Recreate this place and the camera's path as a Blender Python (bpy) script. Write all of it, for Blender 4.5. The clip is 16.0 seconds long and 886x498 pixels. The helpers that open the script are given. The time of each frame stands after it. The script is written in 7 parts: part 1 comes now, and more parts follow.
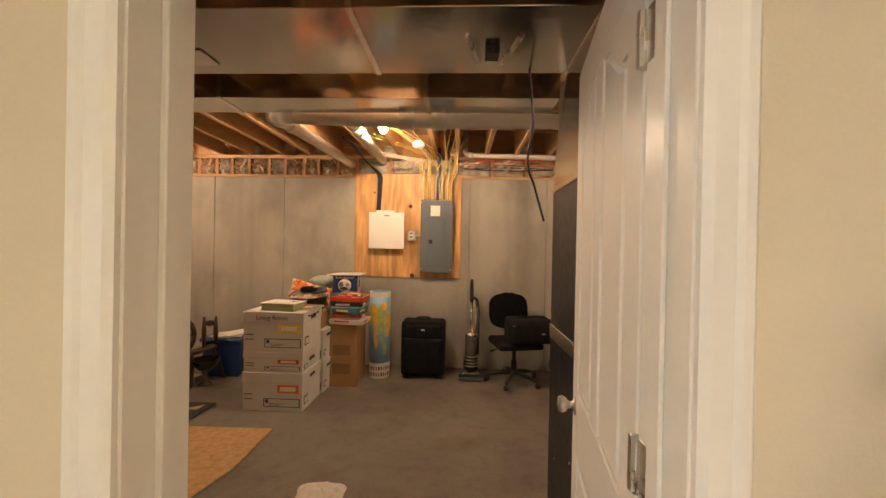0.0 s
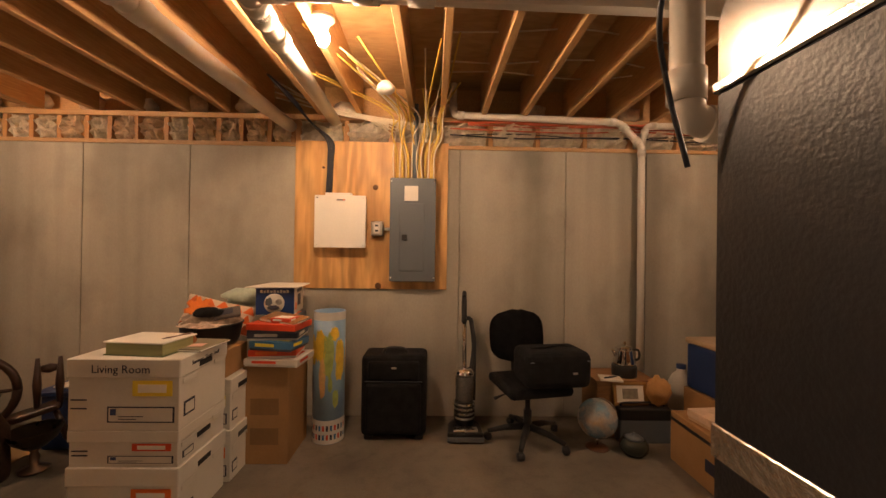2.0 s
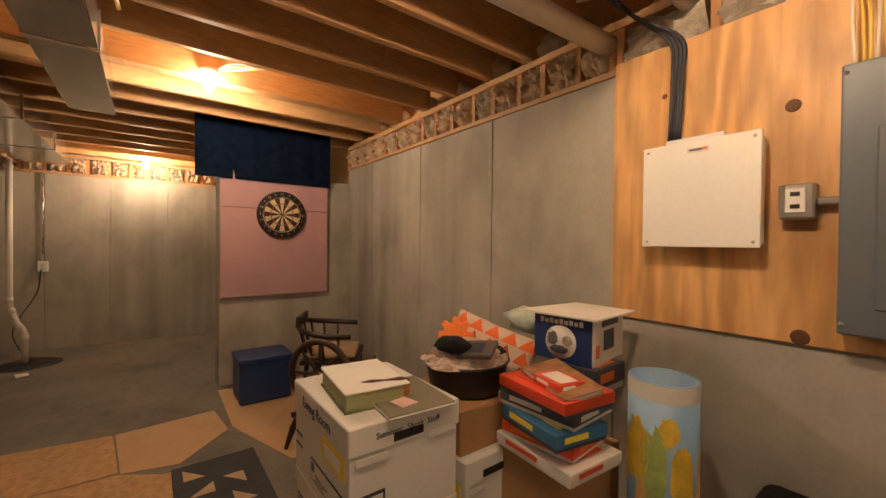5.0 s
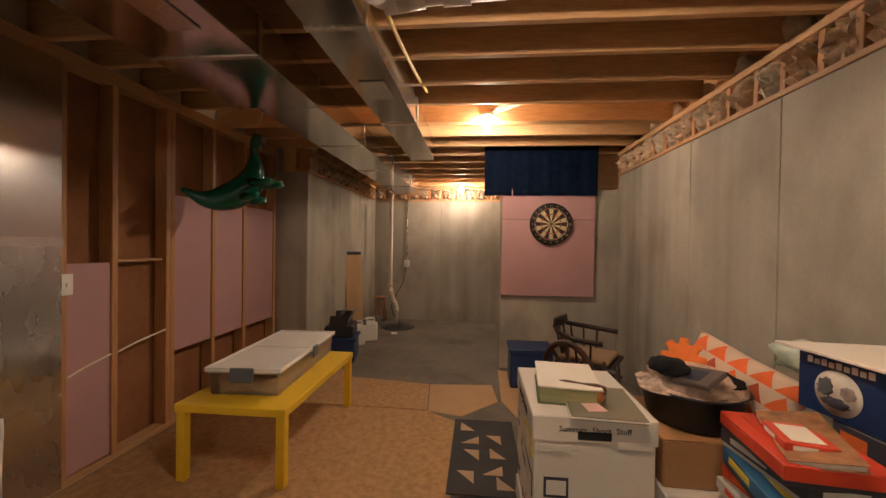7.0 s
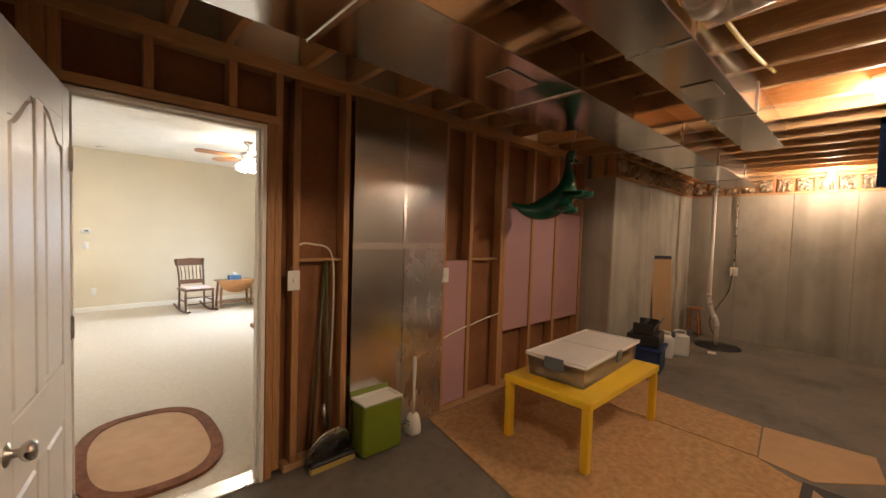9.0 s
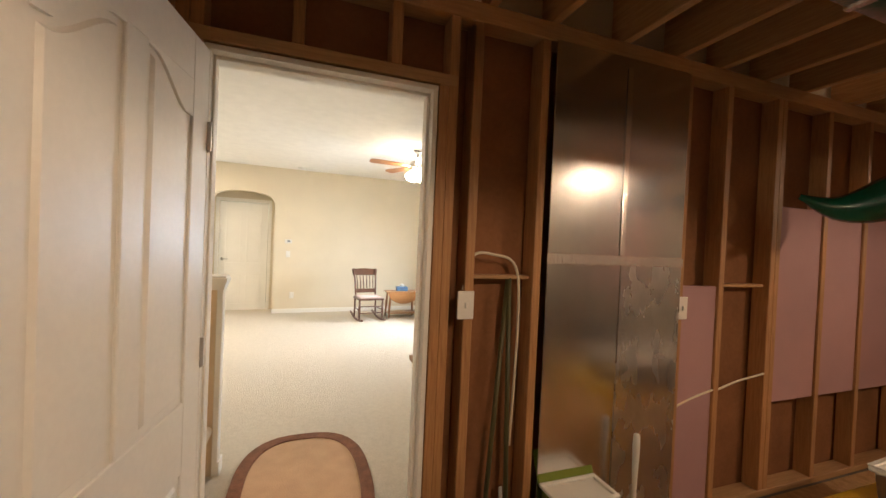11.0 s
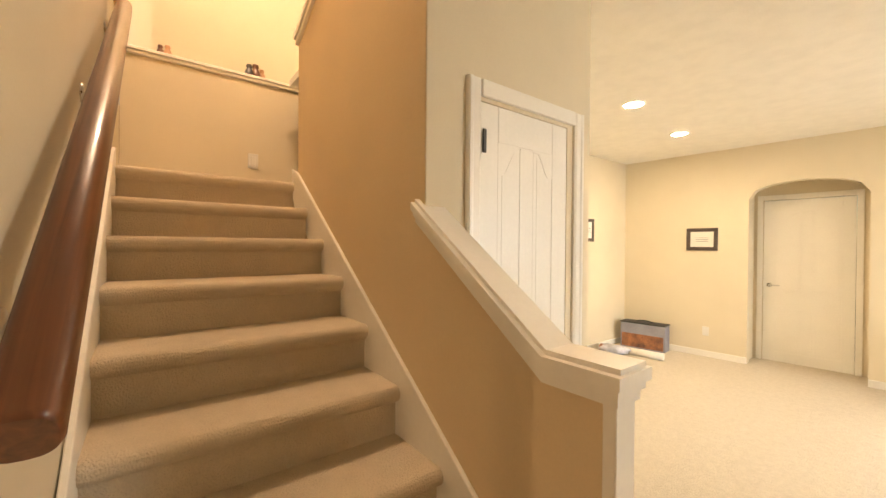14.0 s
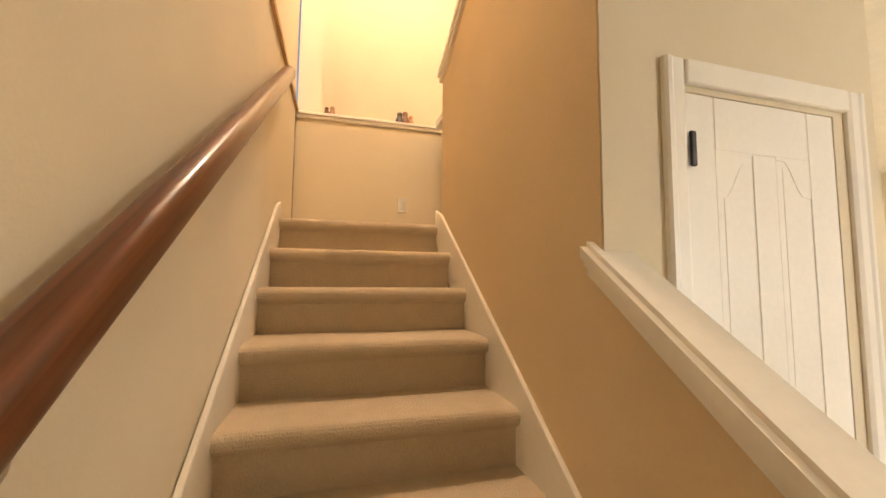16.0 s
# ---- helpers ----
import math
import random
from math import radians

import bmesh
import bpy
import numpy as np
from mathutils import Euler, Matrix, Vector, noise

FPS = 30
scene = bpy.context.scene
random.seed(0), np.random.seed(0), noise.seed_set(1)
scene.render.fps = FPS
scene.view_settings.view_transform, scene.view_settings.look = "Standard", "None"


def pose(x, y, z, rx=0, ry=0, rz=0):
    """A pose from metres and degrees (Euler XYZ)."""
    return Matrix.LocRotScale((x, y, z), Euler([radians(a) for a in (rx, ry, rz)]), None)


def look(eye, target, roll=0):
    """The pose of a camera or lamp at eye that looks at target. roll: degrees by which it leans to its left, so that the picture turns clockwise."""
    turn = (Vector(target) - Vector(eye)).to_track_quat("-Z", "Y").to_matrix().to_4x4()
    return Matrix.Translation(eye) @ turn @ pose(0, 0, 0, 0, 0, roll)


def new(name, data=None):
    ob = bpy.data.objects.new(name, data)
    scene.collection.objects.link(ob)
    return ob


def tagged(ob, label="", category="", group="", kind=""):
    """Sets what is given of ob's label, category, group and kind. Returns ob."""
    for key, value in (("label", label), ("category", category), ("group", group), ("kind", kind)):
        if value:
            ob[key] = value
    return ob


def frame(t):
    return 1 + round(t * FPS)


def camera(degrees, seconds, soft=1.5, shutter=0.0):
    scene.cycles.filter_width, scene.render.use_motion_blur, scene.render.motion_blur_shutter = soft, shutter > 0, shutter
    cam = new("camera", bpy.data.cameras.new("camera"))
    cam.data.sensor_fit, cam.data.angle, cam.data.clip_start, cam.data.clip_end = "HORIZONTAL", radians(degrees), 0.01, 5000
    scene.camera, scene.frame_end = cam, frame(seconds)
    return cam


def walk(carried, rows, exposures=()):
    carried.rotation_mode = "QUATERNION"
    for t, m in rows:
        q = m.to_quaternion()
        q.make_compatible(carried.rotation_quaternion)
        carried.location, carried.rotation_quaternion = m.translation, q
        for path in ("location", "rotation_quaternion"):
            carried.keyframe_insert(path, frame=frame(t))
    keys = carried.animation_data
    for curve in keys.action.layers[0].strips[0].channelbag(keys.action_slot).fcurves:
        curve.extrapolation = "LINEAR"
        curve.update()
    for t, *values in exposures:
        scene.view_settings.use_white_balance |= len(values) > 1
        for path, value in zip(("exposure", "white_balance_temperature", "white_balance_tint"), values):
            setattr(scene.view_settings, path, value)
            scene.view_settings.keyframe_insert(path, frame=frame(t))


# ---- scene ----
cam = camera(97.7, 16.0)
PATH = [
    (0, (0.715, 0.750, 1.350), (0.621, 2.747, 1.342), 1.1),
    (0.5, (0.690, 1.100, 1.338), (0.684, 3.100, 1.350), 0.9),
    (1, (0.675, 1.420, 1.330), (0.749, 3.419, 1.342), 1.0),
    (1.5, (0.645, 1.720, 1.315), (0.728, 3.719, 1.332), 0.7),
    (2, (0.605, 2.020, 1.310), (0.651, 4.020, 1.321), 0.8),
    (2.5, (0.610, 2.280, 1.305), (0.466, 4.274, 1.314), 0.8),
    (3, (0.585, 2.560, 1.302), (0.182, 4.519, 1.304), 1.0),
    (5.3, (0.470, 3.404, 1.338), (-1.256, 4.413, 1.311), 0.7),
    (5.5, (0.485, 3.425, 1.352), (-1.317, 4.293, 1.323), 0.8),
    (6, (0.548, 3.509, 1.348), (-1.396, 3.977, 1.315), 1.2),
    (6.5, (0.655, 3.556, 1.333), (-1.341, 3.694, 1.323), 1.1),
    (7, (0.760, 3.610, 1.363), (-1.232, 3.428, 1.337), 0.9),
    (7.5, (0.819, 3.708, 1.390), (-1.094, 3.130, 1.347), 1.3),
    (8, (0.874, 3.777, 1.417), (-0.887, 2.832, 1.362), 1.1),
    (8.5, (0.926, 3.766, 1.416), (-0.638, 2.523, 1.355), 1.3),
    (9, (0.955, 3.637, 1.444), (-0.395, 2.165, 1.361), 1.8),
    (9.2, (0.980, 3.571, 1.439), (-0.301, 2.039, 1.358), 1.8),
    (11.5, (0.603, 2.477, 1.380), (0.273, 0.505, 1.340), 1.9),
    (12, (0.552, 2.033, 1.376), (0.667, 0.037, 1.322), 0.5),
    (12.5, (0.592, 1.770, 1.393), (1.066, -0.173, 1.343), -0.2),
    (13, (0.500, 1.603, 1.395), (1.392, -0.187, 1.348), 0.5),
    (13.5, (0.610, 1.280, 1.383), (1.919, -0.232, 1.352), 0.6),
    (14, (0.733, 1.112, 1.382), (2.324, -0.099, 1.367), 0.5),
    (14.5, (0.839, 1.045, 1.402), (2.682, 0.273, 1.391), 0.7),
    (15, (0.976, 0.980, 1.437), (2.902, 0.441, 1.437), 1.0),
    (15.5, (1.029, 0.972, 1.447), (2.954, 0.433, 1.532), 0.8),
    (16, (1.065, 0.953, 1.449), (2.986, 0.420, 1.610), 0.5),
]
# the film camera's white balance and exposure drift: warm at first, cooler deep in the storage room, brighter in the finished room
EXPO = ((0.0, 0.30, 6500, 10), (0.5, -0.20, 6950, 20), (1.5, -0.18, 7350, 20), (3.0, -0.06, 6750, 15), (5.3, -0.10, 6350, 10), (7.0, -0.12, 5800, 10), (9.2, 0.03, 6000, 10),
        (11.3, 0.18, 6150, 10), (12.5, 0.60, 5800, 10), (13.2, 0.42, 6600, 12), (14.0, 0.08, 7850, 13), (16.0, 0.07, 7600, 13))
walk(cam, [(t, look(eye, target, roll)) for t, eye, target, roll in PATH], EXPO)
scene.view_settings.exposure = 0.0

# daylight outside the one window
world = bpy.data.worlds.new("sky")
scene.world = world
world.use_nodes = True
_sky = world.node_tree.nodes.new("ShaderNodeTexSky")
_sky.sky_type, _sky.sun_disc = "NISHITA", False
_sky.sun_elevation, _sky.sun_rotation = radians(40), radians(250)
world.node_tree.nodes["Background"].inputs["Strength"].default_value = 0.15
world.node_tree.links.new(_sky.outputs[0], world.node_tree.nodes["Background"].inputs[0])
_sun = new("sun", bpy.data.lights.new("sun", "SUN"))
_sun.data.energy, _sun.data.angle, _sun.data.color = 2.0, radians(0.5), (1, 0.95, 0.88)
_sun.matrix_world = look((-8, 6, 12), (-2, -3, 1))

BULB = (1.0, 0.73, 0.485)      # bare incandescent bulbs
ROOM = (1.0, 0.85, 0.66)      # warm lamps of the finished room


def area_lamp(name, m, w, h, watts, colour):
    ob = new(name, bpy.data.lights.new(name, "AREA"))
    ob.data.shape, ob.data.size, ob.data.size_y = "RECTANGLE", w, h
    ob.data.energy, ob.data.color = watts, colour
    ob.matrix_world = m
    return ob


# sky light in the window's opening
area_lamp("window_daylight", look((-2.76, -3.28, 1.38), (0.3, -2.6, 0.2)), 1.1, 0.9, 90, (0.80, 0.90, 1.0)).data.spread = radians(110)
# ---- materials ----
def material(name, base, rough=0.6, metal=0.0, var=0.12, scale=6.0, fine=60.0, bump=0.1, stretch=(1, 1, 1),
             second=None, spec=0.5, island=0.0, rough_var=0.1, coat=0.0):
    """A surface with colour that varies at two scales, with fine relief."""
    m = bpy.data.materials.new(name)
    m.use_nodes = True
    nt = m.node_tree
    b = nt.nodes["Principled BSDF"]
    n, link = nt.nodes.new, nt.links.new
    co = n("ShaderNodeTexCoord")
    mp = n("ShaderNodeMapping")
    mp.inputs["Scale"].default_value = stretch
    link(co.outputs["Object"], mp.inputs[0])
    big, small = n("ShaderNodeTexNoise"), n("ShaderNodeTexNoise")
    big.inputs["Scale"].default_value, big.inputs["Detail"].default_value = scale, 5
    small.inputs["Scale"].default_value, small.inputs["Detail"].default_value = fine, 4
    link(mp.outputs[0], big.inputs["Vector"])
    link(mp.outputs[0], small.inputs["Vector"])
    mix = n("ShaderNodeMix")
    mix.data_type = "RGBA"
    other = second or tuple(c * 0.6 for c in base)
    mix.inputs[6].default_value = (*[min(1, c * (1 + var)) for c in base], 1)
    mix.inputs[7].default_value = (*other, 1)
    ramp = n("ShaderNodeMapRange")
    ramp.inputs[1].default_value, ramp.inputs[2].default_value = 0.35, 0.75
    ramp.inputs[3].default_value, ramp.inputs[4].default_value = 0.0, min(1.0, var * 3)
    link(big.outputs[0], ramp.inputs[0])
    link(ramp.outputs[0], mix.inputs[0])
    hue = n("ShaderNodeHueSaturation")
    val = n("ShaderNodeMapRange")
    val.inputs[3].default_value, val.inputs[4].default_value = 1 - var, 1 + var
    link(small.outputs[0], val.inputs[0])
    out = val.outputs[0]
    if island:
        info = n("ShaderNodeObjectInfo")
        geo = n("ShaderNodeNewGeometry")
        add = n("ShaderNodeMath")
        link(info.outputs["Random"], add.inputs[0])
        link(geo.outputs["Random Per Island"], add.inputs[1])
        sc = n("ShaderNodeMapRange")
        sc.inputs[2].default_value = 2.0
        sc.inputs[3].default_value, sc.inputs[4].default_value = 1 - island, 1 + island
        link(add.outputs[0], sc.inputs[0])
        mul = n("ShaderNodeMath")
        mul.operation = "MULTIPLY"
        link(sc.outputs[0], mul.inputs[0])
        link(out, mul.inputs[1])
        out = mul.outputs[0]
    link(out, hue.inputs["Value"])
    link(mix.outputs[2], hue.inputs["Color"])
    link(hue.outputs[0], b.inputs["Base Color"])
    rr = n("ShaderNodeMapRange")
    rr.inputs[3].default_value, rr.inputs[4].default_value = max(0.02, rough - rough_var), min(1, rough + rough_var)
    link(big.outputs[0], rr.inputs[0])
    link(rr.outputs[0], b.inputs["Roughness"])
    b.inputs["Metallic"].default_value = metal
    b.inputs["Specular IOR Level"].default_value = spec
    b.inputs["Coat Weight"].default_value = coat
    if bump:
        bp = n("ShaderNodeBump")
        bp.inputs["Strength"].default_value, bp.inputs["Distance"].default_value = bump, 0.01
        link(small.outputs[0], bp.inputs["Height"])
        link(bp.outputs[0], b.inputs["Normal"])
    return m


def wood(name, base, dark, rough=0.55, axis="x", scale=7.0, stretch=14.0, bump=0.08, coat=0.0, island=0.12):
    """Wood with grain that runs along an axis."""
    m = bpy.data.materials.new(name)
    m.use_nodes = True
    nt = m.node_tree
    b, n, link = nt.nodes["Principled BSDF"], nt.nodes.new, nt.links.new
    co, mp = n("ShaderNodeTexCoord"), n("ShaderNodeMapping")
    mp.inputs["Scale"].default_value = tuple(1.0 if a == axis else stretch for a in "xyz")
    link(co.outputs["Object"], mp.inputs[0])
    grain, cloud = n("ShaderNodeTexNoise"), n("ShaderNodeTexNoise")
    grain.inputs["Scale"].default_value, grain.inputs["Detail"].default_value, grain.inputs["Distortion"].default_value = scale, 6, 0.6
    cloud.inputs["Scale"].default_value = 1.7
    link(mp.outputs[0], grain.inputs["Vector"])
    link(co.outputs["Object"], cloud.inputs["Vector"])
    ramp = n("ShaderNodeMapRange")
    ramp.inputs[1].default_value, ramp.inputs[2].default_value = 0.3, 0.72
    link(grain.outputs[0], ramp.inputs[0])
    mix = n("ShaderNodeMix")
    mix.data_type = "RGBA"
    mix.inputs[6].default_value, mix.inputs[7].default_value = (*base, 1), (*dark, 1)
    link(ramp.outputs[0], mix.inputs[0])
    info, geo, add = n("ShaderNodeObjectInfo"), n("ShaderNodeNewGeometry"), n("ShaderNodeMath")
    link(info.outputs["Random"], add.inputs[0])
    link(geo.outputs["Random Per Island"], add.inputs[1])
    sc = n("ShaderNodeMapRange")
    sc.inputs[2].default_value = 2.0
    sc.inputs[3].default_value, sc.inputs[4].default_value = 1 - island, 1 + island
    link(add.outputs[0], sc.inputs[0])
    hue = n("ShaderNodeHueSaturation")
    link(sc.outputs[0], hue.inputs["Value"])
    link(mix.outputs[2], hue.inputs["Color"])
    link(hue.outputs[0], b.inputs["Base Color"])
    rr = n("ShaderNodeMapRange")
    rr.inputs[3].default_value, rr.inputs[4].default_value = max(0.05, rough - 0.1), min(1, rough + 0.15)
    link(cloud.outputs[0], rr.inputs[0])
    link(rr.outputs[0], b.inputs["Roughness"])
    b.inputs["Coat Weight"].default_value = coat
    bp = n("ShaderNodeBump")
    bp.inputs["Strength"].default_value, bp.inputs["Distance"].default_value = bump, 0.005
    link(grain.outputs[0], bp.inputs["Height"])
    link(bp.outputs[0], b.inputs["Normal"])
    return m


def glowing(name, colour, strength):
    m = bpy.data.materials.new(name)
    m.use_nodes = True
    b = m.node_tree.nodes["Principled BSDF"]
    b.inputs["Base Color"].default_value = (*colour, 1)
    b.inputs["Emission Color"].default_value = (*colour, 1)
    b.inputs["Emission Strength"].default_value = strength
    return m


def glass(name, colour=(1, 1, 1), rough=0.03):
    m = bpy.data.materials.new(name)
    m.use_nodes = True
    b = m.node_tree.nodes["Principled BSDF"]
    b.inputs["Base Color"].default_value = (*colour, 1)
    b.inputs["Roughness"].default_value, b.inputs["Transmission Weight"].default_value, b.inputs["IOR"].default_value = rough, 1.0, 1.45
    return m


CONCRETE = material("concrete_wall", (0.395, 0.36, 0.30), 0.85, var=0.10, scale=1.5, fine=48, bump=0.10, stretch=(1.5, 1.5, 0.9), second=(0.25, 0.22, 0.18), spec=0.2)
def streaked(m, across, along, dark, seed):
    """Adds dark damp streaks that run down a wall."""
    nt = m.node_tree
    n, link = nt.nodes.new, nt.links.new
    b = nt.nodes["Principled BSDF"]
    was = b.inputs["Base Color"].links[0].from_socket
    co, mp, tex = n("ShaderNodeTexCoord"), n("ShaderNodeMapping"), n("ShaderNodeTexNoise")
    mp.inputs["Scale"].default_value = (across, across, along)
    mp.inputs["Location"].default_value = (seed, seed * 0.7, 0)
    tex.inputs["Scale"].default_value, tex.inputs["Detail"].default_value, tex.inputs["Roughness"].default_value = 1.0, 3, 0.6
    link(co.outputs["Object"], mp.inputs[0])
    link(mp.outputs[0], tex.inputs["Vector"])
    rg, hue = n("ShaderNodeMapRange"), n("ShaderNodeHueSaturation")
    rg.inputs[1].default_value, rg.inputs[2].default_value = 0.48, 0.70
    rg.inputs[3].default_value, rg.inputs[4].default_value = 1.0, dark
    link(tex.outputs[0], rg.inputs[0])
    link(rg.outputs[0], hue.inputs["Value"])
    link(was, hue.inputs["Color"])
    link(hue.outputs[0], b.inputs["Base Color"])


streaked(CONCRETE, 1.5, 0.08, 0.62, 3.0)
streaked(CONCRETE, 7.0, 0.5, 0.93, 8.0)
streaked(CONCRETE, 1.9, 1.3, 0.74, 21.0)
SLAB = material("concrete_slab", (0.178, 0.155, 0.124), 0.75, var=0.16, scale=1.8, fine=80, bump=0.1, second=(0.12, 0.108, 0.09), spec=0.3)
streaked(SLAB, 1.4, 1.4, 0.70, 5.0)
streaked(SLAB, 12.0, 12.0, 0.84, 9.0)
STAIN = material("damp_stain", (0.16, 0.145, 0.12), 0.9, var=0.2, scale=9, fine=60, bump=0.1, stretch=(1, 1, 0.3), spec=0.2)
LUMBER = wood("framing_lumber", (0.48, 0.25, 0.10), (0.34, 0.16, 0.06), axis="z")
JOIST = wood("joist_lumber", (0.60, 0.37, 0.17), (0.45, 0.25, 0.10), axis="y")
PLATE = wood("plate_lumber", (0.50, 0.30, 0.14), (0.38, 0.21, 0.09), axis="x")
SUBFLOOR = wood("subfloor", (0.54, 0.35, 0.17), (0.40, 0.24, 0.10), axis="x", stretch=3)
def plywood_sheet(name, pale, dark):
    """Rotary-cut plywood: wide wavy bands of grain that run up the sheet."""
    m = wood(name, pale, dark, axis="z", scale=2.0, stretch=9, rough=0.5)
    nt = m.node_tree
    n, link = nt.nodes.new, nt.links.new
    b = nt.nodes["Principled BSDF"]
    was = b.inputs["Base Color"].links[0].from_socket
    co, mp, wave = n("ShaderNodeTexCoord"), n("ShaderNodeMapping"), n("ShaderNodeTexWave")
    mp.inputs["Scale"].default_value = (1.0, 1.0, 0.22)
    mp.inputs["Rotation"].default_value = (0.0, 0.12, 0.0)
    wave.inputs["Scale"].default_value, wave.inputs["Distortion"].default_value = 2.4, 16.0
    wave.inputs["Detail"].default_value, wave.inputs["Detail Scale"].default_value = 4.0, 1.3
    link(co.outputs["Object"], mp.inputs[0])
    link(mp.outputs[0], wave.inputs["Vector"])
    rg, hue = n("ShaderNodeMapRange"), n("ShaderNodeHueSaturation")
    rg.inputs[3].default_value, rg.inputs[4].default_value = 0.76, 1.06
    link(wave.outputs["Fac"], rg.inputs[0])
    link(rg.outputs[0], hue.inputs["Value"])
    link(was, hue.inputs["Color"])
    link(hue.outputs[0], b.inputs["Base Color"])
    return m


PLY = plywood_sheet("plywood", (0.74, 0.43, 0.17), (0.52, 0.26, 0.085))
OSB = material("osb_sheet", (0.42, 0.26, 0.12), 0.8, var=0.22, scale=26, fine=90, bump=0.15, second=(0.27, 0.15, 0.065), spec=0.25)
HARDBOARD = material("hardboard", (0.46, 0.29, 0.145), 0.7, var=0.08, scale=6, fine=90, bump=0.04, spec=0.3)
BACKPAPER = material("drywall_back_paper", (0.25, 0.115, 0.055), 0.9, var=0.15, scale=4, fine=50, bump=0.08, spec=0.1)
KRAFT = material("kraft_batt", (0.76, 0.60, 0.43), 0.7, var=0.22, scale=16, fine=50, bump=0.4, second=(0.36, 0.26, 0.16), spec=0.25)
FLUFF = material("fibreglass", (0.76, 0.67, 0.54), 0.95, var=0.2, scale=24, fine=120, bump=0.6, spec=0.1)
FOAM = material("pink_foam", (0.42, 0.245, 0.25), 0.75, var=0.06, scale=4, fine=120, bump=0.05, spec=0.3)
DUCT = material("galvanised_duct", (0.57, 0.55, 0.515), 0.16, metal=1.0, var=0.10, scale=2.5, fine=18, bump=0.05, rough_var=0.1)
FOIL = material("foil_facing", (0.62, 0.61, 0.59), 0.27, metal=0.95, var=0.12, scale=9, fine=26, bump=0.12, stretch=(1, 1, 0.5), rough_var=0.12)
SHEETMETAL = material("sheet_metal", (0.62, 0.605, 0.58), 0.22, metal=1.0, var=0.08, scale=3.0, fine=22, bump=0.05, rough_var=0.08)
FOILTAPE = material("foil_tape", (0.78, 0.76, 0.72), 0.22, metal=1.0, var=0.1, scale=20, fine=60, bump=0.25)
FURNACE = material("black_hammered_steel", (0.014, 0.014, 0.016), 0.36, metal=0.0, var=0.2, scale=20, fine=85, bump=0.16, spec=0.38)
PVC = material("white_pvc", (0.62, 0.57, 0.50), 0.42, var=0.06, scale=5, fine=60, bump=0.02, spec=0.5)
GREYSTEEL = material("grey_panel_paint", (0.11, 0.125, 0.14), 0.42, var=0.06, scale=4, fine=90, bump=0.03)
WHITEPAINT = material("white_enamel", (0.80, 0.77, 0.70), 0.42, var=0.04, scale=4, fine=70, bump=0.02)
DOORPAINT = material("white_door_paint", (0.86, 0.83, 0.76), 0.38, var=0.04, scale=3, fine=60, bump=0.03)
TRIM = material("white_trim_paint", (0.84, 0.80, 0.72), 0.35, var=0.04, scale=3, fine=50, bump=0.02)
WALLPAINT = material("cream_wall_paint", (0.71, 0.62, 0.46), 0.75, var=0.04, scale=2.5, fine=160, bump=0.06, spec=0.3)
TANPAINT = material("tan_wall_paint", (0.68, 0.53, 0.34), 0.75, var=0.04, scale=2.5, fine=160, bump=0.06, spec=0.3)
CEILPAINT = material("ceiling_texture", (0.87, 0.84, 0.77), 0.9, var=0.05, scale=9, fine=130, bump=0.25, spec=0.2)
CARPET = material("cream_carpet", (0.575, 0.51, 0.415), 0.95, var=0.14, scale=26, fine=95, bump=1.0, second=(0.52, 0.45, 0.355), spec=0.1)
STAIRCARPET = material("beige_stair_carpet", (0.60, 0.50, 0.37), 0.95, var=0.10, scale=14, fine=190, bump=0.7, second=(0.51, 0.42, 0.30), spec=0.1)
HANDRAIL = wood("varnished_rail", (0.185, 0.058, 0.022), (0.080, 0.022, 0.008), rough=0.28, axis="x", scale=2.6, stretch=30, bump=0.02, coat=0.4)
STEEL = material("brushed_steel", (0.62, 0.60, 0.56), 0.28, metal=1.0, var=0.06, scale=8, fine=60, bump=0.02)
CHROME = material("chrome", (0.75, 0.74, 0.72), 0.1, metal=1.0, var=0.03, bump=0.0)
BLACK = material("black_plastic", (0.014, 0.014, 0.015), 0.45, var=0.15, bump=0.04)
BLACKCLOTH = material("black_cloth", (0.011, 0.011, 0.012), 0.9, var=0.25, scale=20, fine=220, bump=0.4, spec=0.2)
RUBBER = material("black_rubber", (0.02, 0.02, 0.021), 0.7, var=0.15, bump=0.1)
PLASTICWHITE = material("white_plastic", (0.78, 0.75, 0.69), 0.4, var=0.04, bump=0.02)
YELLOW = material("yellow_laminate", (0.80, 0.52, 0.015), 0.42, var=0.05, scale=4, bump=0.02)
GREENBIN = material("green_plastic", (0.16, 0.21, 0.012), 0.45, var=0.08, bump=0.03)
BLUEPLASTIC = material("blue_plastic", (0.012, 0.035, 0.12), 0.42, var=0.1, bump=0.03)
NAVY = material("navy_curtain", (0.008, 0.017, 0.042), 0.95, var=0.25, scale=14, fine=180, bump=0.4, spec=0.1)
CARDWHITE = material("white_cardboard", (0.62, 0.585, 0.525), 0.8, var=0.06, scale=5, fine=80, bump=0.05, spec=0.2)
CARDBROWN = material("brown_cardboard", (0.34, 0.19, 0.085), 0.85, var=0.1, scale=5, fine=70, bump=0.06, spec=0.2)
PAPER = material("paper", (0.76, 0.72, 0.64), 0.85, var=0.04, bump=0.02, spec=0.2)
INK = material("dark_ink", (0.03, 0.03, 0.05), 0.8, var=0.1, bump=0)
REDINK = material("red_print", (0.62, 0.06, 0.02), 0.55, var=0.06, bump=0)
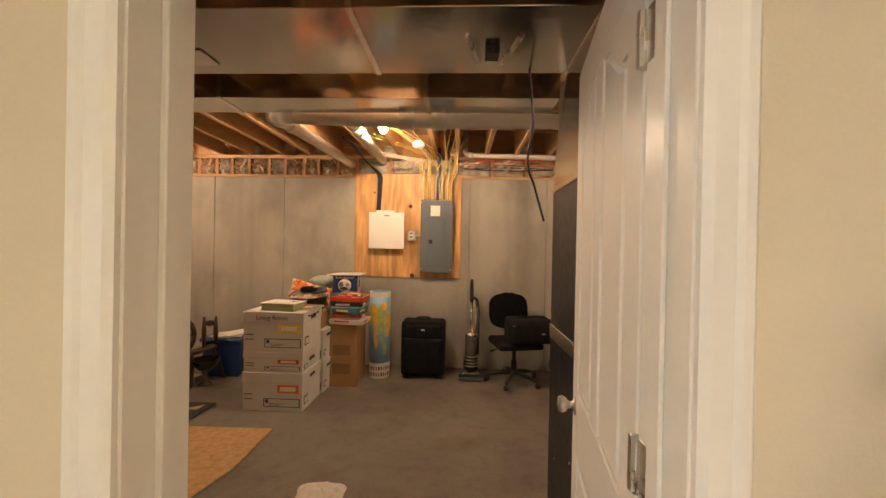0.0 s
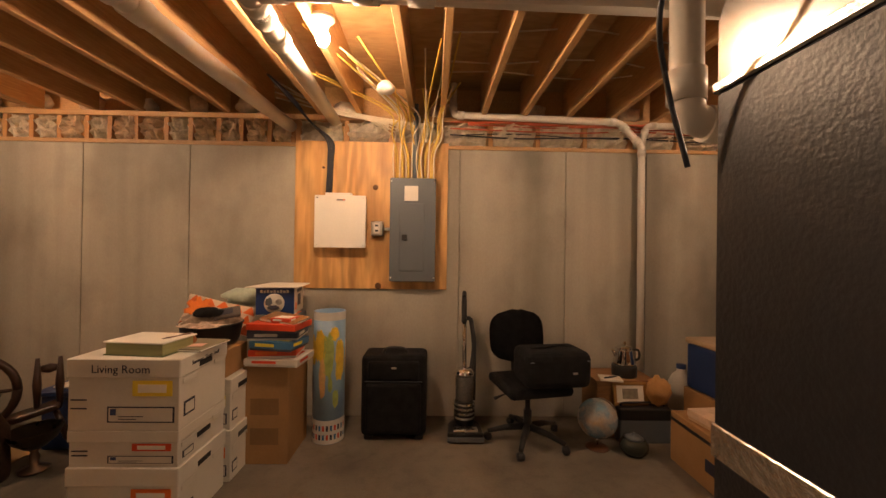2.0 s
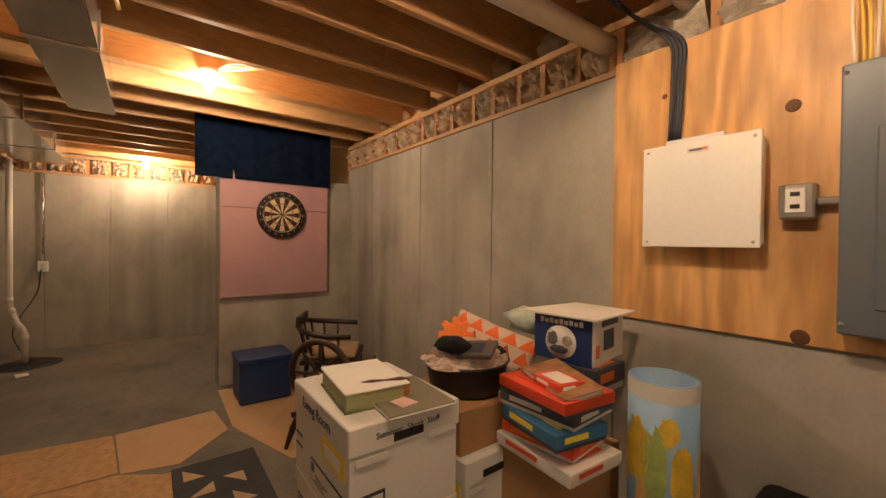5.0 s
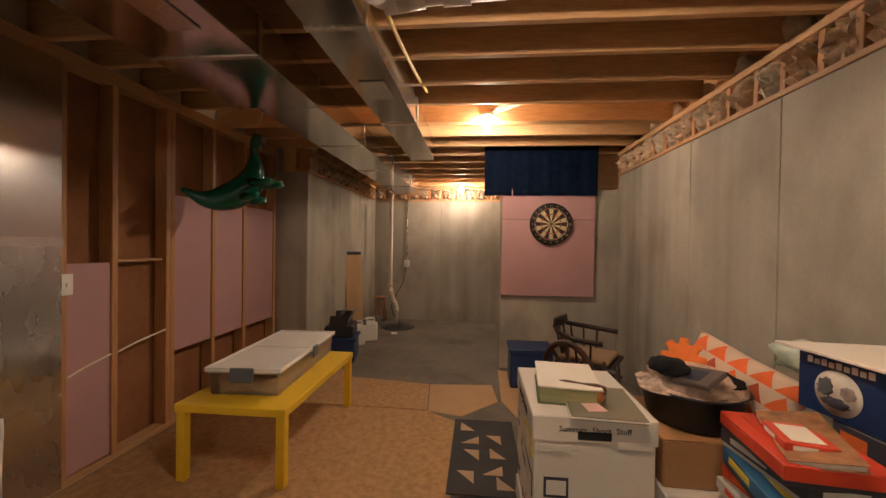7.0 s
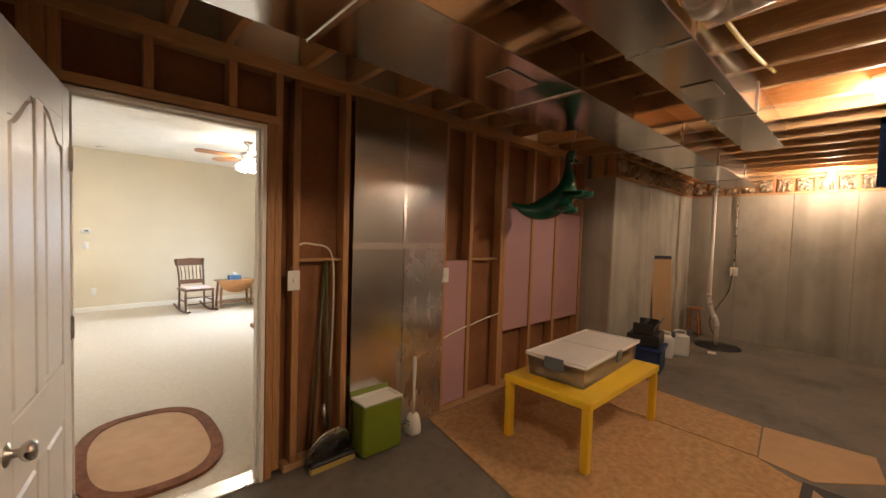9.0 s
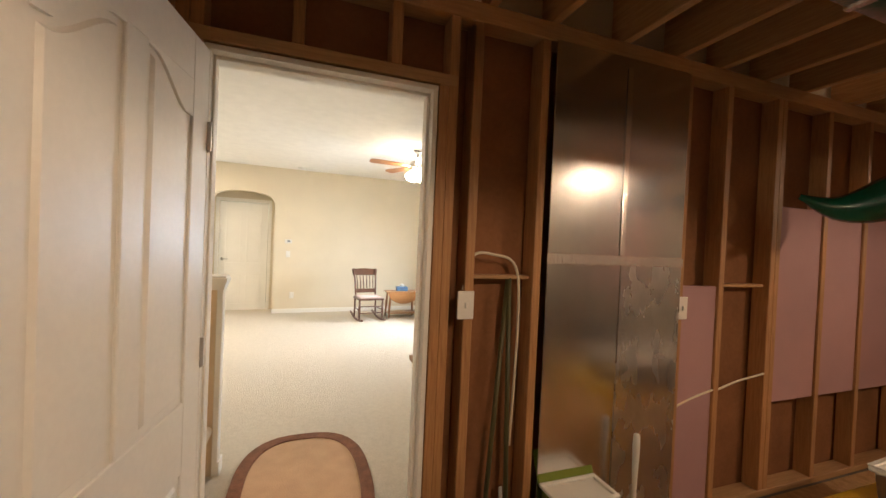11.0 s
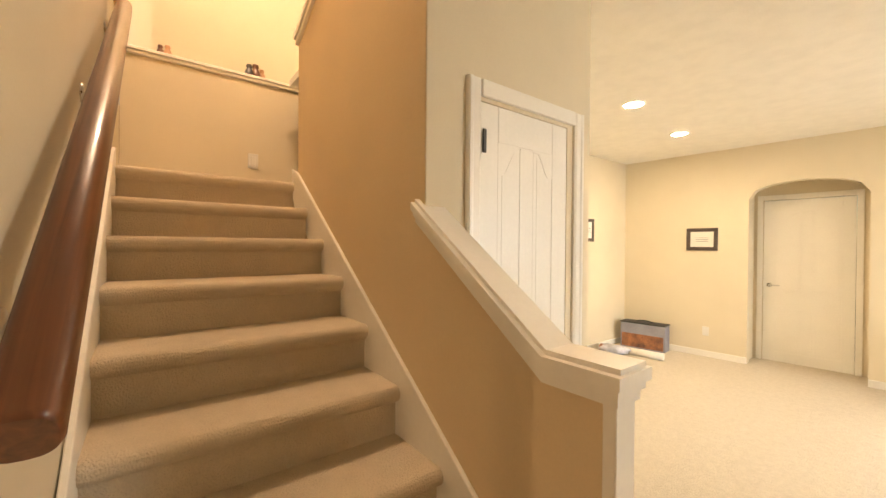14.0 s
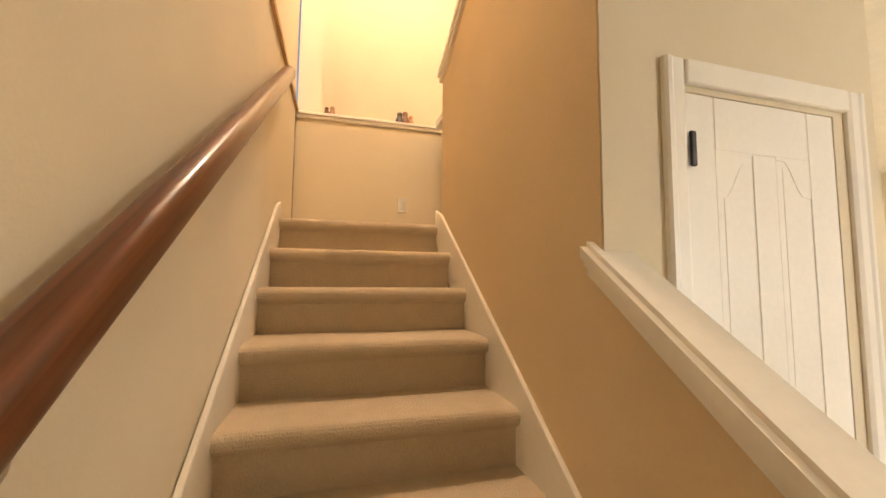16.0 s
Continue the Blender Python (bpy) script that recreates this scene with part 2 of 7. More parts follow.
ORANGE = material("orange_print", (0.75, 0.16, 0.03), 0.6, var=0.06, bump=0.02)
YELLOWLABEL = material("yellow_label", (0.78, 0.60, 0.06), 0.7, var=0.05, bump=0)
# ---- building helpers ----
def add_box(bm, x0, x1, y0, y1, z0, z1, bevel=0.0, segments=1):
    got = bmesh.ops.create_cube(bm, size=1)["verts"]
    bmesh.ops.scale(bm, vec=(x1 - x0, y1 - y0, z1 - z0), verts=got)
    bmesh.ops.translate(bm, vec=((x0 + x1) / 2, (y0 + y1) / 2, (z0 + z1) / 2), verts=got)
    if bevel:
        edges = list({e for v in got for e in v.link_edges})
        bmesh.ops.bevel(bm, geom=edges, offset=bevel, segments=segments, affect="EDGES", profile=0.5)


def box(x0, x1, y0, y1, z0, z1, bevel=0.0, segments=1):
    bm = bmesh.new()
    add_box(bm, x0, x1, y0, y1, z0, z1, bevel, segments)
    return bm


def boxes(rows, bevel=0.0):
    bm = bmesh.new()
    for r in rows:
        add_box(bm, *r, bevel)
    return bm


def add_lathe(bm, profile, at=(0, 0, 0), steps=24, close=True):
    """A turned shape: profile rows of (radius, height) round the z axis."""
    rings = []
    for r, z in profile:
        if r < 1e-5:
            rings.append([bm.verts.new((at[0], at[1], at[2] + z))])
        else:
            rings.append([bm.verts.new((at[0] + r * math.cos(2 * math.pi * k / steps), at[1] + r * math.sin(2 * math.pi * k / steps), at[2] + z)) for k in range(steps)])
    for a, b in zip(rings, rings[1:]):
        for k in range(steps):
            q = [a[k % len(a)], a[(k + 1) % len(a)], b[(k + 1) % len(b)], b[k % len(b)]]
            q = list(dict.fromkeys(q))
            if len(q) > 2:
                f = bm.faces.new(q)
                f.smooth = True
    if close:
        for r in (rings[0], rings[-1]):
            if len(r) > 2:
                bm.faces.new(r)


def lathe(profile, at=(0, 0, 0), steps=24, close=True):
    bm = bmesh.new()
    add_lathe(bm, profile, at, steps, close)
    bmesh.ops.recalc_face_normals(bm, faces=bm.faces)
    return bm


def add_tube(bm, pts, r, sides=10, ends=True):
    """A round bar along points; r is one radius or one for each point."""
    pts = [Vector(p) for p in pts]
    radii = r if isinstance(r, (list, tuple)) else [r] * len(pts)
    rings, up = [], None
    for k, p in enumerate(pts):
        d = (pts[min(k + 1, len(pts) - 1)] - pts[max(k - 1, 0)]).normalized()
        if up is None:
            up = d.orthogonal().normalized()
        up = (up - d * up.dot(d))
        up = up.normalized() if up.length > 1e-6 else d.orthogonal().normalized()
        side = d.cross(up)
        rings.append([bm.verts.new(p + radii[k] * (math.cos(2 * math.pi * j / sides) * up + math.sin(2 * math.pi * j / sides) * side)) for j in range(sides)])
    for a, b in zip(rings, rings[1:]):
        for j in range(sides):
            f = bm.faces.new([a[j], a[(j + 1) % sides], b[(j + 1) % sides], b[j]])
            f.smooth = True
    if ends:
        bm.faces.new(rings[0][::-1])
        bm.faces.new(rings[-1])


def tube(pts, r, sides=10):
    bm = bmesh.new()
    add_tube(bm, pts, r, sides)
    bmesh.ops.recalc_face_normals(bm, faces=bm.faces)
    return bm


def curve_pts(pts, n=6):
    """Catmull-Rom points through the given ones."""
    pts = [Vector(p) for p in pts]
    ext = [2 * pts[0] - pts[1], *pts, 2 * pts[-1] - pts[-2]]
    out = []
    for i in range(1, len(ext) - 2):
        a, b, c, d = ext[i - 1:i + 3]
        for k in range(n):
            t = k / n
            out.append(0.5 * (2 * b + (c - a) * t + (2 * a - 5 * b + 4 * c - d) * t * t + (3 * b - a - 3 * c + d) * t ** 3))
    out.append(pts[-1])
    return out


def add_prism(bm, outline, axis, lo, hi):
    """A flat outline pushed along an axis from lo to hi. The outline is in the other two axes, in order."""
    def at(u, v, w):
        return {"x": (w, u, v), "y": (u, w, v), "z": (u, v, w)}[axis]
    a = [bm.verts.new(at(u, v, lo)) for u, v in outline]
    b = [bm.verts.new(at(u, v, hi)) for u, v in outline]
    n = len(outline)
    bm.faces.new(a)
    bm.faces.new(b[::-1])
    for k in range(n):
        bm.faces.new([a[k], b[k], b[(k + 1) % n], a[(k + 1) % n]])


def prism(outline, axis, lo, hi, bevel=0.0):
    bm = bmesh.new()
    add_prism(bm, outline, axis, lo, hi)
    bmesh.ops.recalc_face_normals(bm, faces=bm.faces)
    if bevel:
        bmesh.ops.bevel(bm, geom=list(bm.edges), offset=bevel, segments=1, affect="EDGES")
    return bm


def blob(size, seed=0, rough=0.1, freq=3.0, sub=3):
    """A soft lump of a given size, resting on z = 0."""
    bm = bmesh.new()
    bmesh.ops.create_icosphere(bm, subdivisions=sub, radius=1)
    for v in bm.verts:
        d = v.co.normalized()
        k = 1 + rough * noise.noise(d * freq + Vector((seed * 7.1, seed * 3.3, 0)))
        v.co = Vector((d.x * size[0] / 2 * k, d.y * size[1] / 2 * k, max(0.0, size[2] / 2 + d.z * size[2] / 2 * k)))
    for f in bm.faces:
        f.smooth = True
    return bm


def cloth(width, height, amp, waves, thick=0.004, steps=60, rows=10, seed=0):
    """A hanging cloth with folds: width along x, hanging down from z = 0."""
    bm = bmesh.new()
    grid = []
    for j in range(rows + 1):
        row = []
        for i in range(steps + 1):
            u, v = i / steps, j / rows
            y = amp * (0.4 + 0.6 * v) * (math.sin(2 * math.pi * waves * u + 0.8 * math.sin(5 * u + seed)) + 0.4 * math.sin(2 * math.pi * waves * 2.3 * u + seed))
            row.append(bm.verts.new((u * width, y, -v * height)))
        grid.append(row)
    for a, b in zip(grid, grid[1:]):
        for i in range(steps):
            f = bm.faces.new([a[i], a[i + 1], b[i + 1], b[i]])
            f.smooth = True
    bmesh.ops.solidify(bm, geom=list(bm.faces), thickness=thick)
    return bm


def turned(bm, m):
    bm.transform(m)
    return bm


def finish(name, bm, mat):
    me = bpy.data.meshes.new(name)
    bm.to_mesh(me)
    bm.free()
    for one in (mat if isinstance(mat, (list, tuple)) else [mat]):
        me.materials.append(one)
    return me


def structure(name, bm, mat, label="", category=""):
    return tagged(new(name, finish(name, bm, mat)), label, category, kind="structure")


def thing(name, m, label, category, group="", kind=""):
    ob = new(name)
    ob.empty_display_size = 0.1
    ob.matrix_world = m
    return tagged(ob, label, category, group, kind)


def solo(name, bm, mat, m, label, category, group=""):
    ob = new(name, finish(name, bm, mat))
    ob.matrix_world = m
    return tagged(ob, label, category, group)


def part(name, bm, mat, parent, label=""):
    ob = new(name, finish(name, bm, mat))
    ob.parent = parent
    return tagged(ob, label)


def part_copy(ob, m):
    """One more piece on the same mesh, under the same thing."""
    c = new(ob.name.split(".")[0], ob.data)
    c.parent, c.matrix_local = ob.parent, m
    return c


def text_mesh(words, size, mat, m, parent, name="lettering", extrude=0.0006):
    cu = bpy.data.curves.new(name, "FONT")
    cu.body, cu.size, cu.extrude, cu.align_x, cu.align_y, cu.resolution_u = words, size, extrude, "CENTER", "CENTER", 2
    tmp = bpy.data.objects.new(name, cu)
    me = bpy.data.meshes.new_from_object(tmp)
    bpy.data.objects.remove(tmp)
    me.materials.append(mat)
    ob = new(name, me)
    ob.parent, ob.matrix_local = parent, m
    return ob
# ---- the plan (metres) ----
NORTH, STUD, REC = 5.10, 1.395, 1.262          # concrete face, stud face and painted face of the partition
D0, D1, DTOP = 0.25, 1.012, 1.985             # the doorway in the partition
WEST, SWALL, JUT = -6.10, 1.75, -3.56
TOPC, TOPP, TOPJ = 2.12, 2.375, 2.655           # concrete top, pony wall top, joist top
EAST, FAR, RWEST, RCEIL = 3.64, -4.60, -2.50, 2.60
SY0, SY1 = 0.372, REC - 0.004                  # the stair flight between its walls

# storage room: slab and concrete walls
structure("floor_storage", box(WEST - 0.3, 4.6, STUD - 0.09, NORTH + 1.2, -0.12, 0.0), SLAB, "bare grey concrete slab floor of the storage room", "floor")
wall_n = structure("wall_north", boxes([(JUT, 3.335, NORTH + 0.012, NORTH + 0.25, -0.02, TOPC)]), CONCRETE, "grey poured concrete foundation wall", "wall")
seams = [JUT, -3.0, -2.142, -1.319, -0.49, 0.803, 1.653, 2.304, 3.17, 3.335]
for a, b in zip(seams, seams[1:]):
    part("panel", box(a + 0.003, b - 0.003, NORTH, NORTH + 0.02, 0.0, TOPC, 0.003), CONCRETE, wall_n)
structure("wall_recess", boxes([(3.335, 4.6, 5.9, 6.1, -0.02, TOPC), (3.25, 3.33, NORTH + 0.25, 6.0, -0.02, TOPC)]), CONCRETE, "grey concrete wall of a shallow recess", "wall")
structure("wall_east", box(4.6, 4.8, STUD, 6.1, -0.02, TOPJ), CONCRETE, "grey concrete wall closing the storage room", "wall")
structure("wall_jut", boxes([(JUT - 0.25, JUT, 3.86, NORTH + 0.3, -0.02, TOPC - 0.15), (WEST, JUT - 0.25, 4.3, 4.55, -0.02, TOPC)]), CONCRETE, "grey concrete return wall with a low top", "wall")
wall_w = structure("wall_west", box(WEST - 0.25, WEST - 0.012, SWALL - 0.3, 4.5, -0.02, TOPC), CONCRETE, "grey poured concrete end wall with dark damp streaks", "wall")
for a, b in zip((SWALL, 2.35, 2.95, 3.55), (2.35, 2.95, 3.55, 4.3)):
    part("panel", box(WEST - 0.02, WEST, a + 0.003, b - 0.003, 0.0, TOPC, 0.003), CONCRETE, wall_w)
wall_s = structure("wall_south", boxes([(WEST, -3.31, SWALL - 0.25, SWALL - 0.012, -0.02, TOPC), (-3.558, -3.3125, STUD + 0.021, SWALL - 0.251, -0.02, TOPC)]), CONCRETE, "grey poured concrete wall with an outer corner", "wall")
for a, b in zip((WEST, -5.2, -4.3), (-5.2, -4.3, -3.313)):
    part("panel", box(a + 0.003, b - 0.003, SWALL - 0.02, SWALL, 0.0, TOPC, 0.003), CONCRETE, wall_s)

# joists and subfloor overhead
bm = bmesh.new()
add_box(bm, WEST - 0.3, 4.8, STUD - 0.15, 6.1, TOPJ, TOPJ + 0.03)
structure("ceiling", bm, SUBFLOOR, "bare wooden subfloor seen between joists", "ceiling")
joists = thing("ceiling_joists", pose(0, 0, 0), "rows of rough wooden floor joists overhead", "joists", kind="structure")
joist = None
for x in [-6.0, -5.62, -5.24, -4.86, -4.46, -4.06, -3.66, -3.26, -2.88, -2.53, -2.48, -2.06, -1.70, -1.35, -1.04, -0.70, -0.30, 0.005, 0.42, 0.66, 0.98, 1.30, 1.65, 2.0, 2.36, 2.66, 3.08, 3.55, 3.95, 4.35]:
    if joist is None:
        joist = part("joist", box(-0.02, 0.02, STUD - 0.09, NORTH + 0.02, TOPP, TOPJ - 0.001, 0.003), JOIST, joists)
        joist.matrix_local = pose(x, 0, 0)
    else:
        part_copy(joist, pose(x, 0, 0))


def pony_wall(name, length, m, seed, spacing=0.205, facing=None):
    """A low framed band on the concrete: plates, short studs and paper-faced batts, along x, facing -y."""
    rnd = random.Random(seed)
    wall = thing(name, m, "low framed wall with paper-faced insulation batts on the concrete", "framing", kind="structure")
    h = TOPP - TOPC
    part("bottom_plate", box(0, length, -0.012, 0.14, 0.0, 0.03, 0.003), PLATE, wall)
    part("top_plate", box(0, length, -0.012, 0.14, h - 0.042, h - 0.002, 0.003), PLATE, wall)
    stud = None
    n = max(2, round(length / spacing))
    for k in range(n + 1):
        x = min(max(0.02, k * length / n + rnd.uniform(-0.02, 0.02)), length - 0.02)
        if stud is None:
            stud = part("stud", box(-0.019, 0.019, 0.0, 0.1, 0.03, h - 0.042, 0.003), LUMBER, wall)
            stud.matrix_local = pose(x, 0, 0)
        else:
            part_copy(stud, pose(x, 0, 0))
    kinds = []
    for s in range(5):
        bm = bmesh.new()
        w, hh = length / n - 0.045, h - 0.08
        g = []
        for j in range(8):
            g.append([bm.verts.new(((i / 10 - 0.5) * w, -0.016 + 0.13 * (abs(i / 10 - 0.5) ** 4 + abs(j / 7 - 0.5) ** 4) * 4
                      + 0.075 * (noise.noise(Vector((i * 0.55, j * 0.75, s * 9.7 + seed))) - 0.15), 0.035 + j / 7 * hh)) for i in range(11)])
        for a, b in zip(g, g[1:]):
            for i in range(10):
                bm.faces.new([a[i], a[i + 1], b[i + 1], b[i]])
        bmesh.ops.solidify(bm, geom=list(bm.faces), thickness=-0.01)
        kinds.append(finish("batt", bm, facing or (KRAFT if s != 3 else FLUFF)))
    for k in range(n):
        ob = new("batt", kinds[rnd.randrange(5)])
        ob.parent, ob.matrix_local = wall, pose((k + 0.5) * length / n, rnd.uniform(0, 0.015), 0)
    # loose fluff squeezed out under the joists
    for k in range(n // 2):
        bm = blob((0.19, 0.13, 0.13), seed + k, 0.6, 4, 2)
        ob = part("loose_batt", bm, KRAFT if k % 2 else FLUFF, wall)
        ob.matrix_local = pose((2 * k + 1) * length / n, 0.06, h)
    return wall


pony_wall("pony_wall_west_of_panel", 3.06, pose(JUT, NORTH, TOPC), 1)
pony_wall("pony_wall_north", 3.83, pose(-0.5, NORTH, TOPC), 2, 0.365, FLUFF)
pony_wall("pony_wall_end", 2.6, pose(WEST, SWALL, TOPC, 0, 0, 90), 3)
pony_wall("pony_wall_south", 2.75, pose(-3.32, SWALL, TOPC, 0, 0, 180), 4)
pony_wall("pony_wall_recess", 1.2, pose(3.36, 5.9, TOPC), 5)

# rim boards added behind the low framed walls close the floor above, blocking sky
structure("rim_boards", boxes([(JUT - 0.3, 3.4, NORTH + 0.14, NORTH + 0.25, TOPC, TOPJ), (3.3, 4.7, 6.04, 6.12, TOPC, TOPJ), (3.25, 3.33, NORTH + 0.25, 6.1, TOPC, TOPJ), (WEST - 0.25, WEST - 0.14, SWALL - 0.3, 4.6, TOPC, TOPJ),
          (WEST - 0.2, -3.31, SWALL - 0.25, SWALL - 0.14, TOPC, TOPJ), (-3.56, -3.40, REC, SWALL - 0.1, TOPC, TOPJ), (WEST - 0.2, JUT - 0.25, 4.44, 4.55, TOPC, TOPJ), (JUT - 0.3, JUT - 0.2, 3.86, NORTH + 0.3, TOPC - 0.15, TOPJ)]), JOIST, "wooden rim boards at the edge of the floor above", "rim boards")
structure("wall_south_end", box(-3.56, -3.315, REC - 0.02, STUD + 0.02, -0.02, TOPJ), CONCRETE, "concrete end of the stud wall", "wall")

# the partition: open studs on the storage side, painted drywall on the other
part_w = structure("wall_partition", boxes([(-3.4, D0 - 0.02, REC, REC + 0.018, 0, TOPJ), (D0 - 0.02, D1 + 0.02, REC, REC + 0.018, DTOP + 0.02, TOPJ), (D1 + 0.02, EAST + 0.3, REC, REC + 0.018, 0, 4.6)]),
                   WALLPAINT, "cream painted partition wall with a doorway", "wall")
backing = structure("wall_partition_back", boxes([(-3.31, D0 - 0.02, REC + 0.019, REC + 0.027, 0, TOPP), (D0 - 0.02, D1 + 0.02, REC + 0.019, REC + 0.027, DTOP + 0.02, TOPP), (D1 + 0.02, 4.6, REC + 0.019, REC + 0.027, 0, TOPP)]),
                    BACKPAPER, "brown paper back of drywall between studs", "wall")
frame_w = thing("stud_frame", pose(0, 0, 0), "bare reddish wooden stud framing of an unfinished wall", "framing", kind="structure")
S0 = STUD - 0.092
part("bottom_plate", box(-3.31, D0 - 0.13, S0, STUD + 0.002, 0.0, 0.04, 0.003), PLATE, frame_w)
part("bottom_plate", box(D1 + 0.13, 4.6, S0, STUD + 0.002, 0.0, 0.04, 0.003), PLATE, frame_w)
part("top_plate", box(-3.31, 4.6, S0, STUD + 0.003, TOPP - 0.08, TOPP - 0.002, 0.003), PLATE, frame_w)
part("header", box(D0 - 0.1, D1 + 0.1, S0, STUD + 0.001, DTOP + 0.03, DTOP + 0.075, 0.003), PLATE, frame_w)
stud = part("stud", box(-0.02, 0.02, S0, STUD, 0.04, TOPP - 0.08, 0.003), LUMBER, frame_w)
stud.matrix_local = pose(-3.28, 0, 0)
for x in (-2.74, -2.31, -1.87, -1.83, -1.42, -1.12, -0.26, 0.06, 0.165, D1 + 0.085, D1 + 0.127, 1.6, 2.0, 2.4, 2.8, 3.2, 3.6, 4.0, 4.4):
    part_copy(stud, pose(x, 0, 0))
jack = part("jack_stud", box(-0.02, 0.02, S0, STUD, 0.0, DTOP + 0.03, 0.003), LUMBER, frame_w)
jack.matrix_local = pose(D0 - 0.045, 0, 0)
part_copy(jack, pose(D1 + 0.043, 0, 0))
crip = part("cripple", box(-0.02, 0.02, S0, STUD, DTOP + 0.075, TOPP - 0.08, 0.003), LUMBER, frame_w)
crip.matrix_local = pose(0.40, 0, 0)
for x in (0.06, 0.75, D1 + 0.043):
    part_copy(crip, pose(x, 0, 0))

# the doorway: jambs, stops and casing
jamb = structure("door_frame", boxes([(D0 - 0.02, D0, REC, STUD + 0.004, 0, DTOP), (D1, D1 + 0.02, REC, STUD + 0.004, 0, DTOP), (D0 - 0.02, D1 + 0.02, REC, STUD + 0.004, DTOP, DTOP + 0.02),
                 (D0, D0 + 0.012, REC + 0.06, STUD - 0.04, 0, DTOP), (D1 - 0.008, D1, REC + 0.06, STUD - 0.036, 0, DTOP), (D0, D1, REC + 0.06, STUD - 0.04, DTOP - 0.012, DTOP)], 0.002), TRIM, "white painted door frame with stops", "door frame")


CAS = [(0.0, 0.010), (0.012, 0.016), (0.040, 0.016), (0.048, 0.020), (0.060, 0.020), (0.066, 0.014), (0.066, 0.0), (0.0, 0.0)]


def casing_set(x0, x1, top, y, facing, name, label):
    """Moulded casing round an opening in a wall that faces along y; facing is -1 or 1."""
    t = thing(name, pose(0, y, 0), label, "door casing", kind="structure")
    for sx, xx in ((-1, x0), (1, x1)):
        part("side_casing", prism([(xx + sx * (0.004 + u), facing * w) for u, w in CAS], "z", 0, top + 0.07), TRIM, t)
    part("head_casing", prism([(facing * w, top + 0.004 + u) for u, w in CAS], "x", x0 - 0.004, x1 + 0.004), TRIM, t)
    return t


casing_set(D0, D1, DTOP, REC, -1, "door_casing", "white moulded casing round the storage doorway")
structure("threshold", box(D0, D1, REC, STUD, 0.0, 0.014, 0.004), STEEL, "worn metal threshold strip", "threshold")

# finished room
structure("floor_carpet", box(RWEST - 0.3, EAST + 0.3, FAR - 1.2, REC + 0.02, -0.1, 0.008), CARPET, "cream carpeted floor of the finished room", "carpet")
structure("ceiling_room", boxes([(RWEST - 0.3, EAST + 0.2, FAR - 0.6, 0.25, RCEIL, RCEIL + 0.05), (RWEST - 0.2, 1.81, 0.25, REC, RCEIL, RCEIL + 0.05)]), CEILPAINT, "white textured ceiling", "ceiling")
W0, W1, WB, WT = -3.87, -2.69, 0.87, 1.92
structure("wall_room_west", boxes([(RWEST - 0.3, RWEST, FAR - 0.6, W0, 0, RCEIL), (RWEST - 0.3, RWEST, W1, REC, 0, RCEIL), (RWEST - 0.3, RWEST, W0, W1, 0, WB), (RWEST - 0.3, RWEST, W0, W1, WT, RCEIL)]), WALLPAINT, "cream wall with a deep window opening", "wall")
A0, A1, ASP, AAP = 1.225, 2.20, 1.97, 2.15
SKEW = Matrix.Translation((1.7, FAR, 0)) @ pose(0, 0, 0, 0, 0, 4) @ Matrix.Translation((-1.7, -FAR, 0))   # the end wall is a little out of square


def skewed(ob):
    ob.matrix_world = SKEW @ ob.matrix_world
    return ob


arch = [(A0 + (A1 - A0) * k / 16, ASP + (AAP - ASP) * math.sqrt(max(0, 1 - (2 * k / 16 - 1) ** 2)) ** 0.9) for k in range(17)]
bm = bmesh.new()
add_box(bm, RWEST - 0.2, A0, FAR - 0.12, FAR, 0, RCEIL)
add_box(bm, A1, EAST + 0.2, FAR - 0.12, FAR, 0, RCEIL)
for (xa, za), (xb, zb) in zip(arch, arch[1:]):
    add_prism(bm, [(xa, za), (xb, zb), (xb, RCEIL), (xa, RCEIL)], "y", FAR - 0.12, FAR)
bmesh.ops.recalc_face_normals(bm, faces=bm.faces)
south = structure("wall_room_south", bm, WALLPAINT, "cream wall with an arched opening", "wall")
skewed(south)
HALL = FAR - 0.42
skewed(structure("wall_hall", boxes([(A0 - 0.12, A0 - 0.02, HALL, FAR - 0.12, 0, 2.3), (A1 + 0.02, A1 + 0.12, HALL, FAR - 0.12, 0, 2.3), (A0 - 0.12, 1.325, HALL - 0.12, HALL, 0, 2.3), (2.135, A1 + 0.12, HALL - 0.12, HALL, 0, 2.3), (1.325, 2.135, HALL - 0.12, HALL, 1.985, 2.3)]), WALLPAINT, "cream walls of a small hall behind the arch", "wall"))
skewed(structure("ceiling_hall", box(A0 - 0.12, A1 + 0.12, HALL - 0.12, FAR - 0.12, 2.3, 2.35), CEILPAINT, "white ceiling of the small hall", "ceiling"))
structure("wall_room_east", box(EAST, EAST + 0.15, FAR, -0.6, 0, RCEIL), WALLPAINT, "cream end wall of the finished room", "wall")
structure("wall_closet", boxes([(1.806, 1.8095, 0.249, SY0 - 0.002, 1.44, RCEIL), (1.81, 1.91, 0.13, 0.249, 0, RCEIL), (1.81, 1.91, -0.6, -0.42, 0, RCEIL), (1.81, 1.91, -0.42, 0.13, 1.93, RCEIL), (1.91, EAST, -0.6, -0.5, 0, RCEIL)]), WALLPAINT, "cream wall of the closet under the stairs", "wall")


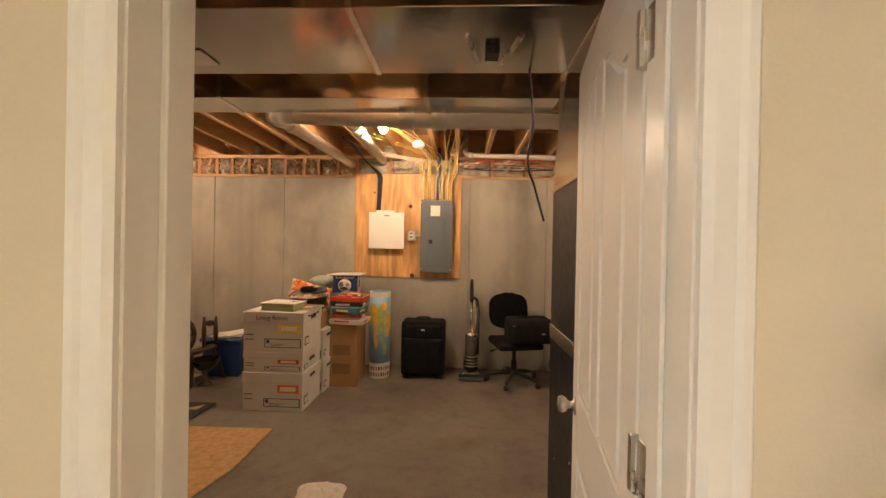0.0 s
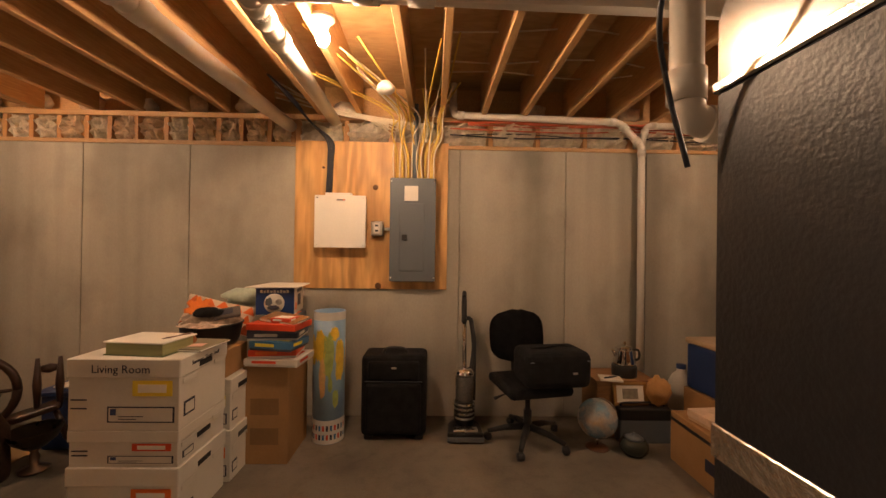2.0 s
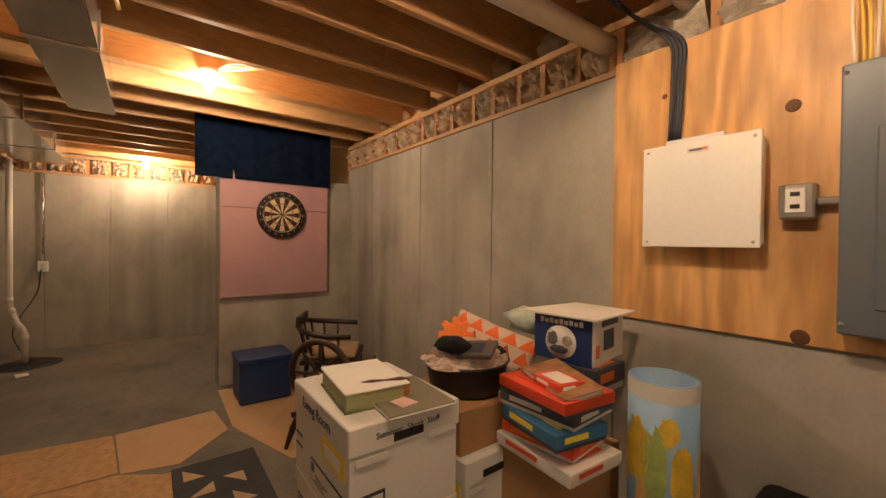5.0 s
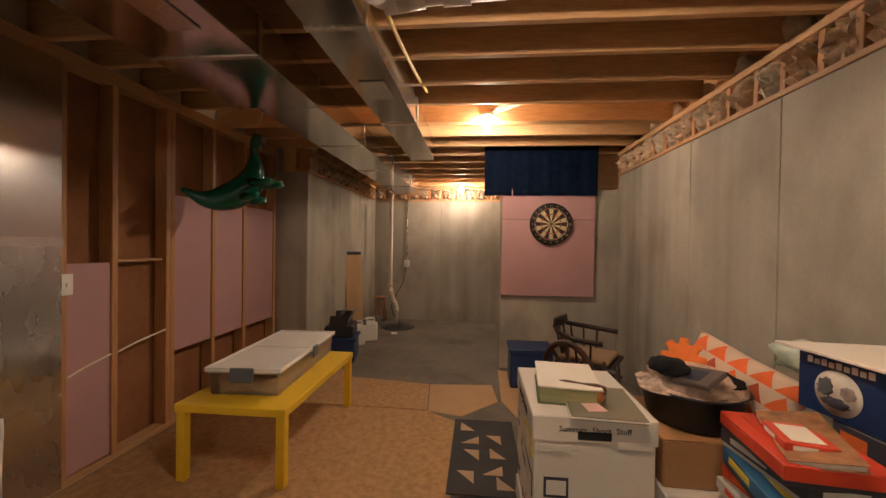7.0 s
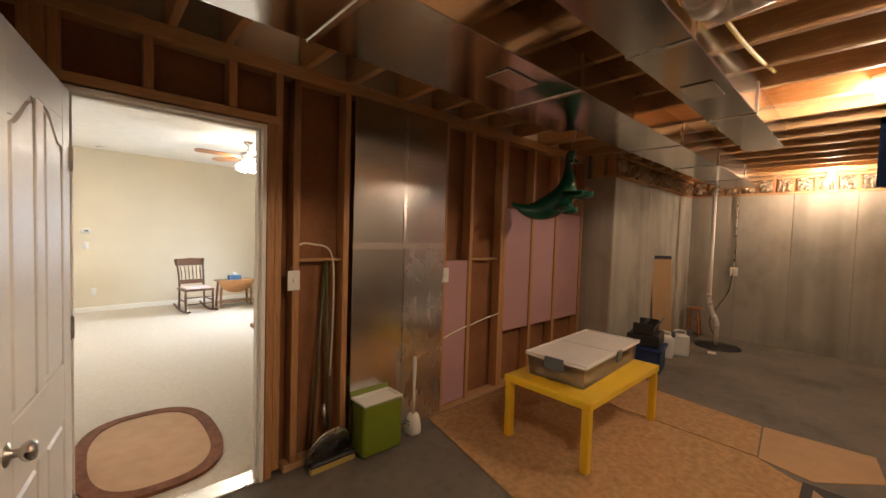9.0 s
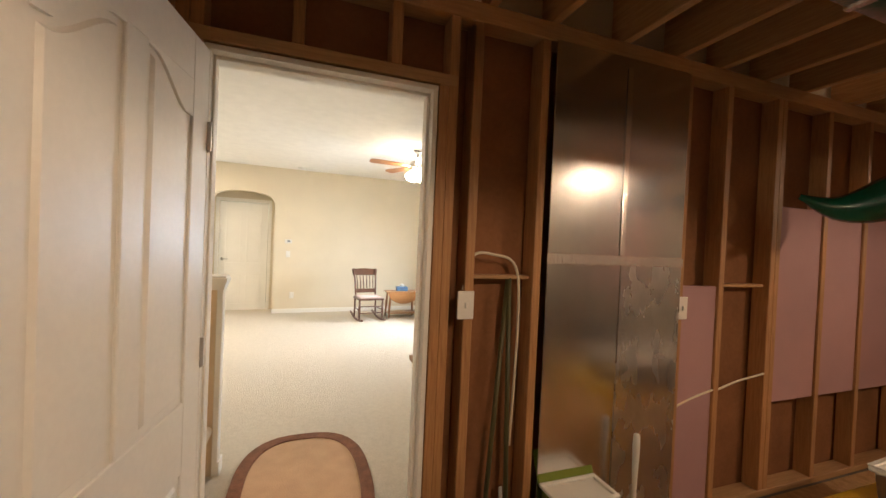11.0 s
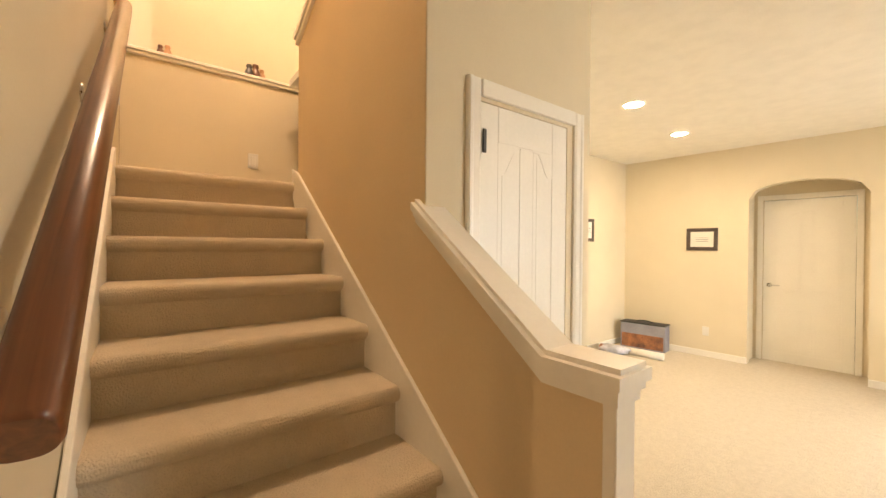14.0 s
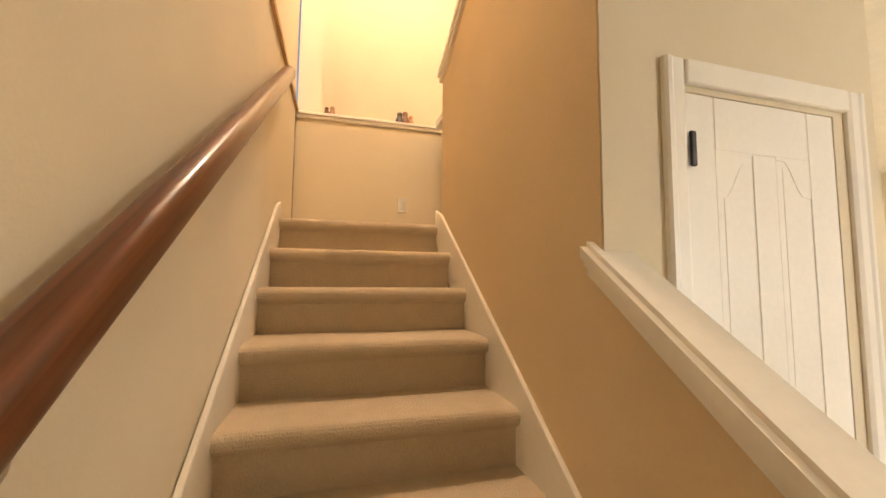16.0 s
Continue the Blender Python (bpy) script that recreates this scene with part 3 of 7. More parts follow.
def baseboard(name, x0, y0, x1, y1, facing):
    """A white baseboard; facing is the way it looks, as (dx, dy)."""
    fx, fy = facing
    lo = (min(x0, x1, x0 + fx * 0.014, x1 + fx * 0.014), min(y0, y1, y0 + fy * 0.014, y1 + fy * 0.014))
    hi = (max(x0, x1, x0 + fx * 0.014, x1 + fx * 0.014), max(y0, y1, y0 + fy * 0.014, y1 + fy * 0.014))
    return structure(name, box(lo[0], hi[0], lo[1], hi[1], 0.008, 0.085, 0.004), TRIM, "white painted baseboard along the wall", "baseboard")


skewed(baseboard("baseboard_1", RWEST + 0.03, FAR, A0, FAR, (0, 1)))
skewed(baseboard("baseboard_2", A1, FAR, EAST - 0.03, FAR, (0, 1)))
baseboard("baseboard_3", RWEST, FAR + 0.02, RWEST, REC - 0.02, (1, 0))
baseboard("baseboard_4", EAST, FAR + 0.16, EAST, -0.6, (-1, 0))
baseboard("baseboard_5", RWEST + 0.02, REC, D0 - 0.08, REC, (0, -1))
baseboard("baseboard_6", 1.81, -0.6, 1.81, -0.5, (-1, 0))

# stairs up beside the partition

RUN, X0, Z0 = 0.258, 3.22, 1.772
stairs = thing("stairs", pose(0, 0, 0), "carpeted stairs with white skirts going up to a landing", "stairs", kind="structure")
nose = [(X0 - RUN * k, Z0 - 0.180 * k) for k in range(9)]
nose[8] = (nose[8][0], 0.30)
for k, (nx, nz) in enumerate(nose):
    below = nose[k + 1][1] if k < 8 else 0.0
    back = nose[k - 1][0] + 0.05 if k else 4.0
    r = 0.028
    out = [(back, nz - 0.06), (back, nz)] + [(nx + r - r * math.sin(a) , nz - r + r * math.cos(a)) for a in (0, 0.4, 0.8, 1.2, 1.57, 2.0, 2.5)] + [(nx + 0.035, nz - 0.065), (nx + 0.035, below - 0.02), (nx + 0.075, below - 0.02)]
    bm = prism(out + [(nx + 0.075, nz - 0.06)], "y", SY0 + 0.016, SY1 - 0.016) if k else prism(out + [(nx + 0.075, nz - 0.06)], "y", -0.55, SY1)
    part("step", bm, STAIRCARPET, stairs)
for y0, y1 in ((SY0, SY0 + 0.016), (SY1 - 0.016, SY1)):
    part("skirt_board", prism([(1.2, 0.02), (1.2, 0.45), (X0 - 0.05, 0.45 + (X0 - 1.25) * 0.697), (X0 + 0.06, 0.45 + (X0 - 1.25) * 0.697 + 0.04), (X0 + 0.06, 1.70), (X0, 1.62)], "y", y0, y1, 0.003), TRIM, stairs)
structure("wall_stair", boxes([(1.81, 3.2, 0.25, SY0, 0, 2.60)]), TANPAINT, "tan painted wall beside the stairs", "wall")
bm = prism([(1.81, 2.60), (3.2, 2.60), (3.2, 2.64), (3.12, 2.66), (2.78, 2.82), (1.81, 3.6)], "y", 0.25, SY0)
structure("wall_stair_upper", bm, TANPAINT, "tan half wall of the upper stair flight", "wall")
bm = bmesh.new()
for o, lo, hi in ((0.0, 0.235, SY0 + 0.018), (0.03, 0.222, SY0 + 0.03)):
    add_prism(bm, [(3.21, 2.62 + o), (3.21, 2.655 + o), (3.11, 2.685 + o), (2.78, 2.85 + o), (1.81, 3.63 + o), (1.81, 3.60 + o), (2.78, 2.815 + o), (3.11, 2.65 + o)], "y", lo, hi)
bmesh.ops.recalc_face_normals(bm, faces=bm.faces)
structure("trim_upper_cap", bm, TRIM, "white moulded cap on the upper half wall", "trim")
bm = prism([(1.158, 0), (1.81, 0), (1.81, 1.435), (1.30, 1.07), (1.158, 1.07)], "y", 0.312, SY0)
structure("wall_half", bm, TANPAINT, "tan painted half wall beside the lower stairs", "wall")
structure("trim_newel", boxes([(1.128, 1.158, 0.304, SY0 + 0.008, 0, 1.07), (1.116, 1.128, 0.296, SY0 + 0.016, 0, 0.09)], 0.003), TRIM, "white painted end post of the half wall", "trim")
bm = bmesh.new()
for o, lo, hi, ex in ((0.0, 0.300, SY0 + 0.018, 0.008), (0.022, 0.290, SY0 + 0.028, 0.014), (0.040, 0.280, SY0 + 0.038, 0.022), (0.064, 0.290, SY0 + 0.020, 0.014)):
    t = 0.022 if o < 0.04 else 0.026 if o < 0.05 else 0.014
    add_prism(bm, [(1.158 - 0.03 - ex, 1.07 + o), (1.158 - 0.03 - ex, 1.07 + o + t), (1.29, 1.07 + o + t), (1.84, 1.464 + o + t), (1.84, 1.464 + o), (1.303, 1.07 + o)], "y", lo, hi)
bmesh.ops.recalc_face_normals(bm, faces=bm.faces)
structure("trim_half_wall_cap", bm, TRIM, "white moulded cap on the stair half wall", "trim")
structure("wall_landing", boxes([(3.98, 4.1, -0.6, REC, 0, 2.62), (4.06, 4.18, -0.6, REC, 2.62, 4.8), (3.1, 4.1, -0.72, -0.6, 0, 4.8)]), WALLPAINT, "warm cream wall at the stair landing", "wall")
structure("trim_ledge", boxes([(3.965, 4.06, -0.6, REC, 2.62, 2.645), (3.955, 4.06, -0.6, REC, 2.645, 2.668)], 0.004), TRIM, "white wooden ledge on the landing wall", "ledge")
structure("ceiling_stairwell", box(0.9, 4.2, -0.8, REC + 0.1, 4.7, 4.75), CEILPAINT, "white ceiling high above the stairs", "ceiling")
structure("wall_stairwell", boxes([(1.7, 1.81, 0.25, REC, RCEIL + 0.05, 4.7), (1.81, 4.1, -0.72, -0.6, RCEIL, 4.7), (1.81, 1.9, -0.6, 0.25, RCEIL + 0.05, 4.7)]), WALLPAINT, "cream walls of the upper stairwell", "wall")
# ---- lamps ----
def bare_bulb(at, watts, label):
    """A porcelain holder on a joist with a bare bulb below."""
    t = thing("ceiling_bulb", pose(*at), label, "light bulb", "bare bulbs")
    part("holder", lathe([(0.052, 0.075), (0.055, 0.062), (0.035, 0.045), (0.026, 0.03), (0.024, 0.024)]), PLASTICWHITE, t, "white porcelain lamp holder")
    part("bulb", lathe([(0.0, -0.062), (0.018, -0.058), (0.029, -0.040), (0.031, -0.025), (0.026, -0.005), (0.015, 0.014), (0.013, 0.03)], steps=16), glowing("bulb_glow", BULB, watts / 0.036), t)
    return t


bare_bulb((0.07, 3.84, 2.325), 42, "bare glowing bulb in a porcelain holder between joists")
bare_bulb((-2.45, 3.66, 2.36), 50, "bare glowing bulb in a porcelain holder beside a joist")
bare_bulb((2.75, 3.35, 2.315), 44, "bare glowing bulb in a porcelain holder over the cartons")
bare_bulb((-5.70, 3.31, 2.30), 44, "bare glowing bulb in a porcelain holder near the end wall")
for x, y in ((2.38, -2.16), (2.50, -3.38)):
    t = thing("downlight", pose(x, y, RCEIL), "white recessed ceiling downlight, switched on", "downlight", "downlights")
    part("ring", lathe([(0.075, -0.001), (0.095, -0.001), (0.098, -0.008), (0.080, -0.012), (0.072, -0.004)], close=False), PLASTICWHITE, t)
    part("lens", lathe([(0.0, -0.004), (0.074, -0.004), (0.074, -0.001)]), glowing("downlight_glow", ROOM, 400), t)
t = thing("stair_ceiling_light", pose(3.0, 0.55, 4.7), "frosted ceiling light high above the landing", "ceiling light")
part("base", lathe([(0.13, 0.0), (0.13, -0.02), (0.1, -0.03)]), STEEL, t)
part("shade", lathe([(0.15, -0.03), (0.14, -0.07), (0.09, -0.10), (0.0, -0.11)]), glowing("stair_glow", (1.0, 0.79, 0.62), 215), t)
FX, FY = -0.65, -2.08
t = thing("ceiling_fan", pose(FX, FY, RCEIL), "ceiling fan with wooden blades and lit glass shades", "ceiling fan")
part("canopy", lathe([(0.065, 0.0), (0.06, -0.03), (0.03, -0.055), (0.014, -0.06)]), STEEL, t)
part("rod", lathe([(0.012, -0.05), (0.012, -0.16)]), STEEL, t)
part("motor", lathe([(0.03, -0.15), (0.09, -0.165), (0.105, -0.20), (0.10, -0.24), (0.06, -0.27), (0.04, -0.30)]), STEEL, t)
BLADE = wood("fan_blade_wood", (0.36, 0.16, 0.06), (0.24, 0.09, 0.03), axis="x", rough=0.35)
blade = None
for k in range(5):
    m = pose(0, 0, -0.225, 0, 0, 72 * k + 8)
    if blade is None:
        blade = part("blade", turned(prism([(0.16, -0.05), (0.60, -0.068), (0.64, -0.04), (0.645, 0.04), (0.60, 0.068), (0.16, 0.05)], "z", -0.004, 0.004, 0.002), pose(0, 0, 0, 10)), BLADE, t)
        arm = part("blade_arm", boxes([(0.08, 0.22, -0.02, 0.02, -0.008, 0.002)], 0.002), STEEL, t)
        blade.matrix_local = arm.matrix_local = m
    else:
        part_copy(blade, m)
        part_copy(arm, m)
SHADE = glowing("fan_shade_glow", ROOM, 62)
for k in range(4):
    part("glass_shade", turned(lathe([(0.02, 0.0), (0.035, -0.02), (0.055, -0.06), (0.068, -0.10), (0.064, -0.112), (0.0, -0.09)], steps=16), pose(0.075 * math.cos(k * 1.57 + 0.5), 0.075 * math.sin(k * 1.57 + 0.5), -0.29, 28 * math.sin(k * 1.57 + 0.5), -28 * math.cos(k * 1.57 + 0.5), 0)), SHADE, t, "glowing frosted glass shade")
part("pull_chain", lathe([(0.002, -0.42), (0.002, -0.30), (0.006, -0.30), (0.006, -0.425), (0.002, -0.43)], steps=6), STEEL, t)
# ---- storage room: services ----
def duct_run(name, x0, x1, y0, y1, z0, z1, label, joints):
    t = thing(name, pose(0, 0, 0), label, "duct")
    edges = [x0, *joints, x1]
    for a, b in zip(edges, edges[1:]):
        part("section", box(a + 0.002, b - 0.002, y0, y1, z0, z1, 0.003), DUCT, t)
    for j in joints:
        part("drive_cleat", boxes([(j - 0.014, j + 0.014, y0 - 0.006, y1 + 0.006, z0 - 0.006, z0 + 0.004), (j - 0.014, j + 0.014, y1 - 0.002, y1 + 0.008, z0, z1), (j - 0.014, j + 0.014, y0 - 0.008, y0 + 0.002, z0, z1)], 0.002), FOILTAPE, t)
    return t


duct_run("trunk_duct", -1.55, 1.9, 2.10, 2.62, 2.19, 2.372, "wide galvanised sheet-metal trunk duct under the joists", [-0.9, 0.3, 1.2])
duct_run("trunk_duct_narrow", -5.75, -1.55, 2.22, 2.62, 2.19, 2.372, "narrower galvanised sheet-metal duct under the joists", [-4.8, -3.6, -2.5])
duct_run("branch_duct", -3.05, 1.25, 2.93, 3.17, 2.19, 2.372, "slim galvanised sheet-metal duct under the joists", [-1.9, -0.7, 0.5])
t = thing("furnace", pose(1.194, 2.0, 0), "black hammered steel furnace cabinet with a taped seam", "furnace")
part("lower_panel", box(0, 0.60, 0, 0.82, 0.03, 0.895, 0.006), FURNACE, t)
part("upper_panel", box(0, 0.60, 0, 0.82, 0.955, 1.648, 0.006), FURNACE, t)
part("base", box(0.02, 0.58, 0.02, 0.80, 0.0, 0.035), RUBBER, t)
part("seam_tape", box(-0.004, 0.605, -0.003, 0.823, 0.89, 0.96, 0.003), FOILTAPE, t, "shiny foil tape round the seam")
part("top_flange", box(-0.006, 0.606, -0.006, 0.826, 1.648, 1.672, 0.004), FOILTAPE, t, "bright metal flange")
bm = bmesh.new()
add_prism(bm, [(0.0, 1.672), (0.82, 1.672), (0.82, 1.80), (0.60, 2.19), (0.0, 2.19)], "x", 0.004, 0.6)
bmesh.ops.recalc_face_normals(bm, faces=bm.faces)
part("plenum", bm, DUCT, t, "sheet-metal plenum above the cabinet")
for k in range(5):
    part("screw", lathe([(0.006, 0), (0.005, 0.003), (0, 0.004)], steps=8), STEEL, t).matrix_local = pose(-0.001, 0.16 + 0.13 * k, 0.20 + 0.12 * (k % 3), 0, -90)


def pipe(name, pts, r, label, couplings=(), mat=None, category="pipe", sides=16):
    """A plastic pipe with couplings at some of its points."""
    base = Vector(pts[0])
    t = thing(name, Matrix.Translation(base), label, category)
    loc = [Vector(p) - base for p in pts]
    smooth = [loc[0]]
    for a, b, c in zip(loc, loc[1:], loc[2:]):
        d0, d1 = (b - a).normalized(), (c - b).normalized()
        k = min(1.6 * r, 0.45 * (b - a).length, 0.45 * (c - b).length)
        smooth += [b - d0 * k, b - d0 * k * 0.4 + d1 * k * 0.12, b + d1 * k * 0.4 - d0 * k * 0.12, b + d1 * k]
    smooth.append(loc[-1])
    part("run", tube(smooth, r, sides), mat or PVC, t)
    for k in couplings:
        p = loc[k]
        for q in (loc[k - 1] if k else None, loc[k + 1] if k + 1 < len(loc) else None):
            if q is not None:
                d = (q - p).normalized()
                part("coupling", tube([p + d * r * 1.2, p + d * r * 3.2], r * 1.16, sides), mat or PVC, t)
    return t


pipe("vent_pipe", [(1.75, 3.262, 2.12), (1.30, 3.262, 2.17), (0.45, 3.262, 2.165), (-0.55, 3.262, 2.20), (-0.55, 3.42, 2.22), (-0.54, NORTH + 0.05, 2.28)], 0.047, "long white PVC vent pipe with elbows under the joists", (2, 3, 4))
pipe("vent_pipe_short", [(1.75, 3.378, 2.20), (0.45, 3.378, 2.225), (-0.08, 3.40, 2.235), (-0.10, 3.66, 2.245), (-0.20, NORTH + 0.05, 2.335)], 0.045, "white PVC vent pipe running to the wall", (1, 2, 3))
pipe("furnace_exhaust", [(1.34, 3.14, 2.36), (1.34, 3.14, 1.70), (1.72, 3.14, 1.67)], 0.046, "grey-white PVC exhaust pipe with an elbow", (1,))
pipe("furnace_intake", [(1.60, 3.02, 2.36), (1.60, 3.02, 1.86), (1.60, 2.83, 1.86)], 0.046, "grey-white PVC intake pipe with an elbow", (1,))
pipe("drain_pipe", [(0.74, NORTH - 0.06, 2.62), (0.74, NORTH - 0.06, 2.375), (2.05, NORTH - 0.06, 2.345), (2.235, NORTH - 0.06, 2.16), (2.235, NORTH - 0.07, 0.0)], 0.027, "white PVC drain pipe along and down the concrete wall", (1, 2, 3))
pipe("drain_branch", [(2.235, NORTH - 0.06, 2.18), (2.27, NORTH - 0.06, 2.32), (3.3, NORTH - 0.06, 2.34)], 0.025, "white PVC branch pipe on the concrete wall", (1,))
pipe("recess_pipe", [(3.38, 5.5, 2.10), (3.52, 5.5, 2.08), (3.56, 5.5, 0.0)], 0.026, "white PVC pipe down the recess with a green band", (1,))
pipe("sump_pipe", [(-5.55, 2.17, 2.17), (-5.55, 2.17, 0.62), (-5.50, 2.24, 0.42), (-5.46, 2.30, 0.34), (-5.46, 2.30, 0.01)], 0.028, "white PVC sump discharge pipe with an offset", (1, 3))
pipe("sump_conduit", [(WEST + 0.02, 2.34, 2.12), (WEST + 0.02, 2.34, 1.08)], 0.009, "thin grey conduit down the end wall", (), STEEL, "conduit", 8)
t = thing("wall_outlet_box", pose(WEST, 2.34, 1.0), "small white outlet box on the concrete wall", "outlet")
part("box", box(0, 0.045, -0.045, 0.045, -0.06, 0.07, 0.006), PLASTICWHITE, t)
part("socket", box(0.044, 0.048, -0.018, 0.018, -0.03, 0.04, 0.002), CARDWHITE, t)
solo("pump_cable", tube(curve_pts([(WEST + 0.05, 2.33, 0.97), (WEST + 0.10, 2.30, 0.7), (WEST + 0.3, 2.2, 0.45), (-5.52, 2.2, 0.30), (-5.47, 2.32, 0.03)]), 0.006, 6), RUBBER, pose(0, 0, 0), "black pump cord hanging from the outlet", "cord")
t = thing("sump_pit_cover", pose(-5.42, 2.33, 0), "black plastic sump pit lid on the slab", "sump lid")
part("lid", lathe([(0.0, 0.012), (0.20, 0.012), (0.24, 0.008), (0.245, 0.0)], steps=28), BLACK, t)
part("rim", lathe([(0.245, 0.0), (0.255, 0.010), (0.27, 0.0)], steps=28, close=False), RUBBER, t)
def rag(size, seed):
    """A crumpled cloth: ridged folds that fall to the floor at the rim."""
    bm = bmesh.new()
    rings, spokes, rows = 10, 36, []
    for j in range(rings + 1):
        q = j / rings
        row = []
        for k in range(spokes):
            a = 2 * math.pi * k / spokes
            r = size * q * (1 + 0.28 * noise.noise(Vector((math.cos(a) * 1.6, math.sin(a) * 1.6, seed))))
            h = 0.35 * size * (1 - q ** 1.6) * (0.75 + 0.7 * abs(noise.noise(Vector((math.cos(a) * 3 * q, math.sin(a) * 3 * q, seed + 4)))))
            row.append(bm.verts.new((r * math.cos(a), r * math.sin(a), max(0.004, h + 0.10 * size * q * (1 - q) * math.sin(9 * a + seed + 5 * q)))))
        rows.append(row)
    for a, b in zip(rows, rows[1:]):
        for k in range(spokes):
            bm.faces.new([a[k], a[(k + 1) % spokes], b[(k + 1) % spokes], b[k]]).smooth = True
    bmesh.ops.remove_doubles(bm, verts=bm.verts, dist=0.0005)
    bmesh.ops.solidify(bm, geom=list(bm.faces), thickness=0.003)
    return bm


solo("crumpled_rag", rag(0.13, 7.0), material("white_rag_cloth", (0.62, 0.56, 0.48), 0.95, var=0.15, scale=20, fine=180, bump=0.4, spec=0.1), pose(-0.02, 2.80, 0.001), "crumpled off-white rag lying on the slab", "rag")
solo("paper_scrap", prism([(-0.06, -0.04), (0.07, -0.05), (0.06, 0.04), (-0.04, 0.05)], "z", 0, 0.003), PAPER, pose(-5.0, 2.36, 0.001, 0, 0, 20), "scrap of white paper on the slab", "paper")

# electrical board on the north wall
PY = NORTH - 0.018
t = thing("plywood_board", pose(-0.493, PY, 1.005), "knotty plywood backing board screwed to the concrete", "plywood board")
part("sheet", box(0, 1.20, 0, 0.016, 0, 1.16, 0.002), PLY, t)
KNOT = wood("plywood_knot", (0.17, 0.07, 0.02), (0.10, 0.04, 0.012), axis="y")
for kx, kz, kr in ((0.63, 0.80, 0.020), (0.66, 0.01, 0.024), (0.30, 0.42, 0.012), (0.22, 0.95, 0.010)):
    part("knot", turned(lathe([(0.0, 0.002), (kr, 0.0015), (kr * 1.1, 0.0)], steps=12), pose(kx, 0, max(kz, kr), 90, 0, 0)), KNOT, t)
t = thing("breaker_panel", pose(0.262, PY, 1.072), "grey steel breaker panel with a closed door", "breaker panel")
part("cover", box(0, 0.352, -0.092, 0, 0, 0.795, 0.006, 2), GREYSTEEL, t)
d = part("door", box(0.075, 0.265, -0.099, -0.091, 0.08, 0.60, 0.004), GREYSTEEL, t)
part("latch", boxes([(0.095, 0.135, -0.107, -0.098, 0.315, 0.36), (0.108, 0.122, -0.112, -0.106, 0.33, 0.345)], 0.002), BLACK, d, "small black latch")
part("paper_label", box(0.11, 0.215, -0.0945, -0.092, 0.62, 0.735), PAPER, t, "white paper label")
for k in range(4):
    part("screw", turned(lathe([(0.007, 0), (0.006, 0.003), (0, 0.004)], steps=8), pose(0.01 if k % 2 else 0.342, -0.092, 0.40 + 0.37 * (k // 2 * 2 - 1) * (1 if k < 4 else 0), 90)), STEEL, t)
t = thing("media_box", pose(-0.31, PY, 1.325), "white metal media enclosure on the plywood", "enclosure")
part("body", box(0.012, 0.378, -0.088, 0, 0.012, 0.388, 0.004), WHITEPAINT, t)
part("cover", box(0, 0.39, -0.098, -0.086, 0, 0.40, 0.004, 2), WHITEPAINT, t)
part("maker_label", box(0.165, 0.235, -0.101, -0.0975, 0.355, 0.372), CARDWHITE, t)
part("print", box(0.172, 0.215, -0.1025, -0.1008, 0.361, 0.367), INK, t)
part("print", box(0.215, 0.23, -0.1025, -0.1008, 0.361, 0.369), ORANGE, t)
for sx, sz in ((0.02, 0.02), (0.37, 0.02), (0.02, 0.38), (0.37, 0.38)):
    part("screw", turned(lathe([(0.006, 0), (0.005, 0.003), (0, 0.003)], steps=8), pose(sx, -0.098, sz, 90)), STEEL, t)
part("top_plate", box(0.07, 0.27, -0.06, 0, 0.40, 0.425, 0.003), PLASTICWHITE, t)
t = thing("outlet_box", pose(0.155, PY, 1.475), "small grey steel outlet box with a white socket", "outlet")
part("box", box(-0.04, 0.05, -0.06, 0, -0.055, 0.06, 0.006), STEEL, t)
part("socket", box(-0.022, 0.03, -0.066, -0.059, -0.035, 0.045, 0.003), PLASTICWHITE, t)
for k in range(2):
    part("slot", box(-0.008, 0.016, -0.068, -0.065, -0.022 + 0.04 * k, -0.008 + 0.04 * k), BLACK, t)
part("conduit_stub", box(0.05, 0.11, -0.04, -0.015, -0.012, 0.012, 0.004), STEEL, t)
pipe("panel_conduit", [(0.45, PY - 0.045, 1.865), (0.45, PY - 0.045, 2.45)], 0.022, "grey conduit rising from the breaker panel", (), GREYSTEEL, "conduit", 12)

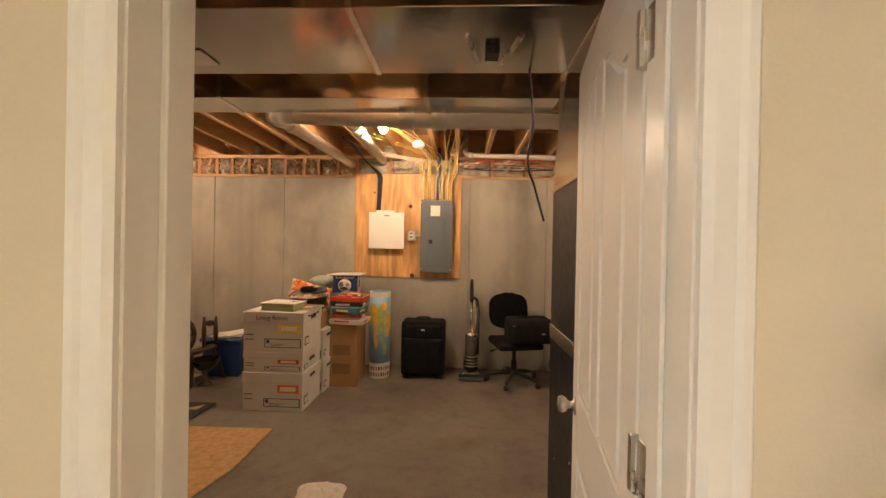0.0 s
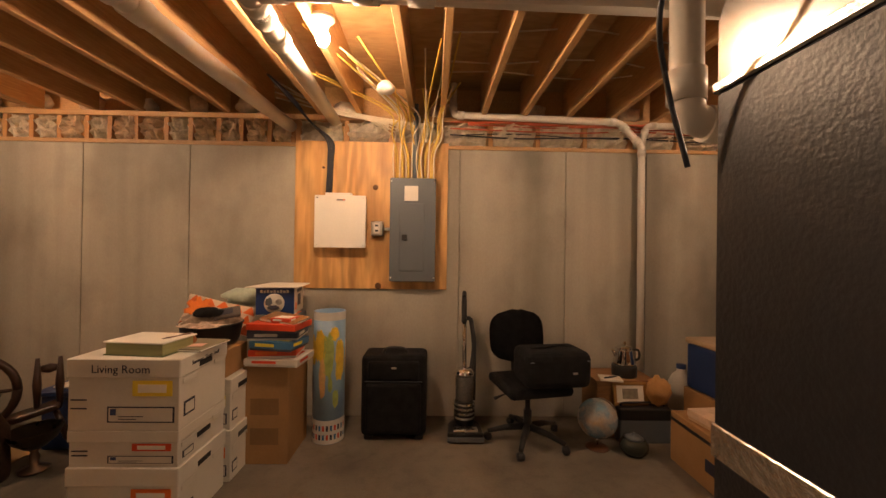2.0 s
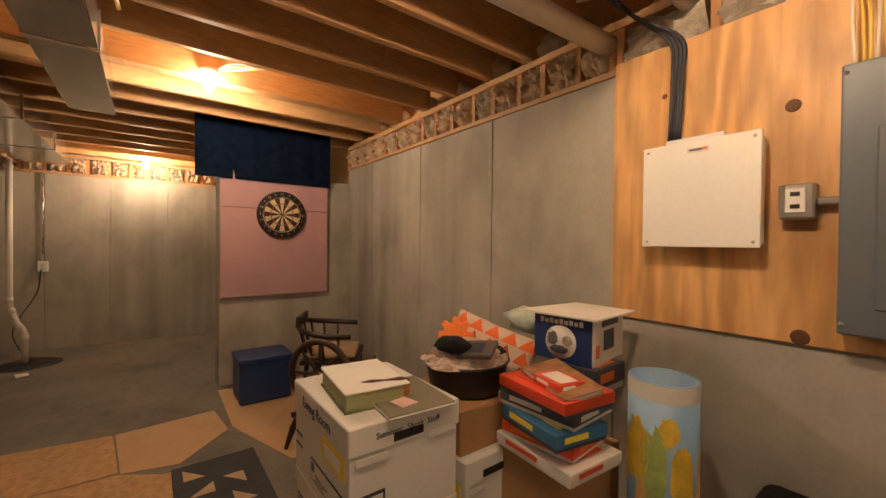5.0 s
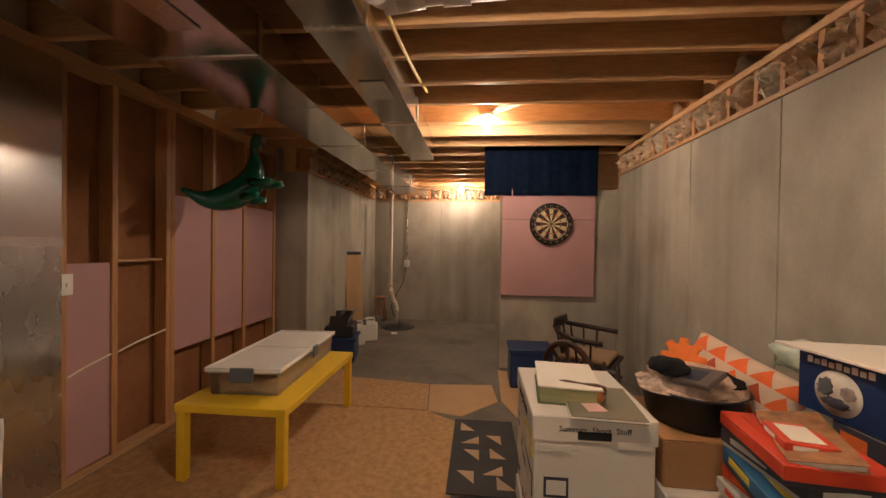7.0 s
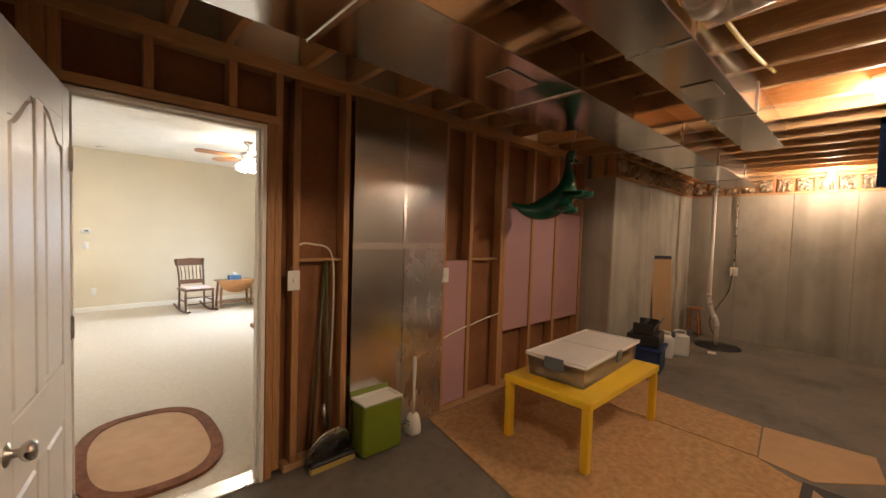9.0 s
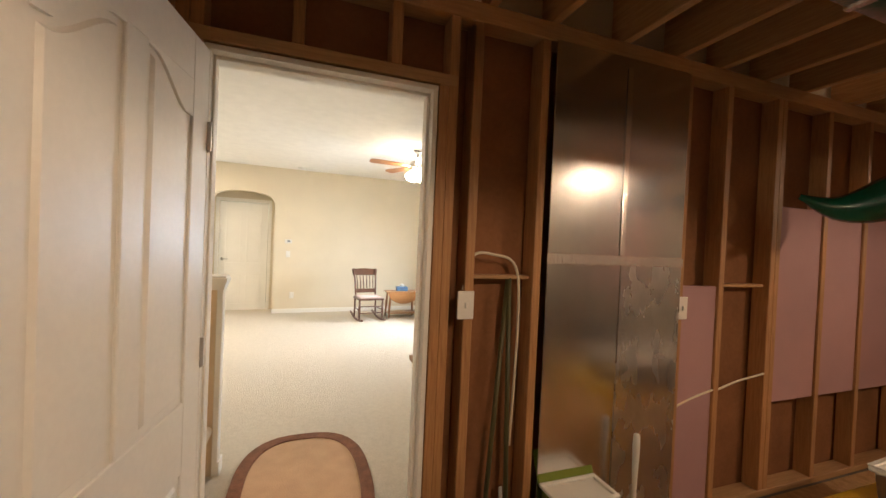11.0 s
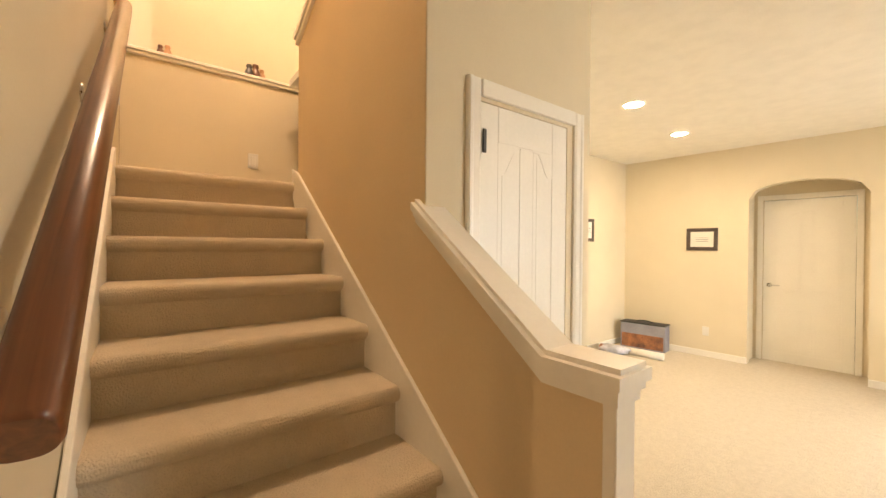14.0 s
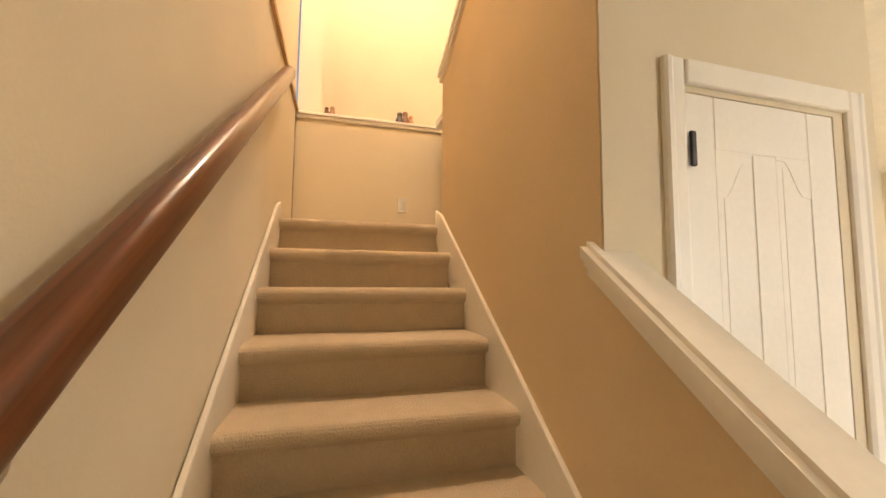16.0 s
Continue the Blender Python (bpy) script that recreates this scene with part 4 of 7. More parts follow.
CABLEY = material("yellow_cable", (0.72, 0.50, 0.10), 0.5, var=0.05, bump=0)
CABLEW = material("white_cable", (0.74, 0.66, 0.50), 0.5, var=0.05, bump=0)
CABLEK = material("black_cable", (0.015, 0.017, 0.024), 0.5, var=0.05, bump=0)
rnd = random.Random(11)
for k in range(22):
    x0 = 0.285 + 0.31 * k / 21 + rnd.uniform(-0.006, 0.006)
    left = k < 12
    y0 = PY - 0.03 - rnd.uniform(0, 0.035)
    x1 = x0 + (rnd.uniform(-0.06, 0.02) if left else rnd.uniform(0.02, 0.09))
    tip = (x1 + (rnd.uniform(-0.5, 0.02) if left else rnd.uniform(0.0, 0.14)), rnd.uniform(4.0, 4.7), 2.40 + rnd.uniform(0, 0.1))
    pts = [(x0, y0, 1.867), (x0 + rnd.uniform(-0.01, 0.01), y0 - 0.01, 2.06), (x1, y0 - 0.03, 2.22 + rnd.uniform(-0.03, 0.03)), (x1 + rnd.uniform(-0.03, 0.03), y0 - 0.09, 2.36), tip]
    solo("cable", tube(curve_pts(pts, 5), 0.0055, 6), CABLEY if k % 3 else CABLEW, pose(0, 0, 0), "loose electrical cable rising from the breaker panel" if k % 3 == 0 else "yellow electrical cable rising from the breaker panel", "cable", "panel cables")
for k in range(9):
    x0 = -0.02 + 0.035 * k
    pts = [(x0 + 0.30, PY - 0.06, 2.2 + 0.01 * k), (x0 + 0.12, PY - 0.05, 2.31), (x0 - 0.15 - 0.03 * k, PY - 0.06, 2.36 + 0.012 * (k % 3)), (x0 - 0.55, PY - 0.20 - 0.1 * (k % 4), 2.42)]
    solo("cable", tube(curve_pts(pts, 5), 0.005, 6), CABLEW, pose(0, 0, 0), "pale electrical cable fanning out over the board", "cable", "panel cables")
for k in range(4):
    pts = [(-0.235 + 0.012 * k, PY - 0.04, 1.75), (-0.225 + 0.012 * k, PY - 0.045, 2.0), (-0.235 + 0.014 * k, PY - 0.05, 2.15), (-0.33, PY - 0.09 - 0.02 * k, 2.26), (-0.42, PY - 0.25, 2.36 + 0.01 * k), (-0.46, PY - 0.6, 2.41)]
    solo("data_cable", tube(curve_pts(pts, 5), 0.008, 6), CABLEK, pose(0, 0, 0), "black data cable running down into the white box", "cable", "data cables")
for k in range(2):
    pts = [(1.02 + 0.03 * k, 2.60, 2.19), (1.06 + 0.02 * k, 2.70, 1.98), (1.05, 2.78, 1.8), (1.10 + 0.02 * k, 2.84, 1.68), (1.155, 2.85, 1.50)]
    if k == 0:
        solo("hanging_cable", tube(curve_pts(pts, 6), 0.006, 6), CABLEK, pose(0, 0, 0), "black cord dangling from the duct", "cord")
# wires stapled along joists and on the low wall
for k, z in enumerate((2.33, 2.27, 2.22)):
    pts = [(0.72 + 0.5 * i, NORTH - 0.03, z + 0.012 * math.sin(2.3 * i + k)) for i in range(6)]
    solo("stapled_cable", tube(curve_pts(pts, 4), 0.006, 6), CABLEK if k == 2 else material("orange_cable", (0.5, 0.12, 0.05), 0.5, bump=0), pose(0, 0, 0), "thin cable stapled along the low framed wall", "cable", "stapled cables")
for k, y in enumerate((4.55, 4.2, 3.8, 4.7)):
    pts = [(0.7 + 0.35 * i, y + 0.05 * math.sin(i * 1.7 + k), TOPJ - 0.10 + 0.02 * math.sin(i + k)) for i in range(8)]
    solo("joist_cable", tube(curve_pts(pts, 4), 0.005, 6), CABLEW, pose(0, 0, 0), "pale cable threaded through the joists", "cable", "joist cables")
pts = [(-1.9, 3.24, 2.41), (-1.4, 3.22, 2.36), (-0.7, 3.21, 2.33), (0.3, 3.22, 2.39)]
solo("yellow_cable", tube(curve_pts(pts, 6), 0.010, 8), CABLEY, pose(0, 0, 0), "yellow cable hanging beside the slim duct", "cable")
for k in range(3):
    pts = [(-2.45, 3.68, 2.43), (-2.43 + 0.02 * k, 3.80, 2.46 + 0.015 * k), (-2.40, 3.95, 2.50), (-2.45, 4.02, 2.54)]
    solo("lamp_cable", tube(curve_pts(pts, 5), 0.005, 6), CABLEW, pose(0, 0, 0), "white cable feeding the bare bulb", "cable", "lamp cables")
t = thing("smoke_detector", pose(0.285, 4.47, TOPP), "white round smoke detector hanging under the joists", "smoke detector")
part("bracket", box(-0.02, 0.02, -0.02, 0.02, -0.03, 0.0, 0.004), PLASTICWHITE, t)
part("body", lathe([(0.03, 0.0), (0.055, -0.03), (0.058, -0.05), (0.045, -0.065), (0.0, -0.07)]), PLASTICWHITE, t)
# clip box and straps under the trunk duct
t = thing("duct_bracket", pose(0.83, 2.40, 2.19), "metal bracket with a small black sensor under the duct", "bracket")
for s in (-1, 1):
    part("rail", turned(box(-0.008, 0.008, -0.12, 0.12, -0.012, 0.0, 0.002), pose(s * 0.08, 0, 0, 0, 0, s * 14)), STEEL, t)
sensor = part("sensor", box(-0.03, 0.03, -0.04, 0.04, -0.03, -0.001, 0.004), BLACK, t)
part("indicator", box(-0.006, 0.006, -0.043, -0.039, -0.022, -0.012), material("red_indicator", (0.10, 0.02, 0.015), 0.3, bump=0), sensor, "tiny red indicator lamp")
for sx, sy, z in ((-1.3, 3.05, 2.188), (-0.55, 2.45, 2.188)):
    t = thing("duct_grille", pose(sx, sy, z), "small square cover plate on the duct underside", "cover plate")
    part("plate", box(-0.12, 0.12, -0.07, 0.07, -0.006, 0, 0.003), FOILTAPE, t)

# foil panels over the stud bay
t = thing("foil_panel", pose(-1.105, STUD, 0), "shiny foil-faced panels covering a stud bay", "foil panel")
part("upper_sheet", box(0.0, 0.80, 0.003, 0.010, 1.34, 2.30, 0.002), SHEETMETAL, t)
part("lower_foil", box(0.0, 0.39, 0.003, 0.012, 0.02, 1.335, 0.002), FOIL, t)
part("lower_sheet", box(0.392, 0.80, 0.003, 0.009, 0.02, 1.335, 0.002), SHEETMETAL, t)
part("tape", box(-0.005, 0.805, 0.011, 0.014, 1.318, 1.365, 0.001), FOILTAPE, t)
part("seam_tape", box(0.375, 0.405, 0.012, 0.015, 1.37, 2.25, 0.001), FOILTAPE, t)
for x0, x1, z0, z1, n in ((-2.29, -1.89, 0.54, 1.69, 0), (-2.72, -2.33, 0.54, 1.69, 1), (-3.26, -2.76, 0.54, 1.69, 2), (-1.40, -1.14, 0.05, 1.22, 3)):
    solo("pink_foam_panel", box(x0, x1, STUD - 0.055, STUD - 0.012, z0, z1, 0.004), FOAM, pose(0, 0, 0), "pink foam insulation panel set between studs", "foam panel", "stud bay foam")
for nm, x, z in (("light_switch", 0.075, 1.14), ("light_switch", -1.13, 1.11)):
    t = thing(nm, pose(x, STUD + 0.001, z), "white switch plate on a wall stud", "light switch", "switches")
    part("plate", box(-0.036, 0.036, 0, 0.008, -0.058, 0.058, 0.003), PLASTICWHITE, t)
    part("toggle", box(-0.006, 0.006, 0.007, 0.018, -0.012, 0.012, 0.002), PLASTICWHITE, t)
for pts in ([(0.08, STUD - 0.02, 1.20), (0.04, STUD - 0.02, 1.34), (-0.05, STUD - 0.02, 1.35), (-0.17, STUD - 0.03, 1.30), (-0.20, STUD - 0.04, 1.05), (-0.19, STUD - 0.05, 0.5)],
            [(-1.14, STUD - 0.004, 0.60), (-1.25, STUD - 0.006, 0.63), (-1.40, STUD - 0.006, 0.66)], [(-1.44, STUD - 0.004, 0.66), (-1.6, STUD - 0.01, 0.69), (-1.81, STUD - 0.004, 0.72)]):
    solo("bay_cable", tube(curve_pts(pts, 6), 0.006, 6), CABLEW, pose(0, 0, 0), "white cable looped in the stud bay", "cable", "bay cables")
solo("bay_ledge", box(-0.24, 0.04, S0 + 0.01, STUD - 0.03, 1.245, 1.262, 0.003), PLATE, pose(0, 0, 0), "thin wooden strip across a stud bay", "wood strip")
solo("bay_ledge", box(-1.81, -1.44, S0 + 0.01, STUD - 0.03, 1.215, 1.232, 0.003), PLATE, pose(0, 0, 0), "thin wooden strip across a stud bay", "wood strip")

# dartboard wall and curtain
t = thing("foam_board", pose(JUT, 3.86, 0.815), "large pink foam board hung over the concrete return", "foam board")
part("upper_sheet", box(0.002, 0.045, 0.0, 0.99, 0.83, 1.215, 0.004), FOAM, t)
part("lower_sheet", box(0.002, 0.045, 0.0, 0.99, 0.0, 0.827, 0.004), FOAM, t)
DX = JUT + 0.045
SISAL_K = material("dart_black", (0.02, 0.018, 0.015), 0.85, var=0.2, fine=200, bump=0.2)
SISAL_C = material("dart_cream", (0.50, 0.38, 0.22), 0.85, var=0.12, fine=200, bump=0.2)
SISAL_R = material("dart_red", (0.32, 0.03, 0.02), 0.85, var=0.15, fine=200, bump=0.2)
SISAL_G = material("dart_green", (0.03, 0.10, 0.035), 0.85, var=0.15, fine=200, bump=0.2)
t = thing("dartboard", pose(DX, 4.383, 1.594, 0, 90, 0), "round dartboard with cream and black wedges", "dartboard")
part("backing", lathe([(0.0, 0.0), (0.225, 0.0), (0.225, 0.030), (0.0, 0.030)], steps=40), BLACK, t)


def ring_wedge(r0, r1, a0, a1, z0, z1):
    n = 4
    arc = [a0 + (a1 - a0) * k / n for k in range(n + 1)]
    return prism([(r1 * math.cos(a), r1 * math.sin(a)) for a in arc] + [(r0 * math.cos(a), r0 * math.sin(a)) for a in reversed(arc)], "z", z0, z1)


for k in range(20):
    a0, a1 = (k - 0.5) * math.pi / 10, (k + 0.5) * math.pi / 10
    part("wedge", ring_wedge(0.016, 0.099, a0, a1, 0.03, 0.0335), SISAL_K if k % 2 else SISAL_C, t)
    part("wedge", ring_wedge(0.107, 0.162, a0, a1, 0.03, 0.0335), SISAL_K if k % 2 else SISAL_C, t)
    part("treble", ring_wedge(0.099, 0.107, a0, a1, 0.03, 0.034), SISAL_R if k % 2 else SISAL_G, t)
    part("double", ring_wedge(0.162, 0.170, a0, a1, 0.03, 0.034), SISAL_R if k % 2 else SISAL_G, t)
part("bull_ring", lathe([(0.0065, 0.03), (0.0065, 0.035), (0.016, 0.035), (0.016, 0.03)], close=False), SISAL_G, t)
part("bull", lathe([(0.0, 0.036), (0.0065, 0.036), (0.0065, 0.03)]), SISAL_R, t)
part("wire_ring", lathe([(0.170, 0.033), (0.172, 0.037), (0.174, 0.033)], steps=40, close=False), STEEL, t)
ORDER = (6, 13, 4, 18, 1, 20, 5, 12, 9, 14, 11, 8, 16, 7, 19, 3, 17, 2, 15, 10)
for k, v in enumerate(ORDER):
    a = k * math.pi / 10
    text_mesh(str(v), 0.034, SISAL_C, Matrix.Translation((0.197 * -math.cos(0) * 0, 0, 0)) @ pose(0.197 * math.cos(math.pi / 2 * 0 + a - 0), 0.197 * math.sin(a), 0.0305) @ pose(0, 0, 0, 0, 0, 90), t, "number")
CURT = solo("curtain", cloth(1.20, 0.62, 0.012, 5, 0.004, 60, 10, 2), NAVY, pose(JUT + 0.06, 3.665, 2.52, 0, 0, 90), "dark navy blanket hung over the window well", "curtain")

# red wires and a black cable stapled along the low framed wall
REDWIRE = material("red_wire", (0.45, 0.07, 0.03), 0.45, var=0.08, bump=0.0)
for k, z in enumerate((2.325, 2.305)):
    pts = [(0.86 + 0.3 * j, NORTH - 0.022 - 0.006 * k, z + 0.008 * math.sin(j * 1.9 + k)) for j in range(9)]
    solo("red_wire", tube(curve_pts(pts, 4), 0.0045, 6), REDWIRE, pose(0, 0, 0), "thin red wire stapled along the low framing", "wire", "red wires")
solo("black_wire", tube(curve_pts([(0.84 + 0.3 * j, NORTH - 0.022, 2.235 + 0.012 * math.sin(j * 1.3)) for j in range(9)], 4), 0.004, 6), RUBBER, pose(0, 0, 0), "thin black wire stapled along the low framing", "wire")
# ---- doors ----
def panel_door(name, m, w, h, label, arched=True, relief=0.006, knob_z=0.92, lever=False, hinges=True, kind="structure"):
    """A moulded panel door: x along its width from the hinge, faces along y, bottom at z = 0."""
    t = thing(name, m, label, "door", kind=kind)
    part("leaf", box(0, w, -0.014, 0.014, 0, h, 0.003), DOORPAINT, t)
    st, mid = 0.105, 0.085
    pw = (w - 2 * st - mid) / 2
    rows = [(0.12, 0.70 * h * 0.47), (0.44 * h, h - 0.14)]
    for s in (-1, 1):
        # stiles and rails stand proud of the recessed panels
        rails = [(0, st, 0, h), (w - st, w, 0, h), (st + pw, st + pw + mid, *rows[0]), (st + pw, st + pw + mid, *rows[1]), (st, w - st, 0, rows[0][0]), (st, w - st, rows[0][1], rows[1][0]), (st, w - st, rows[1][1], h)]
        for x0, x1, z0, z1 in rails:
            y0, y1 = (0.013, 0.014 + relief) if s > 0 else (-0.014 - relief, -0.013)
            part("rail", box(x0, x1, y0, y1, z0, z1, 0.0025), DOORPAINT, t)
        for c in range(2):
            x0 = st + c * (pw + mid) + 0.022
            x1 = x0 + pw - 0.044
            for r, (z0, z1) in enumerate(rows):
                z0, z1 = z0 + 0.022, z1 - 0.022
                if r == 1 and arched:
                    lo, hi = z1 - 0.10, z1
                    top = [(x0 + (x1 - x0) * k / 8, lo + (hi - lo) * (0.5 - 0.5 * math.cos(math.pi * (k / 8 if c == 0 else 1 - k / 8)))) for k in range(9)]
                else:
                    top = [(x0, z1), (x1, z1)]
                bm = prism([(x0, z0)] + top + [(x1, z0)], "y", 0.013 if s > 0 else -0.013 - relief, 0.013 + relief if s > 0 else -0.013)
                face = max(bm.faces, key=lambda f: f.calc_center_median().y * s)
                bmesh.ops.bevel(bm, geom=list(face.edges), offset=0.9 * relief, segments=1, affect="EDGES")
                part("panel", bm, DOORPAINT, t)
                if r == 1 and arched:
                    # fill between the arch and the square corner of the recess
                    ftop = rows[1][1]
                    pts = [(x - (0.022 if k == 0 else -0.022 if k == 8 else 0), z + 0.016) for k, (x, z) in enumerate(top)]
                    part("arch_rail", prism(pts + [(pts[-1][0], ftop + 0.002), (pts[0][0], ftop + 0.002)], "y", 0.0135 if s > 0 else -0.0135 - relief, 0.0135 + relief if s > 0 else -0.0135), DOORPAINT, t)
    kx = w - 0.06
    for s in (-1, 1):
        if lever:
            k = part("lever", turned(lathe([(0.026, 0.0), (0.026, 0.008), (0.010, 0.012), (0.010, 0.04), (0.0, 0.042)]), pose(kx, s * 0.02, knob_z, -90 * s)), STEEL, t, "satin steel lever")
            part("grip", box(kx - 0.10, kx + 0.01, s * 0.05 - 0.007, s * 0.05 + 0.007, knob_z - 0.009, knob_z + 0.009, 0.005), STEEL, k)
        else:
            part("knob", turned(lathe([(0.032, 0.0), (0.032, 0.006), (0.013, 0.012), (0.012, 0.026), (0.024, 0.036), (0.029, 0.048), (0.024, 0.060), (0.0, 0.064)], steps=18), pose(kx, s * 0.02, knob_z, -90 * s)), STEEL, t, "satin steel knob")
    if hinges:
        for z in (0.22, 0.985, 1.685):
            part("hinge", boxes([(-0.003, 0.001, -0.016, 0.017, z - 0.045, z + 0.045)], 0.001), STEEL, t, "steel hinge leaf")
            part("hinge_pin", tube([(-0.004, 0.022, z - 0.048), (-0.004, 0.022, z + 0.048)], 0.006, 8), STEEL, t)
    return t


DA = 81.2
panel_door("door_storage", pose(1.034, 1.404, 0.012, 0, 0, DA), 0.772, 1.965, "white moulded panel door standing open into the storage room", knob_z=0.80, relief=0.009)
structure("jamb_hinges", boxes([r for z in (0.235, 1.0, 1.70) for r in ((D1 - 0.003, D1 + 0.001, STUD - 0.030, STUD + 0.004, z - 0.045, z + 0.045), (D1 - 0.012, D1 + 0.002, STUD + 0.0045, STUD + 0.017, z - 0.047, z + 0.047))], 0.001), STEEL, "steel hinge leaves on the door jamb", "hinges")
panel_door("door_closet", pose(1.828, 0.1285, 0.010, 0, 0, -90), 0.547, 1.918, "white arched-panel closet door, closed, under the stairs", knob_z=0.9, hinges=False, relief=0.0022)
t = thing("closet_casing", pose(1.81, 0, 0), "white moulded casing round the closet door", "door casing", kind="structure")
for s, yy in ((1, 0.125), (-1, -0.462)):
    part("side_casing", prism([(-w, yy + s * (0.002 + u)) for u, w in CAS], "z", 0, 2.005), TRIM, t)
part("head_casing", prism([(yv, 1.945 + u) for yv, u in ((0.125, 0), (-0.462, 0), (-0.462, 0.062), (0.125, 0.062))], "x", -0.018, 0.0, 0.003), TRIM, t)
for z in (1.78, 0.95, 0.25):
    structure("closet_hinge", box(1.797, 1.806, 0.098, 0.116, z - 0.045, z + 0.045, 0.003), BLACK, "dark steel hinge of the closet door", "hinge")
skewed(panel_door("door_hall", pose(1.335, HALL - 0.03, 0.008, 0, 0, 0), 0.79, 1.965, "cream panel door, closed, at the end of the hall", lever=True, hinges=False, knob_z=0.93, relief=0.0028))
skewed(structure("hall_casing", boxes([(1.275, 1.33, HALL, HALL + 0.016, 0, 2.04), (2.13, 2.185, HALL, HALL + 0.016, 0, 2.04), (1.33, 2.13, HALL, HALL + 0.016, 1.98, 2.04)], 0.003), TRIM, "cream casing round the hall door", "door casing"))

# handrail on the partition
t = thing("handrail", pose(0, 0, 0), "varnished reddish wooden handrail on the stair wall", "handrail")
prof = [(0.030 * math.copysign(abs(math.cos(k * math.pi / 10)) ** 0.75, math.cos(k * math.pi / 10)), 0.034 * math.copysign(abs(math.sin(k * math.pi / 10)) ** 0.75, math.sin(k * math.pi / 10))) for k in range(20)]
RX0, RZ0, RX1, RZ1 = 1.235, 1.204, 3.05, 2.47
LONG, SLOPE = math.hypot(RX1 - RX0, RZ1 - RZ0), math.degrees(math.atan2(RZ1 - RZ0, RX1 - RX0))
bm = bmesh.new()
rings = [[bm.verts.new((d, u * k, v * k)) for u, v in prof] for d, k in ((0.0, 0.88), (0.008, 1.0), (LONG - 0.008, 1.0), (LONG, 0.88))]
for a, b in zip(rings, rings[1:]):
    for k in range(20):
        bm.faces.new([a[k], a[(k + 1) % 20], b[(k + 1) % 20], b[k]]).smooth = True
bm.faces.new(rings[0][::-1])
bm.faces.new(rings[-1])
bmesh.ops.recalc_face_normals(bm, faces=bm.faces)
part("rail", bm, HANDRAIL, t).matrix_local = pose(RX0, 1.203, RZ0, 0, -SLOPE, 0)
for x in (1.45, 2.2, 2.9):
    z = RZ0 + (RZ1 - RZ0) * (x - RX0) / (RX1 - RX0) - 0.03
    part("bracket", tube(curve_pts([(x, REC - 0.002, z - 0.05), (x, REC - 0.03, z - 0.055), (x, 1.20, z - 0.03), (x, 1.195, z)], 4), 0.008, 8), STEEL, t)
    part("rosette", turned(lathe([(0.028, 0), (0.026, 0.006), (0, 0.008)], steps=14), pose(x, REC, z - 0.05, 90)), STEEL, t)
# ---- storage room: loose things ----
def sheet(name, outline, z, th, mat, label, category):
    return solo(name, prism(outline, "z", z, z + th, 0.002), mat, pose(0, 0, 0), label, category)


sheet("osb_sheet", [(-0.63, 3.50), (-2.20, 3.46), (-2.20, 3.42), (-2.34, 3.215), (-2.36, 2.30), (-2.36, 1.42), (-0.98, 1.42), (-0.62, 3.0)], 0.0, 0.011, OSB, "sheet of brown chipboard laid on the slab", "chipboard sheet")
sheet("osb_sheet", [(-2.365, 1.42), (-2.365, 3.215), (-2.93, 3.16), (-3.04, 2.34), (-3.30, 2.15), (-3.30, 1.42)], 0.0, 0.011, OSB, "second sheet of brown chipboard laid on the slab", "chipboard sheet")
sheet("hardboard_sheet", [(-2.35, 3.225), (-2.94, 3.17), (-3.0, 3.76), (-2.6, 3.80), (-2.28, 3.50)], 0.0, 0.006, HARDBOARD, "pale hardboard offcut laid on the slab", "hardboard")
sheet("hardboard_sheet", [(-2.62, 3.83), (-3.45, 3.84), (-3.40, 4.6), (-1.9, 4.6), (-1.95, 4.05)], 0.0, 0.006, HARDBOARD, "brown hardboard sheet under the spinning wheel", "hardboard")
t = thing("rubber_mat", pose(-2.205, 3.455, 0.011), "black rubber mat with pale triangular cut-outs", "mat")
part("mat", box(0, 0.90, 0, 0.43, 0, 0.008, 0.003), RUBBER, t)
TRI = material("mat_triangle", (0.42, 0.29, 0.17), 0.8, bump=0.05)
tri = None
for x, y, r in ((0.12, 0.10, 0), (0.30, 0.28, 180), (0.31, 0.12, 90), (0.47, 0.30, 0), (0.50, 0.13, 180), (0.66, 0.26, 90), (0.78, 0.33, 0), (0.74, 0.10, 180)):
    m = pose(x, y, 0.008, 0, 0, r)
    if tri is None:
        tri = part("triangle", prism([(-0.06, -0.05), (0.06, -0.05), (0.06, 0.05)], "z", 0, 0.0015), TRI, t)
        tri.matrix_local = m
    else:
        part_copy(tri, m)


